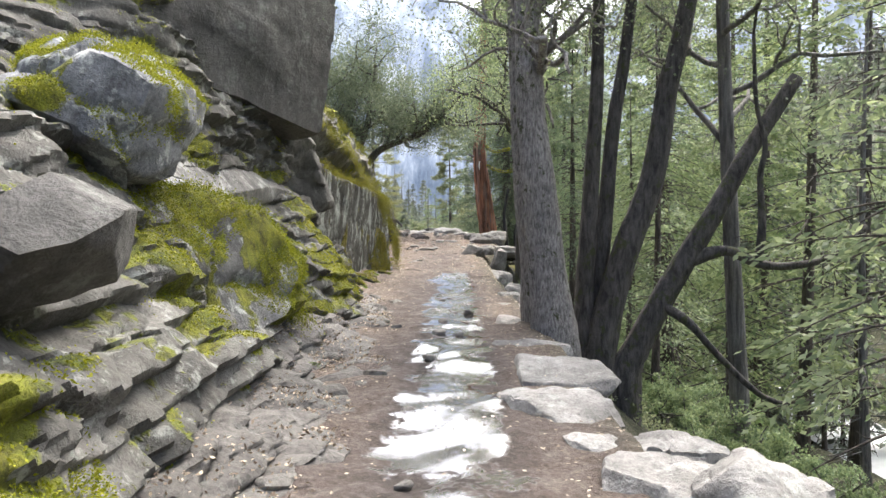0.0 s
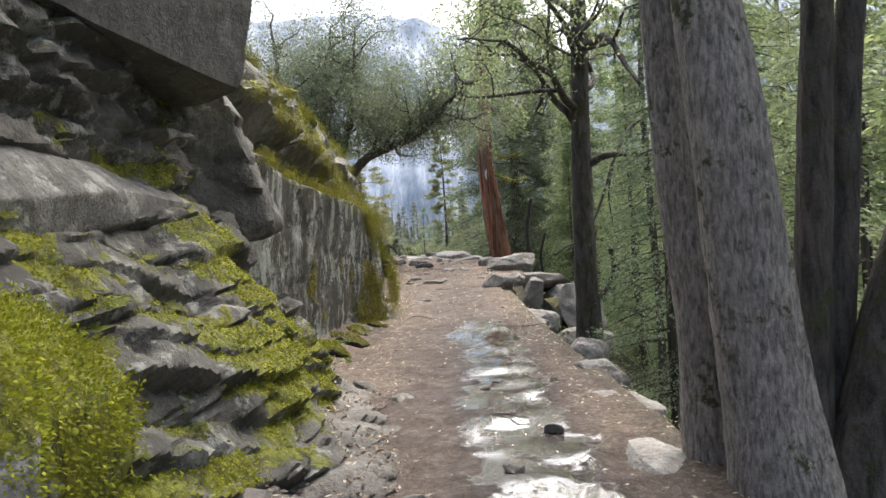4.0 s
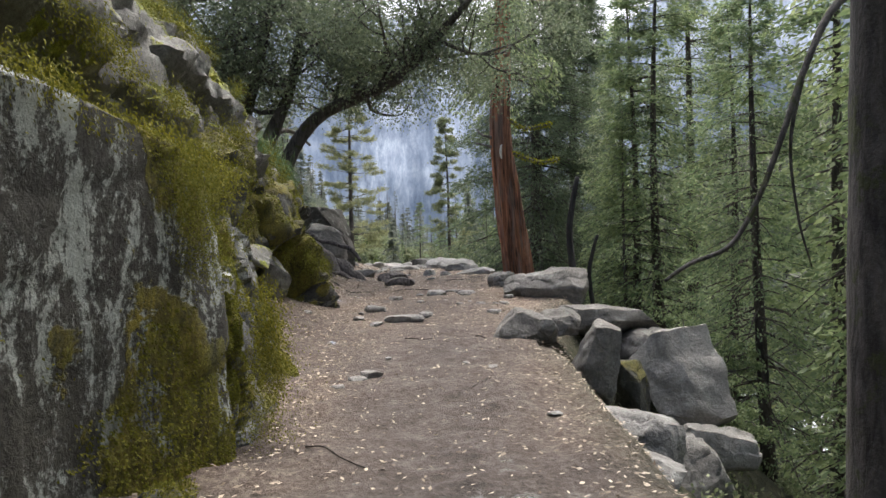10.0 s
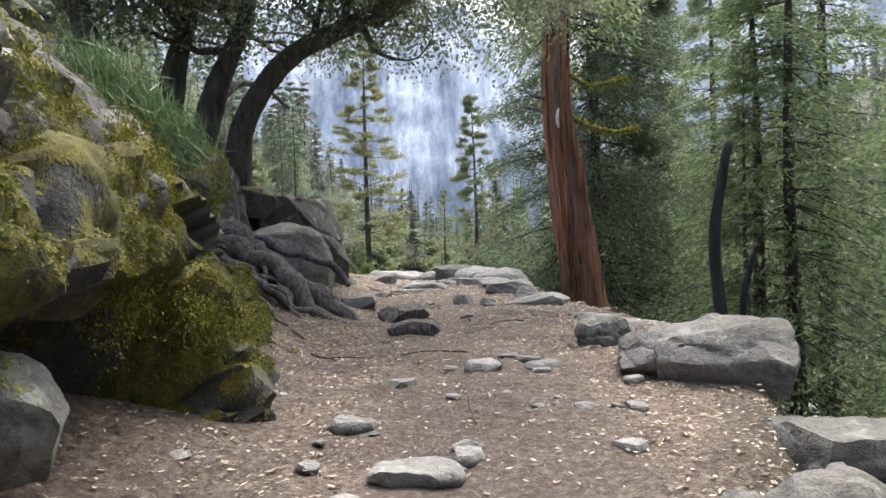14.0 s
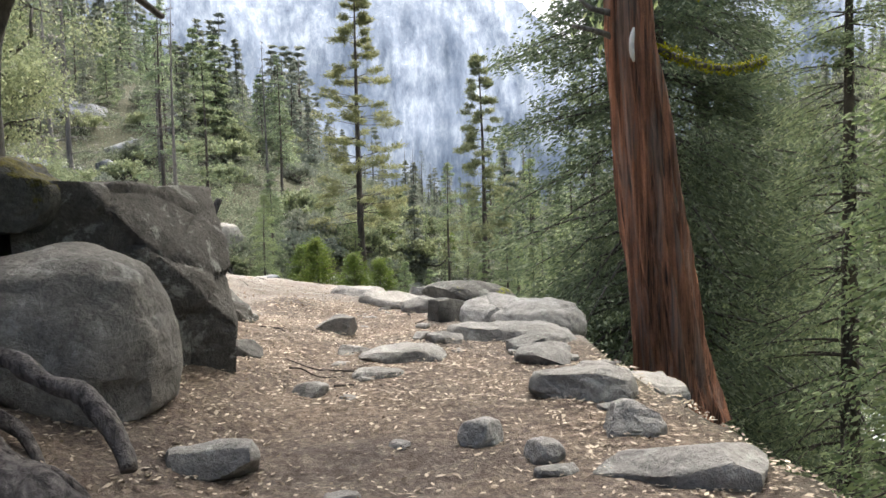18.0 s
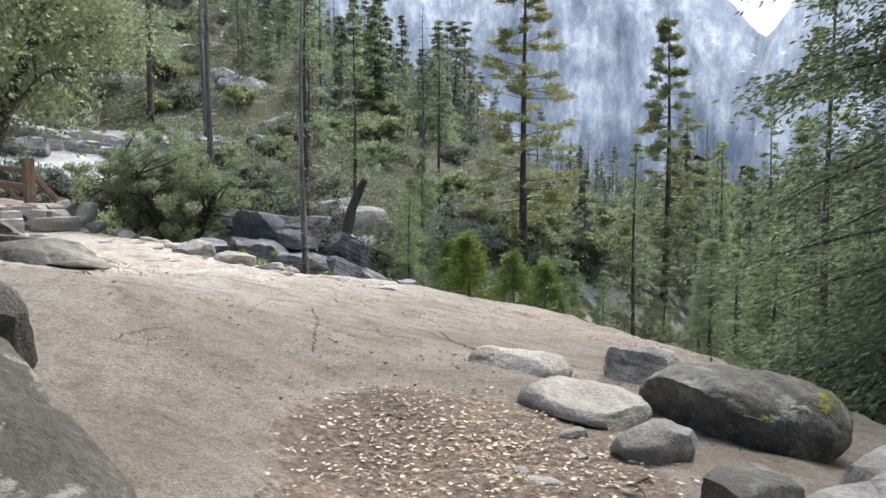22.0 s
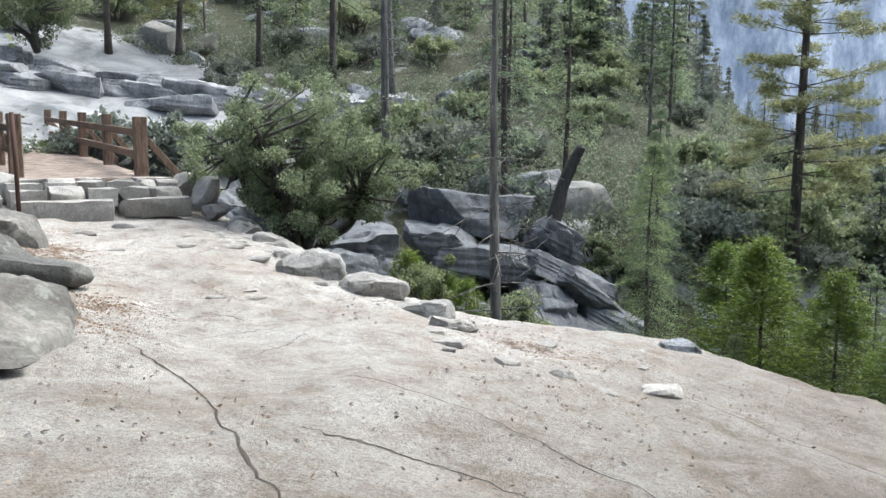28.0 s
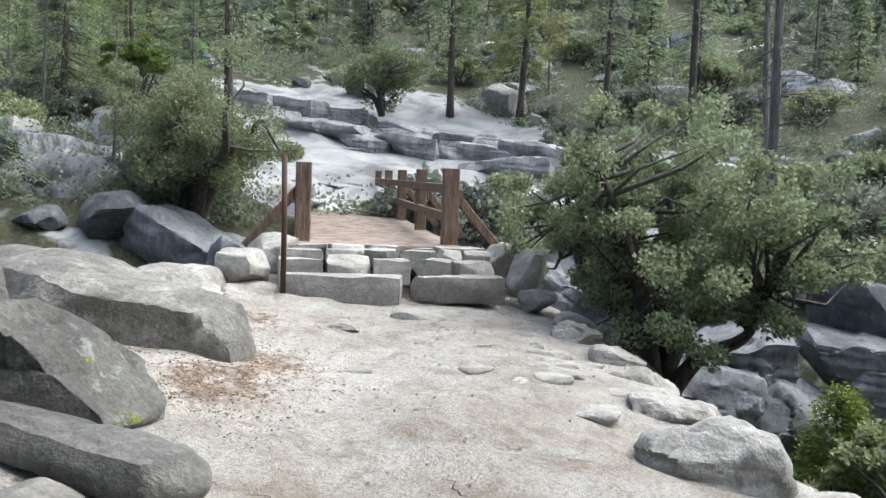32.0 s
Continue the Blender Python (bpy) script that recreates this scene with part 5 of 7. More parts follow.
for k in range(26):
    y = rngs.uniform(4.2, 13)
    x = rngs.uniform(-1.25, -0.55) if k % 3 else rngs.uniform(-0.5, 0.9)
    s = rngs.uniform(0.1, 0.26) * (1 if k % 3 else 0.6)
    B("trail_stone", GRANITE_RIM, (x, y, height(x, y) + 0.02), (s * 1.2, s, s * 0.55), (rngs.normal(0, 8), rngs.normal(0, 8), rngs.uniform(0, 180)), 700 + k, "worn stone bedded in the wet trail", group="stones in the trail", n=8, square=0.45, cuts=5, rough=0.07)
for k in range(75):
    y = rngs.uniform(18.5, 35)
    x = rngs.uniform(-1.6, 1.0)
    s = rngs.uniform(0.05, 0.17)
    B("trail_stone", GRANITE, (x, y, height(x, y) + 0.01), (s * 1.3, s, s * 0.5), (0, 0, rngs.uniform(0, 180)), 760 + k, "small grey stone among dry leaves", group="stones in the trail", n=6, square=0.45, cuts=5, rough=0.07)
for k in range(60):
    x = rngs.uniform(-14, -5)
    y = 43.2 - (x + 7) * 0.34 + rngs.normal(0, 0.9)
    s = rngs.uniform(0.06, 0.3)
    B("trail_stone", GRANITE_PALE, (x, y, height(x, y) + 0.01), (s * 1.4, s, s * 0.4), (0, 0, rngs.uniform(0, 180)), 820 + k, "small pale stone on the sandy slab", group="stones on the slab", n=6, square=0.45, cuts=5, rough=0.07)


def crack(points, wide, seed):
    """A soil-filled joint in the granite slab."""
    rng = np.random.default_rng(seed)
    g = Geo()
    l = curve_pts(*[(x, y, 0) for x, y in points], n=14)
    for i, p in enumerate(l):
        d = (l[min(i + 1, len(l) - 1)] - l[max(i - 1, 0)]).normalized()
        w = wide * 0.75 * (0.35 + 0.65 * abs(noise.noise(Vector((i * 0.35, seed, 0)))) * 2) * min(1, i / 5 + 0.15, (len(l) - 1 - i) / 5 + 0.15)
        j = rng.normal(0, 0.012)
        for k, s in enumerate((-1, 0, 1)):
            x, y = p.x + d.y * (w * s + j), p.y - d.x * (w * s + j)
            g.v.append((x, y, surface(x, y) + (0.006 if k == 1 else 0.004)))
    g.f = [(3 * i + k, 3 * i + k + 1, 3 * i + k + 4, 3 * i + k + 3) for i in range(len(l) - 1) for k in range(2)]
    ob = new("crack", g.mesh("crack", SOIL))
    tagged(ob, "narrow soil-filled crack across the granite slab", "crack", "cracks in the slab", "structure")


for k, (pts, w) in enumerate((([(-8.44, 40.16), (-7.33, 39.67), (-5.95, 38.65), (-5.21, 38.34), (-4.68, 38.1), (-4.17, 37.81), (-3.71, 37.5), (-3.1, 37.16), (-2.83, 36.9), (-2.36, 36.43), (-2.18, 36.25)], 0.02), ([(-6.14, 39.22), (-5.67, 39.4), (-5.01, 39.45), (-4.21, 39.04), (-3.78, 38.75), (-3.3, 38.3), (-2.98, 38.1), (-2.69, 37.86), (-2.37, 37.46), (-1.96, 36.85)], 0.015),
                              ([(-1.96, 36.85), (-1.53, 36.62), (-1.2, 36.58)], 0.02), ([(-4.3, 37.29), (-3.84, 36.38), (-3.58, 35.76), (-3.33, 35.11), (-3.16, 34.69), (-2.97, 34.19)], 0.02), ([(-4.62, 33.95), (-4.74, 34.38), (-5.5, 35.4), (-6.11, 36.4)], 0.02), ([(-3.67, 33.15), (-3.68, 33.28), (-3.69, 33.4), (-3.66, 33.53), (-3.63, 33.69)], 0.014),
                              ([(-3.64, 37.16), (-3.35, 36.6), (-3.19, 36.3), (-3.06, 36.36), (-2.84, 36.42)], 0.014), ([(-3.11, 34.79), (-2.99, 34.78), (-2.88, 34.96)], 0.014), ([(-2.9, 37.28), (-2.57, 36.65), (-2.17, 36.27), (-1.7, 36.32), (-1.4, 36.05)], 0.022), ([(-4.37, 36.14), (-4.6, 36.92), (-4.58, 37.3), (-4.37, 37.39)], 0.01),
                              ([(-9.27, 40.95), (-9.09, 41.05), (-8.96, 41.21), (-8.78, 41.42), (-8.5, 41.59)], 0.012), ([(-8.53, 40.37), (-8.5, 40.68), (-8.37, 41.05), (-8.17, 41.34)], 0.008), ([(-7.75, 41.39), (-7.66, 40.96), (-7.65, 40.67)], 0.01), ([(-10.04, 42.33), (-9.72, 42.28), (-9.26, 42.08), (-8.87, 41.92), (-8.71, 41.79)], 0.008), ([(-10.34, 41.26), (-10.22, 41.39), (-10.03, 41.5)], 0.01),
                              ([(-5.2, 42.7), (-3.8, 41.8), (-2.4, 40.9), (-1.2, 40.0)], 0.012), ([(-6.6, 40.3), (-5.3, 40.2), (-4.2, 39.8), (-3.0, 39.1), (-2.0, 38.2), (-1.0, 37.3)], 0.009), ([(-5.9, 35.0), (-5.2, 35.4), (-4.7, 35.3)], 0.01))):
    crack(pts, w, k + 1)


# ---- trees ----
def grow(geo, rng, p, d, r, length, level, tips, up=0.15, wander=0.25, spread=0.75, kids=(4, 4, 3), droop=0.0):
    """A limb that wanders, tapers and forks; leafy places go into tips."""
    n = 6
    pts, rad = [Vector(p)], [r]
    d = Vector(d).normalized()
    for k in range(n):
        d = (d + Vector(rng.normal(0, wander, 3)) + Vector((0, 0, up - droop * level * 0.2))).normalized()
        pts.append(pts[-1] + d * (length / n))
        rad.append(r * (1 - 0.62 * (k + 1) / n))
    if level and min(q.z for q in pts) < geo.low:
        return
    if level and not clear_of_way(np.array([tuple(q + geo.base) for q in pts])).all():
        return
    tube(geo, pts, rad, 8 if level == 0 else 5, 0.06, rng)
    if level >= len(kids):
        for q in pts[1:]:
            tips.append((q, d))
        return
    for c in range(kids[level]):
        i = rng.integers(2, n + 1) if c else n
        a = Vector(rng.normal(0, 1, 3))
        a = (a - d * a.dot(d)).normalized()
        grow(geo, rng, pts[i], d * (1 - spread) + a * spread, rad[i] * 0.72, length * rng.uniform(0.5, 0.75), level + 1, tips, up, wander, spread, kids, droop)


def crown_quads(rng, tips, per, radius, size):
    at = np.repeat(np.array([tuple(t[0]) for t in tips]), per, axis=0)
    way = np.repeat(np.array([tuple(t[1]) for t in tips]), per, axis=0)
    at = at + rng.normal(0, radius, at.shape)
    return leaf_quads(rng, at, way + rng.normal(0, 1.0, way.shape), size, size * 0.55, 0.3)


def oak(name, label, x, y, z, stems, seed, bark, leaf, per=22, size=0.052, radius=0.26, kids=(4, 4, 3), limb=2.4, crown_from=0.55, low=2.9, group="oaks by the trail", category="tree", droop=0.1, spread=0.75):
    """A broadleaf tree of given stems (each: points relative to the base, and its radius at the foot)."""
    rng = np.random.default_rng(seed)
    t = thing(name, x, y, z, label, category, group)
    tips = []
    g2 = Geo()
    g2.base, g2.low = Vector((x, y, z)), low
    for pts, r in stems:
        g = Geo()
        if pts[0][2] < 0.2:
            pts = [(pts[0][0], pts[0][1], pts[0][2] - 0.9)] + list(pts)
        line = curve_pts(*pts, n=6)
        n = len(line)
        rad = [r * (1.0 - 0.55 * i / (n - 1)) * (1 + 0.22 * max(0, 1 - abs(i - 4) / 6)) for i in range(n)]
        tube(g, line, rad, 16, 0.07, rng)
        part("trunk", g.mesh("trunk", bark), t)
        for i in range(int(n * crown_from), n):
            for _ in range(1):
                a = Vector(rng.normal(0, 1, 3))
                a.z = abs(a.z) * 0.35
                grow(g2, rng, line[i], a.normalized(), rad[i] * 0.5, limb * rng.uniform(0.6, 1.1), 1, tips, 0.05, 0.3, spread, kids, droop)
        grow(g2, rng, line[-1], line[-1] - line[-2], rad[-1], limb, 1, tips, 0.05, 0.3, spread, kids, droop)
    tagged(part("bough", g2.mesh("bough", bark), t), kind="stuff")
    quads = crown_quads(rng, tips, per, radius, size)
    quads = quads[clear_of_way(quads[:, 0] + np.array([x, y, z])) & (quads[:, 0, 2] > low - 0.25)]
    part("crown", quad_mesh("crown", quads, leaf), t)
    return t


def conifer_parts(seed, h, r0, spread, first, whorls, per_whorl, needles, size, leaf, bark, droop=0.25, tuft=False, dead=0.0, coarse=False):
    """Meshes of a conifer: trunk, branches, and crown of needle sprays."""
    rng = np.random.default_rng(seed)
    g, gb = Geo(), Geo()
    bend = rng.normal(0, 0.012 * h, 2)
    line = [Vector((bend[0] * math.sin(3 * k / 12), bend[1] * math.sin(2.2 * k / 12), h * k / 12)) for k in range(13)]
    tube(g, line, [r0 * (1 - 0.93 * k / 12) * (1.25 if k == 0 else 1) for k in range(13)], 10, 0.05, rng)
    at, way = [], []
    for w in range(whorls):
        f = first + (1 - first) * (w + rng.uniform(-0.3, 0.3)) / whorls
        f = min(max(f, 0.02), 0.985)
        zz = f * h
        p0 = Vector((bend[0] * math.sin(3 * f), bend[1] * math.sin(2.2 * f), zz))
        reach = spread * ((1 - f) / (1 - first)) ** 0.75 * (0.7 + 0.3 * min(1, (f - first) * 6 + 0.3)) + 0.12
        for b in range(per_whorl):
            if rng.uniform() < dead * 0.4:
                continue
            a = rng.uniform(0, 2 * math.pi)
            l = reach * rng.uniform(0.55, 1.12)
            rise = rng.uniform(-0.15, 0.3) - droop * (1 - f)
            pts = []
            for k in range(5):
                s = k / 4
                pts.append(p0 + Vector((math.cos(a) * l * s, math.sin(a) * l * s, l * (rise * s - droop * 0.5 * s * s + (0.18 * s * s if tuft else 0)))))
            if coarse:
                tube(gb, [pts[0], pts[2], pts[4]], [0.05, 0.03, 0.01], 3, 0.05, rng)
            else:
                tube(gb, pts, [max(0.006, r0 * 0.17 * (1 - f * 0.7) * (1 - 0.85 * k / 4)) for k in range(5)], 4, 0.05, rng)
            if rng.uniform() < dead:
                for _ in range(4):
                    q = pts[rng.integers(1, 4)]
                    e = q + Vector(rng.normal(0, 0.25 * l, 3))
                    tube(gb, [q, (q + e) / 2 + Vector((0, 0, -0.03)), e], [0.012, 0.008, 0.004], 3, 0.05, rng)
                continue
            s = rng.uniform(0.55, 1.04, needles) if tuft else np.sqrt(rng.uniform(0.04, 1.05, needles))
            base = np.array([tuple(q) for q in pts])
            i = np.clip((s * 4).astype(int), 0, 3)
            fr = (s * 4 - i)[:, None]
            c = base[i] * (1 - fr) + base[i + 1] * fr
            d = np.array([math.cos(a), math.sin(a), rise])
            sidew = np.array([-math.sin(a), math.cos(a), 0])
            lat = rng.normal(0, 1, (needles, 1)) * (0.13 if tuft else 0.3) * l * (1.1 - s[:, None] * 0.65) ** 1
            c = c + sidew * lat + rng.normal(0, 0.08 if not tuft else 0.09, (needles, 3)) * np.array([1, 1, 0.9])
            at.append(c)
            way.append(d + sidew * np.sign(lat) * 0.8 + (rng.normal(0, 0.8, (needles, 3)) if tuft else 0) + np.array([0, 0, 0.3 if tuft else -droop]))
    if at:
        quads = leaf_quads(rng, np.concatenate(at), np.concatenate(way), size, size * (0.16 if tuft else 0.34))
        crown = quad_mesh("crown", quads, leaf)
    else:
        crown = None
    return g.mesh("trunk", bark), gb.mesh("bough", bark), crown


KINDS = {}


def conifer(kind, x, y, scale=1.0, turn=0.0, z=None, lean=0.0):
    name, label, group, shape = CONIFERS[kind]
    if kind not in KINDS:
        t = thing(name, x, y, 0, label, "tree", group)
        for nm, me in zip(("trunk", "bough", "crown"), conifer_parts(**shape)):
            if me:
                tagged(part(nm, me, t), kind="stuff" if nm == "bough" else "")
        KINDS[kind] = t
    else:
        t = copy_thing(KINDS[kind], pose(x, y, 0))
    t.matrix_basis = pose(x, y, (height(x, y) if z is None else z) - 0.15, 0, lean, turn) @ Matrix.Scale(scale, 4)
    return t


CONIFERS = {
    "pine": ("pine_tree", "tall ponderosa pine with tufted yellow-green needles", "pines", dict(seed=5, h=14.5, r0=0.2, spread=3.0, first=0.16, whorls=25, per_whorl=4, needles=250, size=0.24, leaf=LEAF_PINE, bark=BARK_PINE, droop=0.22, tuft=True)),
    "pine2": ("pine_tree", "slender pine with short sparse branches", "pines", dict(seed=6, h=13, r0=0.17, spread=2.2, first=0.2, whorls=25, per_whorl=4, needles=180, size=0.24, leaf=LEAF_PINE, bark=BARK_PINE, droop=0.3, tuft=True)),
    "fir": ("fir_tree", "dense dark green fir with drooping boughs", "firs on the slope", dict(seed=7, h=13, r0=0.2, spread=2.7, first=0.05, whorls=38, per_whorl=5, needles=170, size=0.105, leaf=LEAF_FIR, bark=BARK_PINE, droop=0.35)),
    "bigfir": ("fir_tree", "broad dark fir with dense hanging boughs", "firs on the slope", dict(seed=27, h=12, r0=0.22, spread=3.0, first=0.03, whorls=50, per_whorl=6, needles=560, size=0.08, leaf=LEAF_SHADE, bark=BARK_DARK, droop=0.4)),
    "cedar": ("cedar_tree", "incense cedar with hanging green sprays", "cedars on the slope", dict(seed=8, h=12, r0=0.16, spread=2.4, first=0.1, whorls=32, per_whorl=5, needles=110, size=0.12, leaf=LEAF_CEDAR, bark=BARK_PINE, droop=0.4)),
    "mid": ("cedar_tree", "slim cedar with light green sprays", "cedars on the slope", dict(seed=18, h=12, r0=0.13, spread=2.0, first=0.16, whorls=24, per_whorl=4, needles=70, size=0.17, leaf=LEAF_CEDAR, bark=BARK_PINE, droop=0.3, dead=0.15)),
    "sparse": ("fir_tree", "thin-crowned fir with bare lower branches", "firs on the slope", dict(seed=9, h=14, r0=0.15, spread=1.9, first=0.22, whorls=26, per_whorl=4, needles=60, size=0.18, leaf=LEAF_FIR, bark=BARK_PINE, droop=0.35, dead=0.3)),
    "dead": ("dead_tree", "bare grey conifer with dead brittle branches", "dead trees", dict(seed=10, h=12, r0=0.12, spread=1.6, first=0.12, whorls=24, per_whorl=4, needles=10, size=0.1, leaf=LEAF_HAZED, bark=BARK_GREY, droop=0.2, dead=1.0)),
    "young": ("young_cedar", "bushy bright green young cedar", "young conifers below the slab", dict(seed=11, h=2.6, r0=0.05, spread=1.0, first=0.02, whorls=24, per_whorl=6, needles=80, size=0.08, leaf=LEAF_BRIGHT, bark=BARK_PINE, droop=0.05)),
    "far": ("fir_tree", "haze-paled fir on the far hillside", "forest on the hillside", dict(seed=12, h=13, r0=0.1, spread=2.2, first=0.06, whorls=20, per_whorl=5, needles=34, size=0.42, leaf=LEAF_HAZED, bark=BARK_PINE, droop=0.4, coarse=True)),
    "far2": ("pine_tree", "haze-paled pine on the far hillside", "forest on the hillside", dict(seed=13, h=15, r0=0.1, spread=2.3, first=0.25, whorls=13, per_whorl=4, needles=30, size=0.5, leaf=LEAF_HAZED, bark=BARK_PINE, droop=0.25, coarse=True)),
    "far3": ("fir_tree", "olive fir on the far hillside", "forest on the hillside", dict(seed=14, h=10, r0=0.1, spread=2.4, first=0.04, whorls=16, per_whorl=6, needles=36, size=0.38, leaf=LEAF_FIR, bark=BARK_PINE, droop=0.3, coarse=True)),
}

# trees that mark the way
conifer("pine", -5.45, 62.8, 0.95, 40, z=-1.2)
conifer("pine2", 0.5, 68.5, 1.05, 10, z=-3.5)
conifer("sparse", -0.9, 50.6, 0.42, 0, z=-2.6)
conifer("bigfir", 2.9, 39.0, 1.3, 0, z=-2.4)
conifer("bigfir", 5.0, 42.3, 1.25, 200, z=-3.6)
conifer("cedar", 4.3, 31.5, 0.8, 200, z=-2.2)
conifer("fir", 5.2, 36.2, 0.8, 20, z=-2.8)
conifer("fir", 6.3, 33.5, 1.0, 130, z=-3.6)
conifer("cedar", 5.2, 28.2, 0.7, 90, z=-2.6)
conifer("cedar", 4.4, 24.5, 0.62, 250, z=-2.0)
conifer("fir", 2.55, 15.6, 0.5, 40, z=-1.4)
for kind, x, y, sc in (("cedar", 6.2, 21.5, 1.2), ("cedar", 7.4, 25.5, 1.4), ("mid", 8.6, 19.0, 1.4), ("cedar", 8.2, 30.0, 1.3), ("mid", 11.0, 27.5, 1.7), ("sparse", 12.0, 23.0, 1.5), ("cedar", 12.5, 34.0, 1.8)):
    conifer(kind, x, y, sc, x * 47)
conifer("sparse", -12.6, 57.0, 0.8, 20)
conifer("dead", -8.25, 46.65, 0.8, 0, z=-1.9)
conifer("dead", -13.3, 58.6, 0.8, 0)
conifer("dead", -16.3, 56.6, 1.2, 70, z=1.0)
conifer("cedar", -7.4, 52.5, 0.42, 0, z=-2.6)
conifer("fir", -8.6, 58.2, 0.48, 60, z=-2.8)
for x, y, s in ((-4.9, 48.9, 1.0), (-3.9, 49.6, 0.8), (-3.0, 48.5, 0.75), (-5.6, 50.2, 0.9)):
    conifer("young", x, y, s, x * 50, z=-1.7)
rng = np.random.default_rng(77)
# the wooded slope below the trail
n = 0
while n < 95:
    x, y = rng.uniform(2.6, 26), rng.uniform(-4, 66)
    d = side_distance(np.array([x]), np.array([y]), EDGE)[0]
    if d < 2.4 or (y > 36 and x < 4.2):
        continue
    conifer(["mid", "mid", "sparse", "cedar", "dead", "mid"][rng.integers(0, 6)] if d < 9 else ["mid", "sparse", "far3", "far"][rng.integers(0, 4)], x, y, rng.uniform(0.5, 1.1), rng.uniform(0, 360))
    n += 1
# the hillside across the stream, the valley and its other side
n = 0
DISTANT = []
while n < 1150:
    dist, az = 28 + 200 * rng.uniform(0, 1) ** 1.2, radians(rng.uniform(-34, 88))
    x, y = -3 - math.sin(az) * dist, 33 + math.cos(az) * dist
    s = side_distance(np.array([x]), np.array([y]), STREAM)[0]
    if -3.5 < s < 3 or (-6 < math.degrees(az) < 9 and dist < 130) or math.hypot((x + 32) / 13, (y - 57.5) / 8) < 1 or (s > 0 and side_distance(np.array([x]), np.array([y]), EDGE)[0] < 8):
        continue
    if dist < 46:
        if n % 7 or abs(math.degrees(az) - 4) < 5:
            n += n % 7 != 0
            continue
        kind = ["sparse", "dead", "pine2", "mid"][rng.integers(0, 4)]
    else:
        kind = ["far", "far2", "far3", "far3", "sparse", "dead"][min(5, int(rng.uniform(0, 5.3)))]
    n += 1
    if dist > 82 and kind in KINDS and kind != "dead":
        DISTANT.append((kind, x, y, rng.uniform(0.4, 1.0), rng.uniform(0, 6.28)))
    else:
        conifer(kind, x, y, rng.uniform(0.28, 0.8), rng.uniform(0, 360))


n = 0
while n < 150:
    dist, az = rng.uniform(32, 150), radians(rng.uniform(-16, 10))
    x, y = -3 - math.sin(az) * dist, 33 + math.cos(az) * dist
    d = side_distance(np.array([x]), np.array([y]), EDGE)[0]
    if d < 6 or abs(side_distance(np.array([x]), np.array([y]), STREAM)[0]) < 1.2:
        continue
    room = 1.9 + (0.02 if -4 < math.degrees(az) < 8 else 0.07) * dist - height(x, y)
    kind = ["far3", "far", "mid", "sparse", "far3"][rng.integers(0, 5)]
    s = min(1.0, room / 11.5) * rng.uniform(0.6, 1.0)
    n += 1
    if s < 0.15:
        continue
    if dist > 60 and kind in ("far3", "far"):
        DISTANT.append((kind, x, y, s, rng.uniform(0, 6.28)))
    else:
        conifer(kind, x, y, s, rng.uniform(0, 360))


for k in range(760):
    x, y = 24 + 190 * rng.uniform(0, 1) ** 1.2, rng.uniform(-10, 340)
    DISTANT.append((("far", "far3", "far2", "far3")[k % 4], x, y, rng.uniform(0.6, 1.2), rng.uniform(0, 6.28)))


n = 0
while n < 90:
    x, y = rng.uniform(-6, 12), rng.uniform(39, 72)
    d = side_distance(np.array([x]), np.array([y]), EDGE)[0]
    if d < 2.2 or abs(side_distance(np.array([x]), np.array([y]), STREAM)[0]) < 1:
        continue
    n += 1
    room = 1.5 + 0.5 * max(0.0, x - 0.5) + 0.02 * (y - 38) - height(x, y)
    kind = ("mid", "cedar", "sparse", "mid", "young", "fir")[n % 6]
    conifer(kind, x, y, max(0.25, min(0.95, room / (3.0 if kind == "young" else 12))) * rng.uniform(0.6, 1.0) * (0.8 if kind != "young" else 1.0), rng.uniform(0, 360))


def undergrowth():
    """Low leafy plants on the slope beside the trail."""
    rng = np.random.default_rng(47)
    at = []
    for k in range(2600):
        x, y = rng.uniform(1.2, 9), rng.uniform(-3, 40)
        if k % 3 == 0:
            x, y = rng.uniform(-9, 9), rng.uniform(40, 66)
        d = side_distance(np.array([x]), np.array([y]), EDGE)[0]
        if d < 0.7:
            continue
        r = rng.uniform(0.1, 0.32) * (1 if d < 4 else 1.7)
        e = rng.normal(0, 1, (80, 3))
        e /= np.linalg.norm(e, axis=1)[:, None]
        e[:, 2] = np.abs(e[:, 2]) * 1.2
        at.append(np.array([x, y, height(x, y)]) + e * r * rng.uniform(0.4, 1.1, (80, 1)))
    at = np.concatenate(at)
    tagged(new("undergrowth", quad_mesh("undergrowth", leaf_quads(rng, at, rng.normal(0, 1, at.shape), 0.055, 0.03), LEAF_BUSH)), "low green undergrowth on the slope below the trail", "undergrowth", kind="stuff")


undergrowth()


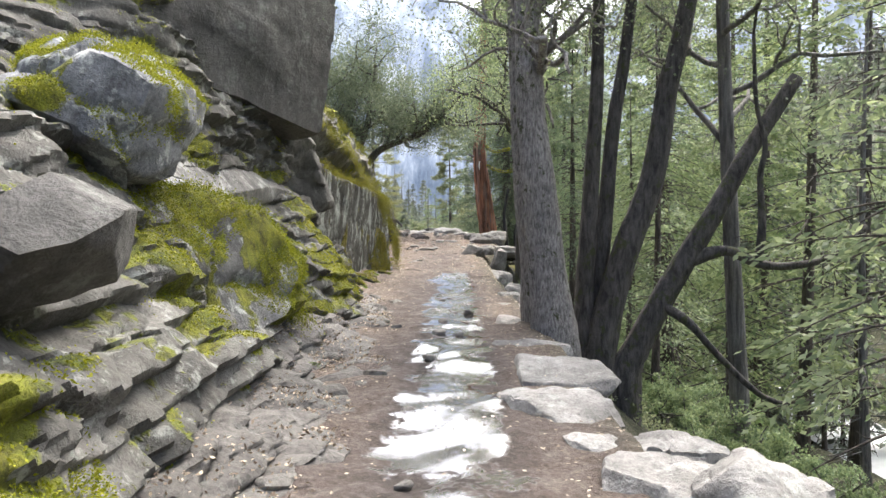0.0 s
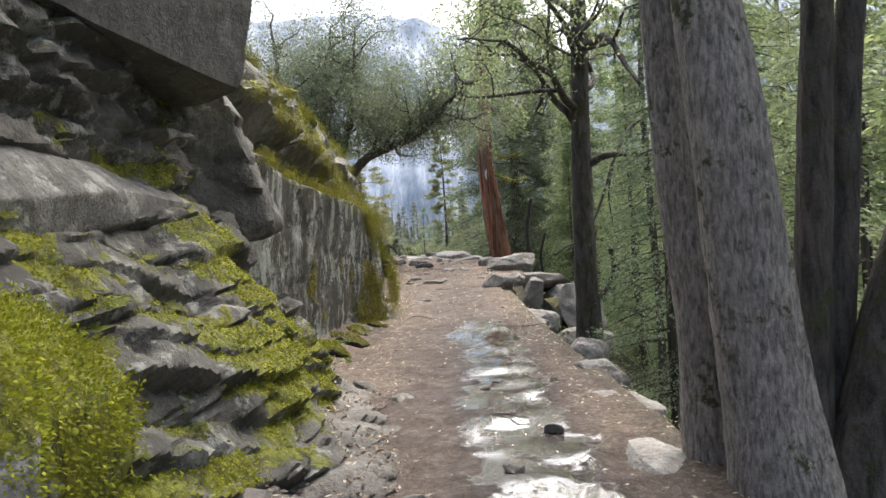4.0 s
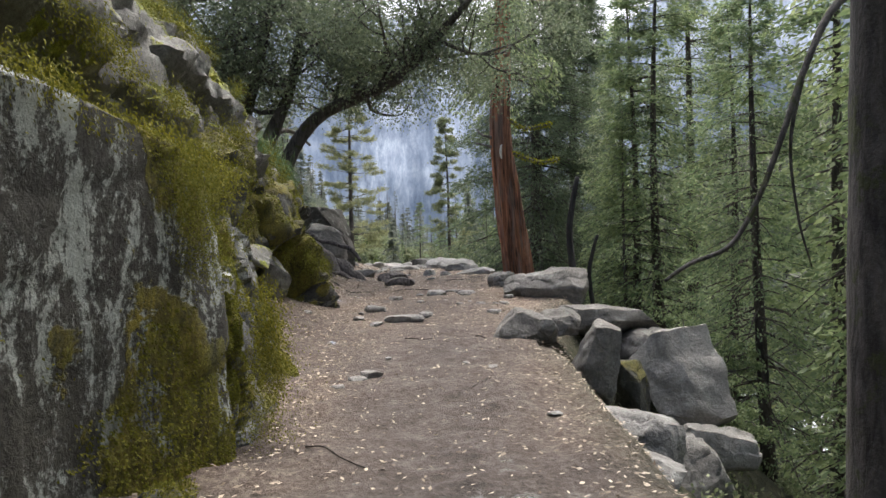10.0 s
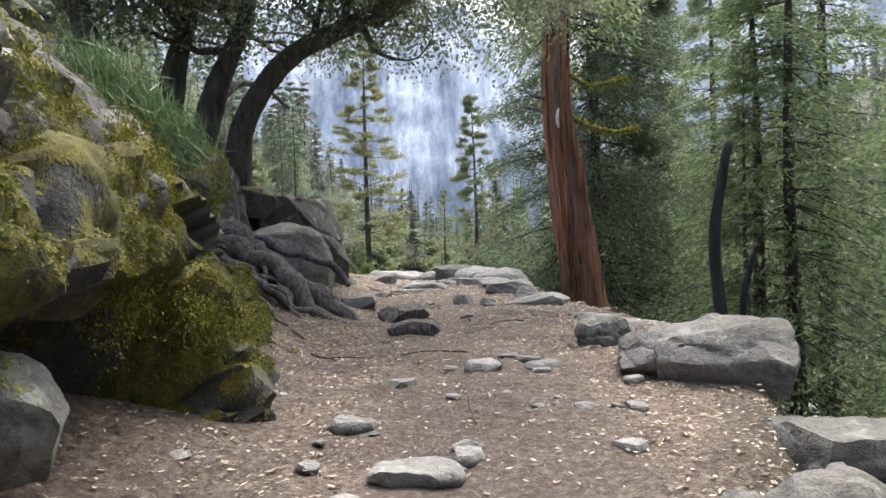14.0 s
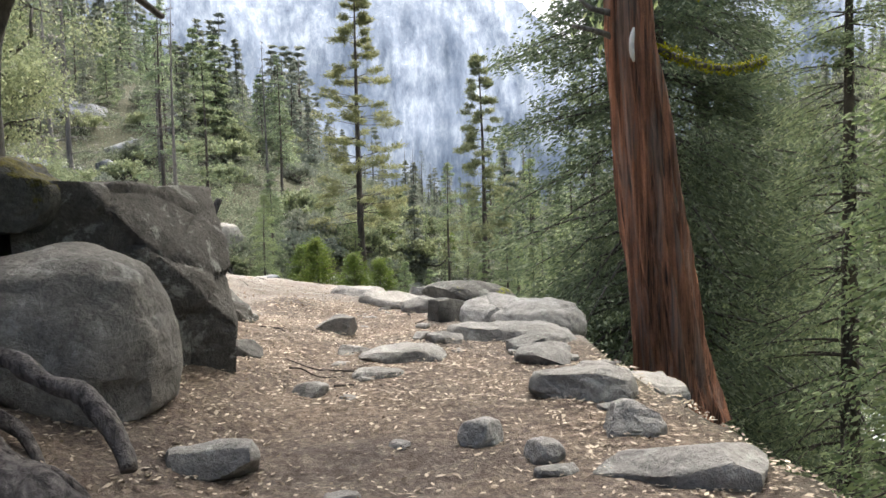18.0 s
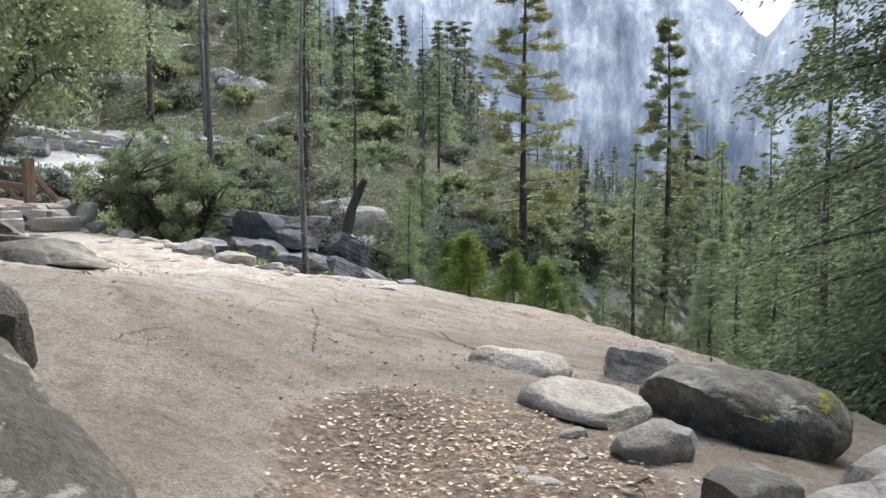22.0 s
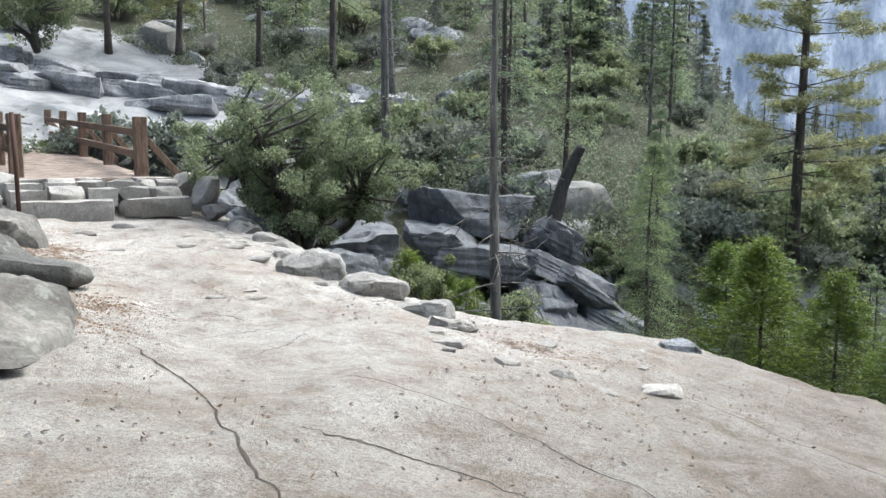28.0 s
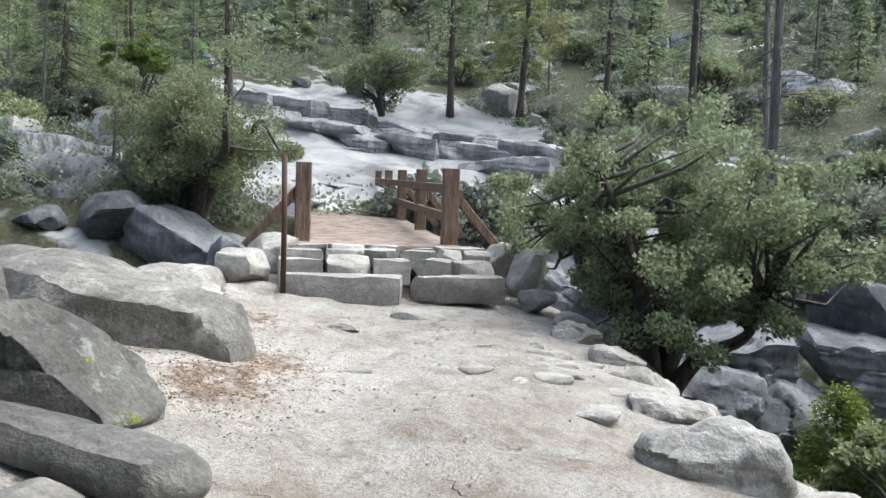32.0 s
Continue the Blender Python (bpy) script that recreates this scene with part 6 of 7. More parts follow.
def hillside_scrub():
    """Scrub on the far slopes, too much to count."""
    rng = np.random.default_rng(41)
    at, close, n = [], [], 0
    while n < 3600:
        dist, az = 27 + 170 * rng.uniform(0, 1) ** 1.3, radians(rng.uniform(-20, 88))
        x, y = -3 - math.sin(az) * dist, 33 + math.cos(az) * dist
        n += 1
        if n % 4 == 0:
            x, y = 20 + 90 * rng.uniform(), rng.uniform(0, 120)
        if abs(side_distance(np.array([x]), np.array([y]), STREAM)[0]) < 2.5 or side_distance(np.array([x]), np.array([y]), EDGE)[0] < 7 or math.hypot((x + 31) / 11, (y - 57.5) / 7) < 1:
            continue
        r = rng.uniform(0.5, 1.7)
        near = math.hypot(x + 5, y - 38) < 55
        m = 420 if near else 110
        d = rng.normal(0, 1, (m, 3))
        d /= np.linalg.norm(d, axis=1)[:, None]
        d[:, 2] = np.abs(d[:, 2])
        k = 1 + 0.5 * np.sin(d[:, 0] * 5 + n) * np.cos(d[:, 1] * 4 - n) + 0.25 * np.sin(d[:, 2] * 9 + d[:, 0] * 7 + n)
        (close if near else at).append(np.array([x, y, height(x, y)]) + d * (k * rng.uniform(0.45, 1.1, m))[:, None] * np.array([r, r, r * 0.8]))
    close, at = np.concatenate(close), np.concatenate(at)
    quads = np.concatenate([leaf_quads(rng, close, rng.normal(0, 1, close.shape), 0.13, 0.075), leaf_quads(rng, at, rng.normal(0, 1, at.shape), 0.27, 0.15)])
    tagged(new("hillside_scrub", quad_mesh("hillside_scrub", quads, LEAF_SCRUB)), "olive scrub covering the rocky slopes", "scrub", kind="stuff")


hillside_scrub()


def distant_forest():
    """The woods beyond a stone's throw: too many to count, joined."""
    crowns, stems, g = [], {}, Geo()
    rng = np.random.default_rng(3)
    for kind, x, y, s, a in DISTANT:
        if kind not in stems:
            crown = [c for c in KINDS[kind].children if c.name.startswith("crown")][0].data
            co = np.zeros(len(crown.vertices) * 3)
            crown.vertices.foreach_get("co", co)
            co = co.reshape(-1, 4, 3)[::9 if kind == "sparse" else 5]
            mid = co.mean(1, keepdims=True)
            stems[kind] = mid + (co - mid) * 2.0
        q = stems[kind]
        z = height(x, y) - 0.2
        turn = np.array([[math.cos(a), -math.sin(a), 0], [math.sin(a), math.cos(a), 0], [0, 0, 1]])
        crowns.append((q @ turn.T) * s + np.array([x, y, z]))
        tube(g, [(x, y, z), (x, y, z + 6 * s), (x, y, z + 12.5 * s)], [0.2 * s, 0.14 * s, 0.03], 5, 0.05, rng)
    # All these crowns take the leaf colour paled and blued for haze.
    t = new("distant_forest", quad_mesh("distant_forest", np.concatenate(crowns), LEAF_HAZED))
    tagged(t, "haze-paled conifer forest covering the far slopes", "forest", kind="stuff")
    tagged(part("trunk", g.mesh("trunk", BARK_PINE), t), kind="stuff")


distant_forest()

# thin trees on the bare granite past the bridge
for kind, x, y, s, turn in (("dead", -31.9, 49.6, 1.25, 20), ("sparse", -31.5, 50.6, 1.15, 80), ("sparse", -34.9, 62.4, 1.1, 140), ("pine2", -33.0, 64.8, 1.0, 0), ("sparse", -29.8, 66.8, 1.0, 200), ("sparse", -26.4, 68.1, 1.2, 300), ("dead", -22.8, 67.7, 1.2, 10),
                            ("cedar", -27.6, 42.6, 0.8, 60), ("cedar", -37.5, 47.0, 0.9, 160), ("mid", -41, 50.5, 1.0, 10), ("cedar", -45, 52.5, 0.9, 100), ("mid", -42, 45.5, 1.0, 210)):
    conifer(kind, x, y, s, turn)
for x, y, s, z in ((-11.2, 48.9, 0.85, -1.9), (-10.2, 48.6, 0.7, -1.8), (-9.4, 47.9, 0.6, -1.5)):
    conifer("young", x, y, s, x * 70, z=z)

# oaks beside the trail
oak("oak_tree", "grey-barked oak with twin trunks at the trail edge", 1.36, 9.75, -0.15,
    [([(0, 0, 0), (-0.09, 0.02, 0.9), (-0.2, 0.0, 2.0), (-0.3, 0.1, 3.4), (-0.3, 0.2, 6.5)], 0.29), ([(-0.17, 0.5, 0), (-0.22, 0.5, 1.0), (-0.34, 0.5, 2.2), (-0.46, 0.55, 5.5)], 0.21)], 201, BARK_OAK, LEAF_OAK, crown_from=0.65)
oak("oak_tree", "dark mossy oak of several leaning stems", 1.9, 10.45, -0.5,
    [([(-0.08, 0, 0), (-0.03, 0, 1.1), (0.05, 0, 2.4), (0.12, 0, 3.65), (0.2, 0.2, 6)], 0.15), ([(0.08, 0.12, 0), (0.21, 0.12, 1.4), (0.35, 0.12, 3.0), (0.51, 0.12, 4.0), (0.75, 0.12, 6)], 0.135),
     ([(0.12, -0.08, 0), (0.44, -0.08, 1.3), (0.84, 0, 2.35), (1.03, 0, 3.5), (1.2, 0, 4.15), (1.6, 0.1, 6)], 0.22)], 202, BARK_DARK, LEAF_OAK, crown_from=0.82, low=4.9)
oak("oak_tree", "moss-blackened oak leaning out over the slope", 2.35, 10.35, -0.75,
    [([(0, 0, 0), (0.22, 0, 0.5), (0.48, 0, 1.0), (0.88, 0, 1.68), (1.2, 0, 2.2), (1.65, 0.1, 2.95), (2.3, 0.2, 3.9)], 0.2), ([(0.8, -0.02, 1.5), (1.1, -0.06, 1.62), (1.35, -0.1, 1.64), (1.7, -0.12, 1.48), (2.15, -0.1, 1.45), (2.7, -0.1, 1.58), (3.1, -0.1, 1.95)], 0.08),
     ([(1.7, -0.12, 1.5), (1.74, -0.12, 2.0), (1.72, -0.1, 2.6), (1.78, -0.1, 3.0), (1.66, -0.1, 3.55), (1.62, -0.1, 4.4)], 0.05), ([(0.48, -0.08, 0.95), (0.8, -0.2, 0.72), (1.05, -0.25, 0.42), (1.5, -0.3, -0.05), (1.8, -0.3, -0.25), (2.15, -0.3, -0.3), (2.7, -0.3, -0.1)], 0.055)], 203, BARK_DARK, LEAF_OAK, crown_from=0.9, low=4.3, per=14)
oak("slender_tree", "slender grey-brown tree standing on the slope", 4.12, 11.1, -2.6,
    [([(0.08, 0, 0), (0.0, 0, 1.8), (-0.12, 0, 3.9), (-0.22, 0, 6), (-0.3, 0.1, 9)], 0.17)], 204, BARK_GREY, LEAF_OAK, crown_from=0.7)
oak("oak_tree", "straight dark trunk at the trail edge with a broken stub", 1.66, 16.6, -0.35,
    [([(0, 0, 0), (0.0, 0, 1.2), (0.02, 0, 2.6), (0.08, 0, 4.2), (0.15, 0, 7)], 0.2), ([(0.08, 0, 0.75), (0.3, 0, 0.85), (0.42, 0, 1.15), (0.36, 0, 1.45)], 0.08), ([(0.05, 0, 2.55), (0.35, -0.1, 2.7), (0.8, -0.2, 2.68), (1.3, -0.2, 2.6)], 0.05)], 205, BARK_DARK, LEAF_CEDAR, crown_from=0.62, per=22)
oak("slender_tree", "slender dark tree with a drooping bare branch", 3.7, 20.4, -2.2,
    [([(0, 0, 0), (0.02, 0, 2), (-0.05, 0, 4), (-0.1, 0, 6), (0, 0.1, 8)], 0.09), ([(-0.06, 0, 5.6), (-0.45, -0.2, 5.3), (-0.75, -0.35, 4.8), (-0.95, -0.4, 4.3), (-1.15, -0.4, 3.8), (-1.4, -0.42, 3.4), (-1.75, -0.45, 3.25), (-1.95, -0.45, 3.12)], 0.032),
     ([(-0.75, -0.35, 4.8), (-0.9, -0.4, 4.2), (-0.85, -0.4, 3.6), (-0.75, -0.4, 3.2)], 0.016)], 208, BARK_DARK, LEAF_CEDAR, crown_from=0.9, low=4.6)
oak("oak_tree", "dark live oak arching over the trail from the cliff top", -3.0, 28.9, 2.3,
    [([(0, 0, 0), (0.15, 0, 0.7), (0.7, 0, 1.4), (1.5, -0.1, 1.75), (2.3, -0.8, 1.95), (3.1, -1.4, 2.6)], 0.17), ([(-0.45, 0, 0.3), (-0.2, 0, 1.1), (0.2, 0, 2.0), (0.5, 0, 3.5)], 0.15), ([(-0.9, 0.1, 0.6), (-0.75, 0.1, 1.4), (-0.5, 0.1, 2.2), (-0.2, 0.1, 3.6)], 0.15),
     ([(-0.3, 0.2, 0.9), (-0.2, 1.0, 1.3), (-0.05, 1.9, 1.35), (0.1, 2.7, 1.2)], 0.06), ([(-1.3, -0.9, 0.6), (-1.4, -0.9, 1.5), (-1.6, -0.9, 2.6), (-1.5, -0.9, 3.8)], 0.16)], 206, BARK_DARK, LEAF_OAK, crown_from=0.45, limb=1.8, per=34, size=0.068, low=1.5)
oak("oak_tree", "small live oak by the bridge path", -9.4, 38.35, 1.25,
    [([(0, 0, 0), (-0.05, 0.1, 0.6), (0.2, 0.1, 1.3), (0.5, 0.2, 2.1), (0.8, 0.4, 3.0)], 0.14), ([(0.02, 0, 0.4), (-0.3, 0.2, 1.1), (-0.5, 0.2, 2.4)], 0.09)], 207, BARK_DARK, LEAF_BUSH, crown_from=0.5, limb=1.5, per=36, size=0.075, low=1.3)


# ---- the red cedar ----
def red_cedar():
    rng = np.random.default_rng(31)
    t = thing("red_cedar", 2.05, 33.6, -0.75, "leaning incense cedar with red furrowed bark and a white tag", "tree")
    g = Geo()
    line = curve_pts((0, 0, 0), (-0.1, 0, 1.0), (-0.28, 0, 2.4), (-0.48, 0, 4.4), (-0.42, 0.05, 6.2), (-0.3, 0.1, 9), (-0.25, 0.1, 13), n=6)
    sides, n = 96, len(line)
    verts = []
    for i, p in enumerate(line):
        r = np.interp(p.z, [0, 0.5, 2.4, 5, 9, 13], [0.5, 0.38, 0.33, 0.24, 0.15, 0.04])
        for k in range(sides):
            a = 2 * math.pi * k / sides + p.z * 0.1
            c, s = math.cos(a), math.sin(a)
            w = 1 + 0.09 * noise.noise(Vector((c * 3, s * 3, p.z * 0.5))) + 0.42 * abs(noise.noise(Vector((c * 6, s * 6, p.z * 0.45)))) - 0.1 + 0.07 * noise.noise(Vector((c * 15, s * 15, p.z * 1.1)))
            verts.append(p + Vector((math.cos(a) * r * w, math.sin(a) * r * w, 0)))
    g.add(verts, [(i * sides + k, i * sides + (k + 1) % sides, (i + 1) * sides + (k + 1) % sides, (i + 1) * sides + k) for i in range(n - 1) for k in range(sides)])
    part("trunk", g.mesh("trunk", BARK_CEDAR), t)
    moss = []
    for pts, r in (([(-0.2, -0.1, 4.15), (0.15, -0.1, 4.0), (0.55, -0.15, 3.9), (0.9, -0.2, 3.95)], 0.035), ([(-0.3, 0, 5.0), (0.1, -0.1, 4.75), (0.5, -0.1, 4.8), (0.75, -0.1, 4.85)], 0.035)):
        g = Geo()
        l = curve_pts(*pts, n=6)
        tube(g, l, [r] * len(l), 7, 0.2, rng)
        b = part("limb", g.mesh("limb", BARK_GREY), t, "crooked limb coated in yellow-green moss")
        at = np.repeat(np.array([tuple(q) for q in l]), 45, axis=0) + rng.normal(0, 0.03, (45 * len(l), 3))
        part("moss", quad_mesh("moss", leaf_quads(rng, at, rng.normal(0, 1, at.shape), 0.05, 0.03, 0.4), MOSS_TUFT), b, "yellow-green moss")
    for pts in ([(-0.7, -0.1, 4.55), (-0.95, -0.2, 4.6), (-1.1, -0.2, 4.75)], [(-0.7, -0.1, 4.3), (-0.9, -0.2, 4.35), (-1.15, -0.25, 4.4)], [(-0.15, 0, 6.2), (0.3, 0, 6.0), (0.75, 0, 6.05), (0.85, 0, 6.4)]):
        g = Geo()
        l = curve_pts(*pts, n=4)
        tube(g, l, [0.035 * (1 - 0.7 * i / len(l)) + 0.006 for i in range(len(l))], 6, 0.1, rng)
        part("dead_branch", g.mesh("dead_branch", BARK_GREY), t, "bare dead branch")
    g = Geo()
    l = [Vector((-0.5 - 0.03 * math.sin(k * 0.5), -0.29, 4.35 - 0.06 * k)) for k in range(7)]
    tube(g, l, [0.01, 0.025, 0.03, 0.03, 0.03, 0.025, 0.01], 8, 0.05, rng)
    part("blaze", g.mesh("blaze", WHITE_TAG), t, "pale bare scar on the bark")
    g = Geo()
    at, way = [], []
    for w in range(70):
        zz = rng.uniform(5.3, 12.6)
        a = rng.uniform(0, 2 * math.pi)
        l = rng.uniform(0.8, 2.4) * (1.15 - zz / 15)
        p0 = Vector((-0.35, 0, zz))
        pts = [p0 + Vector((math.cos(a) * l * s, math.sin(a) * l * s, -0.5 * l * s * s)) for s in (0, 0.33, 0.66, 1)]
        tube(g, pts, [0.03, 0.022, 0.014, 0.006], 4, 0.05, rng)
        s = np.sqrt(rng.uniform(0.05, 1, 150))[:, None]
        at.append(np.array(tuple(p0)) + np.array([math.cos(a) * l, math.sin(a) * l, -0.5 * l * 0.8]) * s + rng.normal(0, 0.16, (150, 3)))
        way.append(np.tile(np.array([math.cos(a), math.sin(a), -0.6]), (150, 1)))
    tagged(part("bough", g.mesh("bough", BARK_PINE), t), kind="stuff")
    part("crown", quad_mesh("crown", leaf_quads(rng, np.concatenate(at), np.concatenate(way), 0.13, 0.045, 0.4), LEAF_CEDAR), t)


red_cedar()


# ---- dead snags below the rim ----
def snag(x, y, z, h, seed, r=0.07, lean=(0, 0)):
    rng = np.random.default_rng(seed)
    t = thing("snag", x, y, z, "thin blackened snag with a broken top", "dead tree", "snags below the rim")
    g = Geo()
    l = curve_pts(*[(dx + lean[0] * f, lean[1] * f, h * f) for dx, f in ((0, 0), (0.03, 0.35), (-0.05, 0.7), (0.03, 0.9), (0.1, 1))], n=5)
    tube(g, l, [r * (1 - 0.5 * i / len(l)) for i in range(len(l))], 8, 0.15, rng)
    part("trunk", g.mesh("trunk", BARK_CHAR), t)


snag(2.05, 26.1, -0.9, 3.12, 1)
snag(-11.16, 55.58, -1.22, 3.36, 4, 0.22, (0.70, 1.15))
snag(2.42, 26.5, -0.9, 2.2, 2, 0.05)


# ---- roots of the oak on the bank ----
def roots():
    rng = np.random.default_rng(15)
    t = thing("oak_roots", -2.2, 27.2, 0.9, "gnarled exposed grey oak roots on the bank", "roots")
    lines = [([(-0.9, 0.3, 0.7), (-0.3, 0.1, 0.55), (0.3, -0.1, 0.1), (0.75, -0.25, -0.25), (1.05, -0.3, -0.36)], 0.13), ([(-0.7, 0.1, 0.62), (0, -0.2, 0.32), (0.5, -0.4, -0.1), (0.85, -0.55, -0.35)], 0.14),
             ([(-0.6, 0.5, 0.7), (0, 0.25, 0.5), (0.45, 0.1, 0.3), (0.72, 0.0, 0.28), (0.8, -0.1, 0.1)], 0.05), ([(-0.8, -0.3, 0.5), (-0.2, -0.6, 0.15), (0.2, -0.85, -0.15), (0.5, -1.0, -0.4)], 0.11), ([(-0.9, -0.5, 0.5), (-0.4, -0.9, 0.1), (0.1, -1.2, -0.3)], 0.09)]
    for k in range(13):
        y = rng.uniform(-1.1, 0.5)
        lines.append(([(-0.9, y, 0.62), (-0.3 + rng.normal(0, 0.1), y + rng.normal(0, 0.15), 0.36 + rng.normal(0, 0.06)), (0.2, y - 0.15 + rng.normal(0, 0.2), 0.04 + rng.normal(0, 0.05)), (0.6 + rng.uniform(-0.2, 0.3), y - 0.3 + rng.normal(0, 0.2), -0.36)], rng.uniform(0.025, 0.065)))
    for pts, r in lines:
        g = Geo()
        l = curve_pts(*pts, n=12)
        o = Vector(rng.uniform(-20, 20, 3))
        l = [p + Vector((noise.noise(p * 4 + o), noise.noise(p * 4 - o), noise.noise(p * 4.3 + o))) * 0.07 for p in l]
        tube(g, l, [r * (1 - 0.5 * i / len(l)) * (1 + 0.45 * noise.noise(p * 6 + o)) for i, p in enumerate(l)], 14, 0.14, rng)
        part("root", g.mesh("root", ROOT_WOOD), t)


roots()


# ---- bushes ----
def bush(name, label, x, y, z, rx, ry, rz, seed, leaf=LEAF_BUSH, count=9000, size=0.07, group="bushes by the bridge", stems=7, lumps=44, lift=0.0, thick=0.07):
    """Crooked stems, a twig to every clump of leaves, and an uneven crown with gaps."""
    rng = np.random.default_rng(seed)
    t = thing(name, x, y, z, label, "bush", group)
    g = Geo()
    clumps = []
    for k in range(lumps):
        d = rng.normal(0, 1, 3)
        d /= np.linalg.norm(d)
        far = rng.uniform(0.35, 0.95) * (1 + 0.7 * noise.noise(Vector(d) * 2.1 + Vector((seed, 0, 0))))
        d[2] = abs(d[2]) * 1.1 - 0.4 if lumps < 70 else d[2] * 0.85 + 0.12
        clumps.append((d * np.array([rx, ry, rz]) * far + np.array([0, 0, rz * 0.9 + lift]), rng.uniform(0.5, 1.2) * (1.35 if lumps < 70 else 1.65) / math.sqrt(lumps) * rx))
    heads = []
    for k in range(stems):
        c = clumps[k][0]
        l = curve_pts((rng.normal(0, 0.06), rng.normal(0, 0.06), -0.25), tuple(c * np.array([0.25, 0.25, 0.4]) + rng.normal(0, 0.08, 3)), tuple(c * 0.7 + rng.normal(0, 0.12, 3)), tuple(c), n=5)
        tube(g, l, [thick * rx / 1.5 * (1 - 0.85 * i / len(l)) for i in range(len(l))], 7, 0.1, rng)
        heads += l[4:]
    for c, r in clumps[stems:]:
        e = Vector(c)
        q = min(heads, key=lambda h: (h - e).length)
        tube(g, [q, (q + e) / 2 + Vector(rng.normal(0, 0.06 * rx, 3)), e], [0.022 * rx / 1.5, 0.014 * rx / 1.5, 0.005], 4, 0.05, rng)
    tagged(part("stem", g.mesh("stem", BARK_DARK), t), kind="stuff")
    at = []
    for c, r in clumps:
        d = rng.normal(0, 1, (count // lumps, 3))
        d /= np.linalg.norm(d, axis=1)[:, None]
        at.append(c + d * r * rng.uniform(0.1, 1.2, (len(d), 1)) ** 0.6 * np.array([1, 1, 0.75]))
    at = np.concatenate(at)
    part("crown", quad_mesh("crown", leaf_quads(rng, at, rng.normal(0, 1, at.shape), size, size * 0.62, 0.1), leaf), t)
    return t


bush("oak_bush", "dense olive-green live oak bush below the path edge", -12.95, 48.0, -0.35, 2.35, 1.7, 1.85, 301, count=76000, size=0.06, lumps=240, lift=0.4, stems=9, thick=0.085)
bush("oak_bush", "rounded green live oak bush across the stream", -26.0, 47.3, 1.8, 3.0, 1.9, 1.9, 302, LEAF_OAK, count=60000, size=0.08, lumps=110, thick=0.12)
bush("oak_bush", "dark green bush above the granite ledge", -34.5, 58.4, 6.2, 2.5, 2.0, 1.7, 303, LEAF_OAK, count=18000, size=0.11, lumps=80)
bush("oak_bush", "bright green small tree behind the stream rocks", -35.5, 48.9, 4.7, 1.4, 1.3, 1.4, 304, LEAF_BRIGHT, count=9000, size=0.11, lumps=60, lift=0.9)
bush("oak_bush", "low green bush under the path edge", -8.9, 48.8, -1.9, 1.0, 0.9, 0.9, 305, count=8000)
bush("oak_bush", "low green bush under the path edge", -10.2, 48.0, -1.6, 0.8, 0.8, 1.2, 306, count=8000)
slope_shrub = bush("shrub", "light green twiggy shrub on the slope below the trail", 3.9, 10.8, height(3.9, 10.8) - 0.1, 1.0, 1.0, 0.85, 311, LEAF_CEDAR, count=9000, size=0.05, lumps=60, group="shrubs below the trail", thick=0.05)
for k, (x, y, sc, lift) in enumerate(((3.3, 8.6, 0.8, 0), (4.8, 9.4, 1.1, 0), (3.6, 13.0, 0.9, 0), (5.4, 12.2, 1.3, 0), (4.6, 15.2, 1.1, 0), (3.2, 16.8, 0.8, 0), (4.2, 18.6, 1.0, 0), (3.0, 22.6, 0.75, 0), (3.4, 24.4, 0.9, 0.2), (3.9, 26.4, 0.9, 0.1), (6.0, 16.0, 1.4, 0))):
    shrub = copy_thing(slope_shrub, pose(x, y, height(x, y) - 0.1 + lift, 0, 0, k * 67) @ Matrix.Scale(sc, 4))
rngb = np.random.default_rng(5)
for k in range(300):
    a, dist = radians(rngb.uniform(0, 88)), 24 + 80 * rngb.uniform(0, 1) ** 1.3
    x, y = -3 - math.sin(a) * dist, 33 + math.cos(a) * dist
    if side_distance(np.array([x]), np.array([y]), STREAM)[0] > -2.5 or math.hypot((x + 33) / 10, (y - 57) / 6) < 1:
        continue
    if x > -34 and y < 50.5:
        continue
    if k < 4:
        first = bush("shrub", "grey-green shrub on the rocky hillside", x, y, height(x, y), 1.7, 1.7, 1.1, 400 + k, [LEAF_BUSH, LEAF_OAK, LEAF_HAZED, LEAF_BUSH][k], count=4200, size=0.14, lumps=60, group="shrubs on the hillside")
        SHRUBS = [first] if k == 0 else SHRUBS + [first]
    else:
        c = copy_thing(SHRUBS[k % len(SHRUBS)], pose(x, y, height(x, y) - 0.1, 0, 0, k * 77) @ Matrix.Scale(rngb.uniform(0.5, 1.3), 4))
        c.scale = (rngb.uniform(0.5, 1.3),) * 3


# ---- the bridge ----
def box(g, m, sx, sy, sz, bevel=0.012):
    """A box with chamfered long edges."""
    x, y, z, b = sx / 2, sy / 2, sz / 2, bevel
    ring = [(-x + b, -y), (x - b, -y), (x, -y + b), (x, y - b), (x - b, y), (-x + b, y), (-x, y - b), (-x, -y + b)]
    v = [m @ Vector((p, q, -z)) for p, q in ring] + [m @ Vector((p, q, z)) for p, q in ring]
    g.add(v, [tuple(range(8))[::-1], tuple(range(8, 16))] + [(k, (k + 1) % 8, 8 + (k + 1) % 8, 8 + k) for k in range(8)])


def beam(g, a, b, w, h):
    a, b = Vector(a), Vector(b)
    d = b - a
    box(g, Matrix.Translation((a + b) / 2) @ d.to_track_quat("Z", "Y").to_matrix().to_4x4(), w, h, d.length)


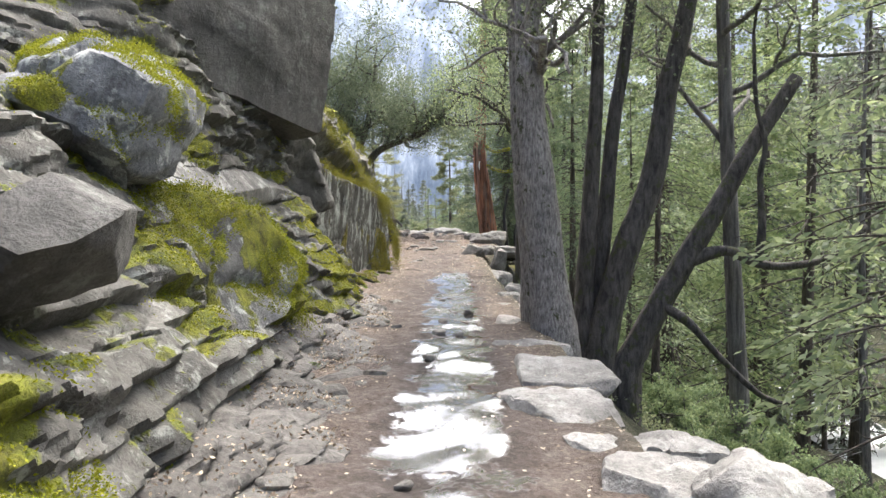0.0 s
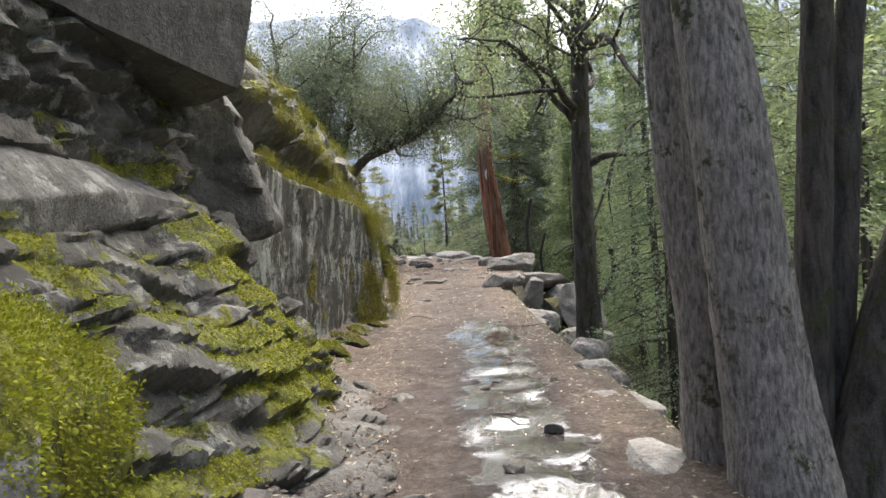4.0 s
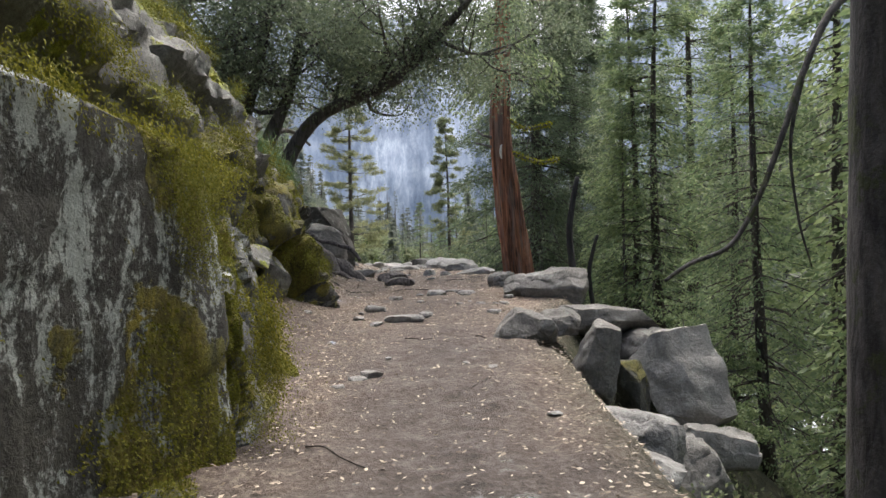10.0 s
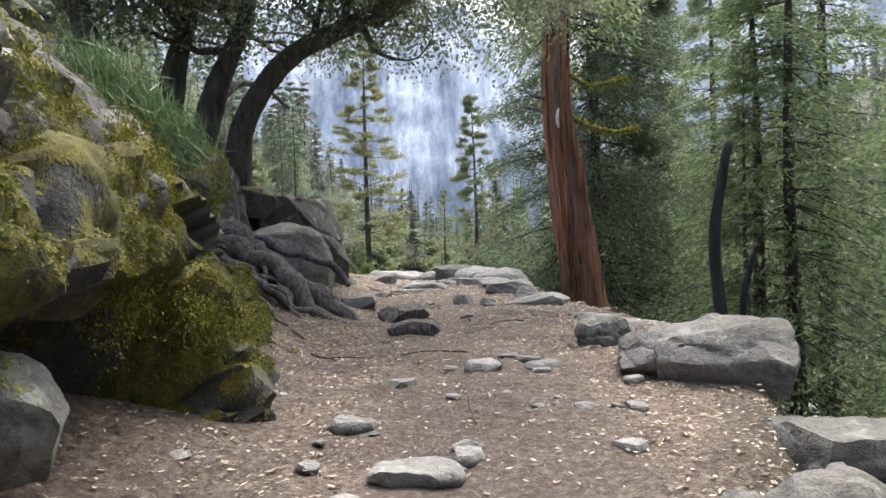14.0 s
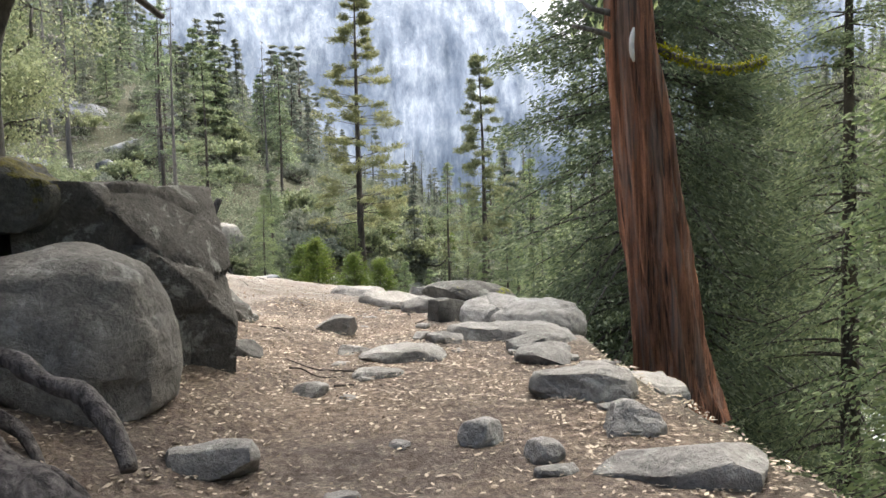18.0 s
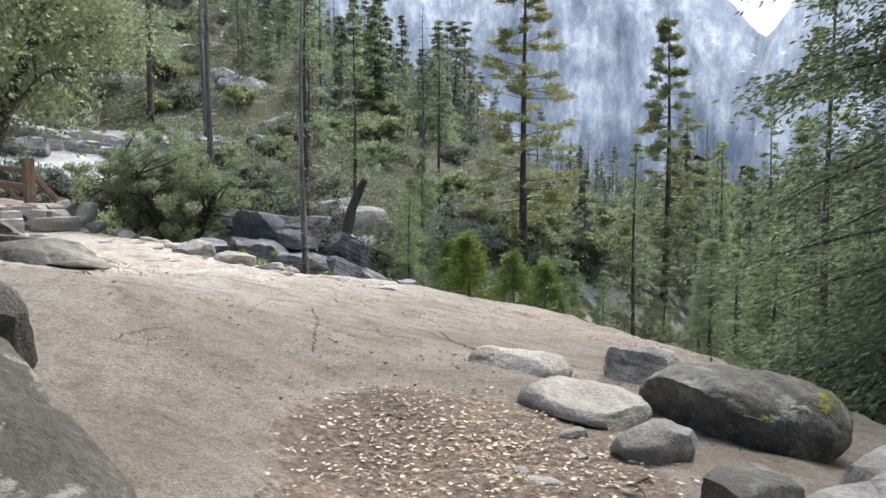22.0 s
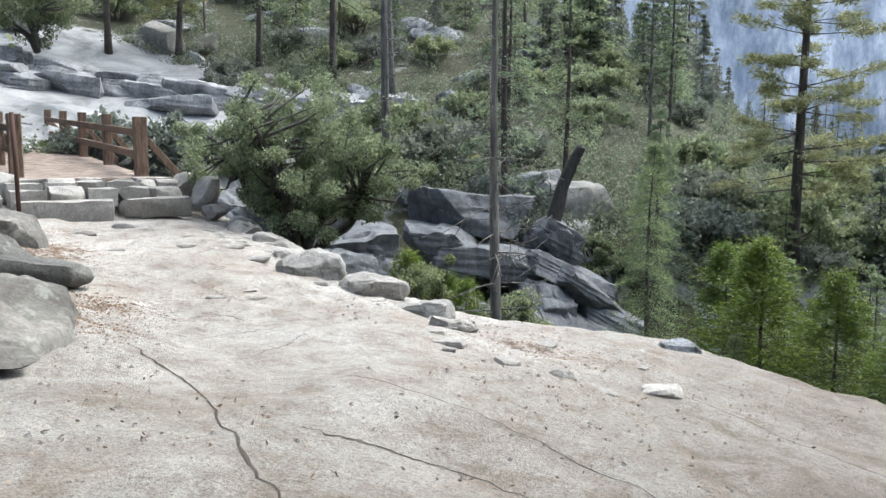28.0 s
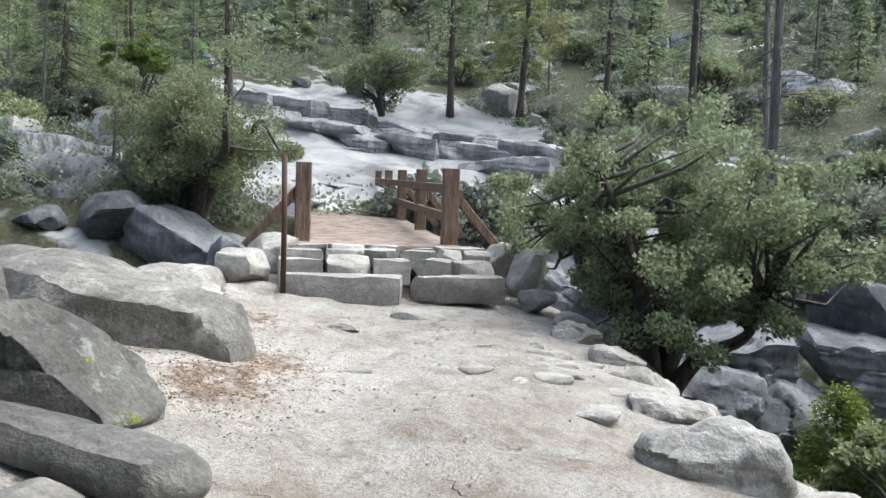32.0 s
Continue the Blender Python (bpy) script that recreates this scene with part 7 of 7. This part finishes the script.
def bridge():
    t = thing("footbridge", -17.3, 46.8, 1.5, "brown timber footbridge with post-and-rail sides", "bridge")
    t.rotation_euler = (0, 0, math.atan2(0.486, -0.874))
    rise, post_mesh = 0.047, None
    for k in range(5):
        for sy in (-1.13, 1.13):
            g = Geo()
            fat = 0.24 if k == 0 else 0.2
            box(g, Matrix.Translation((3.3 * k, sy, 0.36 + 3.3 * k * rise)), fat, fat, 1.62, 0.015)
            part("post", g.mesh("post", WOOD, False), t)
            g = Geo()
            beam(g, (3.3 * k, sy * 1.08, 0.75 + 3.3 * k * rise), (3.3 * k + 0.0, sy * 1.75, -0.12 + 3.3 * k * rise), 0.09, 0.14)
            part("brace", g.mesh("brace", WOOD, False), t)
    for k in range(4):
        for sy in (-1.07, 1.07):
            for zz in (0.42, 0.86):
                g = Geo()
                beam(g, (3.3 * k, sy, zz + 3.3 * k * rise), (3.3 * k + 3.3, sy, zz + 3.3 * (k + 1) * rise), 0.09, 0.15)
                part("rail", g.mesh("rail", WOOD, False), t)
    for sy in (-0.95, 0, 0.95):
        g = Geo()
        beam(g, (-0.25, sy, -0.28), (13.6, sy, -0.28 + 13.6 * rise), 0.2, 0.3)
        part("girder", g.mesh("girder", WOOD, False), t)
    plank = None
    for k in range(62):
        if plank is None:
            g = Geo()
            box(g, Matrix.Translation((0, 0, 0)) @ pose(0, 0, 0, 90, 0, 0), 0.21, 0.07, 2.5, 0.008)
            plank = g.mesh("plank", PLANK, False)
        p = part("plank", plank, t)
        p.matrix_basis = pose(-0.28 + 0.222 * k, 0, -0.06 + 0.222 * k * rise, 0, 0, 0)
    g = Geo()
    beam(g, (-0.4, -1.42, -0.08), (-0.4, 1.42, -0.08), 0.1, 0.12)
    part("sill_beam", g.mesh("sill_beam", PLANK, False), t)


bridge()
# stone steps up to the bridge
ax, ay = -0.874, 0.486
rngp = np.random.default_rng(14)
for row, (back, z, n, depth, sz) in enumerate(((2.0, 0.99, 2, 0.62, 0.42), (1.52, 1.16, 5, 0.54, 0.4), (1.05, 1.31, 6, 0.5, 0.3), (0.62, 1.36, 5, 0.5, 0.26))):
    cuts = np.cumsum(rngp.uniform(0.7, 1.3, n))
    cuts = np.concatenate([[0], cuts / cuts[-1]]) * 3.0 - 1.45
    for k in range(n):
        off, wide = (cuts[k] + cuts[k + 1]) / 2, cuts[k + 1] - cuts[k]
        x, y = -17.3 - ax * back + ay * off, 46.8 - ay * back - ax * off
        B("step_stone", GRANITE_PALE, (x, y, z + rngp.normal(0, 0.012)), (depth * 1.1, wide * 1.1, sz), (0, 0, math.degrees(math.atan2(ay, ax)) + rngp.normal(0, 3)), 500 + row * 10 + k, "squared pale granite step stone", "step", "stone steps to the bridge", n=14, square=0.92, cuts=2, rough=0.05)
for x, y, z, sx, sy, sz, seed in ((-15.75, 48.2, 1.25, 1.1, 0.9, 0.8, 521), (-14.95, 47.75, 1.15, 0.62, 0.75, 0.8, 522), (-14.5, 47.5, 0.85, 0.5, 0.5, 0.36, 523), (-16.75, 44.35, 1.2, 0.9, 0.75, 0.6, 524), (-17.6, 45.2, 1.3, 1.1, 0.8, 0.62, 525), (-16.6, 43.6, 1.05, 1.3, 0.8, 0.4, 526), (-15.9, 43.2, 0.98, 1.0, 0.7, 0.3, 527)):
    B("abutment_rock", GRANITE_PALE, (x, y, z), (sx, sy, sz), (0, 0, seed * 37), seed, "pale granite rock beside the bridge steps", group="rocks by the bridge steps", n=16, square=0.5, cuts=6)

t = thing("iron_stake", -16.0, 44.55, 1.0, "rusted iron stake standing beside the path", "stake")
g = Geo()
tube(g, [(0, 0, -0.2), (-0.01, 0, 0.75), (-0.05, 0, 1.62)], [0.035, 0.035, 0.035], 8)
part("rod", g.mesh("rod", RUST), t)

# ---- rocks of the far bank and the stream ----
BANK = "granite of the far bank"
rngk = np.random.default_rng(9)
for k in range(30):
    row, f = k % 2, (k // 2) / 14
    x, y = -38 + 17 * f + rngk.normal(0, 0.4) - 0.5 * row, 54.2 + 10 * f + rngk.normal(0, 0.35) + 1.3 * row
    long = rngk.uniform(2.2, 4.4)
    B("ledge_block", GRANITE_LEDGE, (x, y, height(x, y) + 0.15 + 0.1 * row), (long, rngk.uniform(1.6, 2.4), rngk.uniform(0.9, 1.4)), (rngk.normal(0, 3), 6, 33 + rngk.normal(0, 8)), 600 + k, "blue-grey granite ledge block on the bare slope", group=BANK, n=18, square=0.7, cuts=7, rough=0.06, layers=0.03)
for k in range(12):
    x, y = -24 - rngk.uniform(0, 12), 50.5 + rngk.uniform(0, 6)
    B("ledge_block", GRANITE_LEDGE, (x, y, height(x, y) - 0.02), (rngk.uniform(1.2, 2.6), rngk.uniform(0.8, 1.5), 0.3), (0, 6, 33 + rngk.normal(0, 12)), 570 + k, "low granite sheet on the bare slope past the bridge", group=BANK, n=14, square=0.5, cuts=7, rough=0.06)
for x, y, z, sx, sy, sz, rz, seed in ((-24.9, 46.5, 0.75, 5.0, 2.6, 3.2, 20, 621), (-29.2, 44.6, 1.5, 4.6, 3, 3.6, 10, 622), (-26.6, 44.2, 0.2, 3.0, 2.4, 2.4, -10, 631), (-22.3, 46.6, 0.2, 2.0, 1.5, 2.2, 30, 632), (-31.5, 41.5, 1.6, 4.0, 3.0, 3.2, 0, 633), (-22.5, 48.4, 0.2, 2.4, 1.6, 1.6, 30, 623), (-20, 53.6, 0.0, 3.2, 2.0, 2.0, 10, 630)):
    B("stream_rock", GRANITE_SLATE, (x, y, z), (sx, sy, sz), (4, 10, rz), seed, "blue-grey fractured granite outcrop by the stream", group=BANK, n=28, square=0.5, cuts=8, rough=0.09)
# layered slabs dipping to the gorge
for k, (x, y, z, sx, sz, dip) in enumerate(((-12.55, 55.11, 0.45, 4.19, 1.48, 8), (-10.66, 56.11, -0.38, 1.77, 1.22, 25), (-11.90, 54.38, -0.81, 3.60, 0.95, 6), (-12.97, 53.90, -0.42, 2.31, 1.21, 5), (-10.11, 55.64, -1.16, 2.77, 0.82, 27), (-9.63, 55.59, -1.63, 2.46, 0.92, 30), (-10.43, 54.70, -1.86, 1.93, 1.43, 24), (-9.84, 54.55, -2.56, 2.38, 1.54, 25), (-10.59, 53.66, -2.30, 1.61, 1.38, 20), (-11.30, 52.98, -2.59, 2.35, 1.38, 10), (-12.11, 52.62, -2.12, 2.51, 1.40, 5), (-14.18, 52.03, -0.37, 2.09, 1.32, 4), (-14.16, 51.24, -1.09, 1.90, 1.70, 0), (-13.13, 52.12, -1.29, 2.16, 1.70, 6), (-8.85, 55.62, -2.29, 2.02, 0.99, 28))):
    B("gorge_rock", GRANITE_SLATE, (x - 0.3, y + 0.35, z), (sx, 2.0, sz), (6, dip, 42 + 5 * (k % 3) - 5), 560 + k, "slate-grey fractured granite block dipping to the gorge", group=BANK, n=24, square=0.8, cuts=6, rough=0.05, layers=0.025)
for k in range(14):
    x = rngk.uniform(-15, -4)
    y = 53.3 - (x + 13) * -0.28 + rngk.normal(0, 1.1)
    s = rngk.uniform(0.6, 1.5)
    B("stream_rock", GRANITE_GORGE, (x, y, height(x, y) + 0.15 * s), (s * 1.5, s, s * 0.7), (rngk.normal(0, 8), rngk.normal(8, 8), rngk.uniform(0, 180)), 640 + k, "dark fractured granite block by the stream", group=BANK, n=12, square=0.6, cuts=8, rough=0.07)
for k in range(16):
    x, y = rngk.uniform(-32, -22), rngk.uniform(43.5, 50)
    s = rngk.uniform(0.7, 1.7)
    if math.hypot(x + 25.8, y - 47.3) < 1:
        continue
    B("stream_rock", GRANITE_GORGE, (x, y, height(x, y) + 0.2 * s), (s * 1.6, s, s * 0.75), (rngk.normal(0, 8), rngk.normal(8, 8), rngk.uniform(0, 180)), 680 + k, "dark fractured granite block by the stream", group=BANK, n=12, square=0.6, cuts=8, rough=0.07)
for x, y, w in ((-44, 72, 3.0), (-40, 63, 2.0), (-52, 62, 2.5), (-33, 84, 3)):
    o = B("snow_patch", SNOW, (x, y, height(x, y) + 0.1), (w, w * 0.6, 0.5), (0, -12, 20), int(w * 100 - x), "small patch of old snow on the hillside", "snow", "snow patches", n=10, square=0.2, cuts=2)


# granite standing out of the wooded hillside
rngh = np.random.default_rng(19)
HILL = [rock_mesh("hillside_rock", (GRANITE_BLUE, GRANITE, GRANITE_BLUE, ROCK_DARK)[k % 4], (3.2, 2.2, 1.5), 900 + k, n=14, square=0.6, cuts=8, rough=0.06) for k in range(8)]
n = 0
while n < 170:
    a, dist = radians(rngh.uniform(0, 88)), 25 + 60 * rngh.uniform(0, 1) ** 1.2
    x, y = -3 - math.sin(a) * dist, 33 + math.cos(a) * dist
    if side_distance(np.array([x]), np.array([y]), STREAM)[0] > -2.5 or (math.hypot((x + 33) / 9, (y - 57) / 5) < 1) or (y > 62 and x > -18) or (x > -30 and y < 49):
        continue
    ob = new("hillside_rock", HILL[n % 8])
    s = rngh.uniform(0.35, 1.25)
    ob.matrix_basis = pose(x, y, height(x, y) + 0.1 * s, rngh.normal(0, 8), rngh.normal(8, 8), rngh.uniform(0, 360)) @ Matrix.Scale(s, 4)
    tagged(ob, "grey granite block standing out of the wooded hillside", "rock", "rocks on the hillside")
    n += 1

# ---- litter of dry leaves ----
def litter():
    rng = np.random.default_rng(88)
    n = 150000
    x, y = rng.uniform(-2.6, 2.2, n), rng.uniform(3, 36, n)
    dense = np.interp(y, [3, 12, 16, 22, 26, 34, 36], [0.1, 0.12, 0.25, 0.4, 0.8, 1, 0.2]) * np.where((np.abs(x + 0.1 + np.maximum(y - 24, 0) * 0.1) < 0.7) & (y < 29), 0.3, 1)
    keep = (rng.uniform(0, 1, n) < dense) & (side_distance(x, y, EDGE) < 0.3) & ((rng.uniform(0, 1, n) > land(x, y)[3] * 1.3) | (((x + 1.75) / 1.0) ** 2 + ((y - 33.2) / 1.05) ** 2 < rng.uniform(0.0, 1.3, n)))
    x, y = x[keep], y[keep]
    z = land(x, y)[0] + np.array([uneven(a, b) for a, b in zip(x, y)]) + 0.012
    at = np.stack([x, y, z], 1)
    a = rng.normal(0, 1, (len(x), 3)) * np.array([1, 1, 0.2])
    a /= np.linalg.norm(a, axis=1)[:, None]
    b = np.cross(a, np.array([0, 0, 1.0]) + rng.normal(0, 0.2, a.shape))
    l, w = rng.uniform(0.018, 0.05, (len(x), 1)), rng.uniform(0.01, 0.024, (len(x), 1))
    ob = new("leaf_litter", quad_mesh("leaf_litter", np.stack([at - a * l / 2, at + b * w / 2, at + a * l / 2, at - b * w / 2], 1), LEAF_DRY))
    tagged(ob, "scattered pale dry oak leaves on the trail", "leaf litter", kind="stuff")


litter()


def brown_litter():
    """Bark flakes and needles in the hollows of the slab."""
    rng = np.random.default_rng(91)
    at = []
    for px, py, wide, n in ((-11.6, 41.75, 0.6, 1400), (-9.4, 40.75, 0.45, 1100), (-12.4, 42.5, 0.8, 1400), (-14.2, 43.2, 0.8, 1200), (-8.9, 40.2, 0.4, 700), (-6.3, 42.8, 0.7, 700), (-2.6, 41.8, 0.7, 500), (-0.9, 39.8, 0.7, 500), (-2.2, 33.6, 0.7, 300)):
        x, y = rng.normal(px, wide * 0.6, n), rng.normal(py, wide * 0.4, n)
        at.append(np.stack([x, y, land(x, y)[0] + np.array([uneven(a, b) for a, b in zip(x, y)]) + 0.008], 1))
    at = np.concatenate(at)
    way = rng.normal(0, 1, at.shape) * np.array([1, 1, 0.1])
    tagged(new("bark_litter", quad_mesh("bark_litter", leaf_quads(rng, at, way, 0.022, 0.009), LEAF_BROWN)), "brown needles and bark flakes in hollows of the slab", "leaf litter", kind="stuff")


brown_litter()


def slab_grit():
    """Loose grit, small chips and stray leaves on the open slab."""
    rng = np.random.default_rng(93)
    n = 9000
    x, y = rng.uniform(-15, 0.5, n), rng.uniform(33, 47, n)
    thick = np.array([noise.noise(Vector((a * 0.5, b * 0.5, 7))) + 0.6 * noise.noise(Vector((a * 1.7, b * 1.7, 3))) for a, b in zip(x, y)])
    z, d, _, on = land(x, y)
    keep = (d < -0.15) & (on > 0.5) & (thick + rng.normal(0, 0.2, n) > 0.08)
    x, y, z = x[keep], y[keep], z[keep] + np.array([uneven(a, b) for a, b in zip(x[keep], y[keep])])
    g = Geo()
    for a, b, c in zip(x[::3], y[::3], z[::3]):
        s = rng.uniform(0.008, 0.024)
        p = [Vector((a, b, c)) + Vector(q) * s for q in ((1, 0.2, 0), (-0.3, 1, 0), (-0.8, -0.6, 0), (0.5, -0.9, 0), (0.1, 0.1, rng.uniform(0.5, 0.9)))]
        g.add(p, [(0, 1, 4), (1, 2, 4), (2, 3, 4), (3, 0, 4)])
    t = new("slab_grit", g.mesh("slab_grit", GRANITE, False))
    tagged(t, "loose granite grit scattered over the slab", "grit", kind="stuff")
    at = np.stack([x, y, z + 0.008], 1)
    tagged(new("stray_leaves", quad_mesh("stray_leaves", leaf_quads(rng, at, rng.normal(0, 1, at.shape) * np.array([1, 1, 0.1]), 0.032, 0.013), LEAF_BROWN)), "stray brown leaves and needles on the slab", "leaf litter", kind="stuff")


slab_grit()


def fern(x, y, s, seed):
    rng = np.random.default_rng(seed)
    t = thing("fern", x, y, surface(x, y), "small green fern at the foot of the rock wall", "fern", "ferns at the wall foot")
    for k in range(8):
        a = rng.uniform(0, 2 * math.pi)
        l = s * rng.uniform(0.6, 1.1)
        pts = np.array([[math.cos(a) * l * f, math.sin(a) * l * f, l * (0.9 * f - 0.75 * f * f)] for f in np.linspace(0.1, 1, 16)])
        side = np.array([-math.sin(a), math.cos(a), 0.0])
        at = np.concatenate([pts + side * l * 0.09 * sgn * np.linspace(1.2, 0.2, 16)[:, None] for sgn in (-1, 1)])
        way = np.concatenate([np.tile(side * sgn + np.array([math.cos(a), math.sin(a), 0]) * 0.4, (16, 1)) for sgn in (-1, 1)])
        part("frond", quad_mesh("frond", leaf_quads(rng, at, way * 2, l * 0.17, l * 0.05), LEAF_BRIGHT), t)


for k, (x, y, s) in enumerate(((-1.55, 13.6, 0.22), (-1.4, 14.3, 0.18), (-1.62, 14.9, 0.25), (-1.3, 15.6, 0.16), (-1.38, 16.4, 0.2), (-1.2, 17.1, 0.15), (-1.75, 12.9, 0.26), (-1.5, 8.2, 0.22), (-1.35, 7.3, 0.2))):
    fern(x, y, s, 950 + k)
for k, (x, y, s) in enumerate(((-1.75, 13.9, 0.7), (-1.6, 14.8, 0.55), (-1.5, 15.7, 0.6), (-1.42, 16.5, 0.5), (-1.25, 17.3, 0.45), (-1.95, 13.2, 0.7))):
    ob = B("mossy_stone", ROCK_MOSSY, (x - 0.08, y, surface(x, y) - 0.01), (s * 0.7, s * 1.7, s * 0.3), (0, 14, 12 + 9 * (k % 3)), 970 + k, "low mossy stone at the wall foot", group=CLIFF, n=18, square=0.2, cuts=4, rough=0.22)
    moss_on(ob, 2500, 30 + k, MOSS_TUFT if k % 2 else MOSS_DARK, 0.35, 0.018)


def trail_twig(x, y, a, l, seed):
    rng = np.random.default_rng(seed)
    g = Geo()
    pts = [(x + math.cos(a) * l * f + rng.normal(0, 0.02), y + math.sin(a) * l * f + rng.normal(0, 0.02)) for f in (0, 0.3, 0.65, 1)]
    tube(g, curve_pts(*[(px, py, surface(px, py) + 0.012) for px, py in pts], n=4), [0.007 - 0.0003 * k for k in range(13)], 6, 0.15, rng)
    tagged(new("twig", g.mesh("twig", BARK_PINE)), "thin brown twig lying on the trail", "twig", "twigs on the trail")


rngt = np.random.default_rng(64)
for k in range(22):
    y = rngt.uniform(5, 34)
    trail_twig(rngt.uniform(-1.5, 0.8) - max(0, y - 28) * 0.12, y, rngt.uniform(0, 6.28), rngt.uniform(0.15, 0.55), 1000 + k)

# river below the wooded slope
g = Geo()
pts = [(15, -30), (16, 0), (15.5, 25), (16, 45), (14, 62), (12, 80), (13, 110)]
line = curve_pts(*[(x, y, 0) for x, y in pts], n=8)
for p in line:
    zz = height(p.x, p.y) + 0.6
    g.v += [(p.x - 1.8, p.y, zz), (p.x, p.y, zz + 0.05), (p.x + 1.8, p.y, zz)]
g.f = [(3 * i + k, 3 * i + k + 1, 3 * i + k + 4, 3 * i + k + 3) for i in range(len(line) - 1) for k in range(2)]
tagged(new("water", g.mesh("water", WHITEWATER)), "pale foaming river in the valley below", "river", kind="structure")
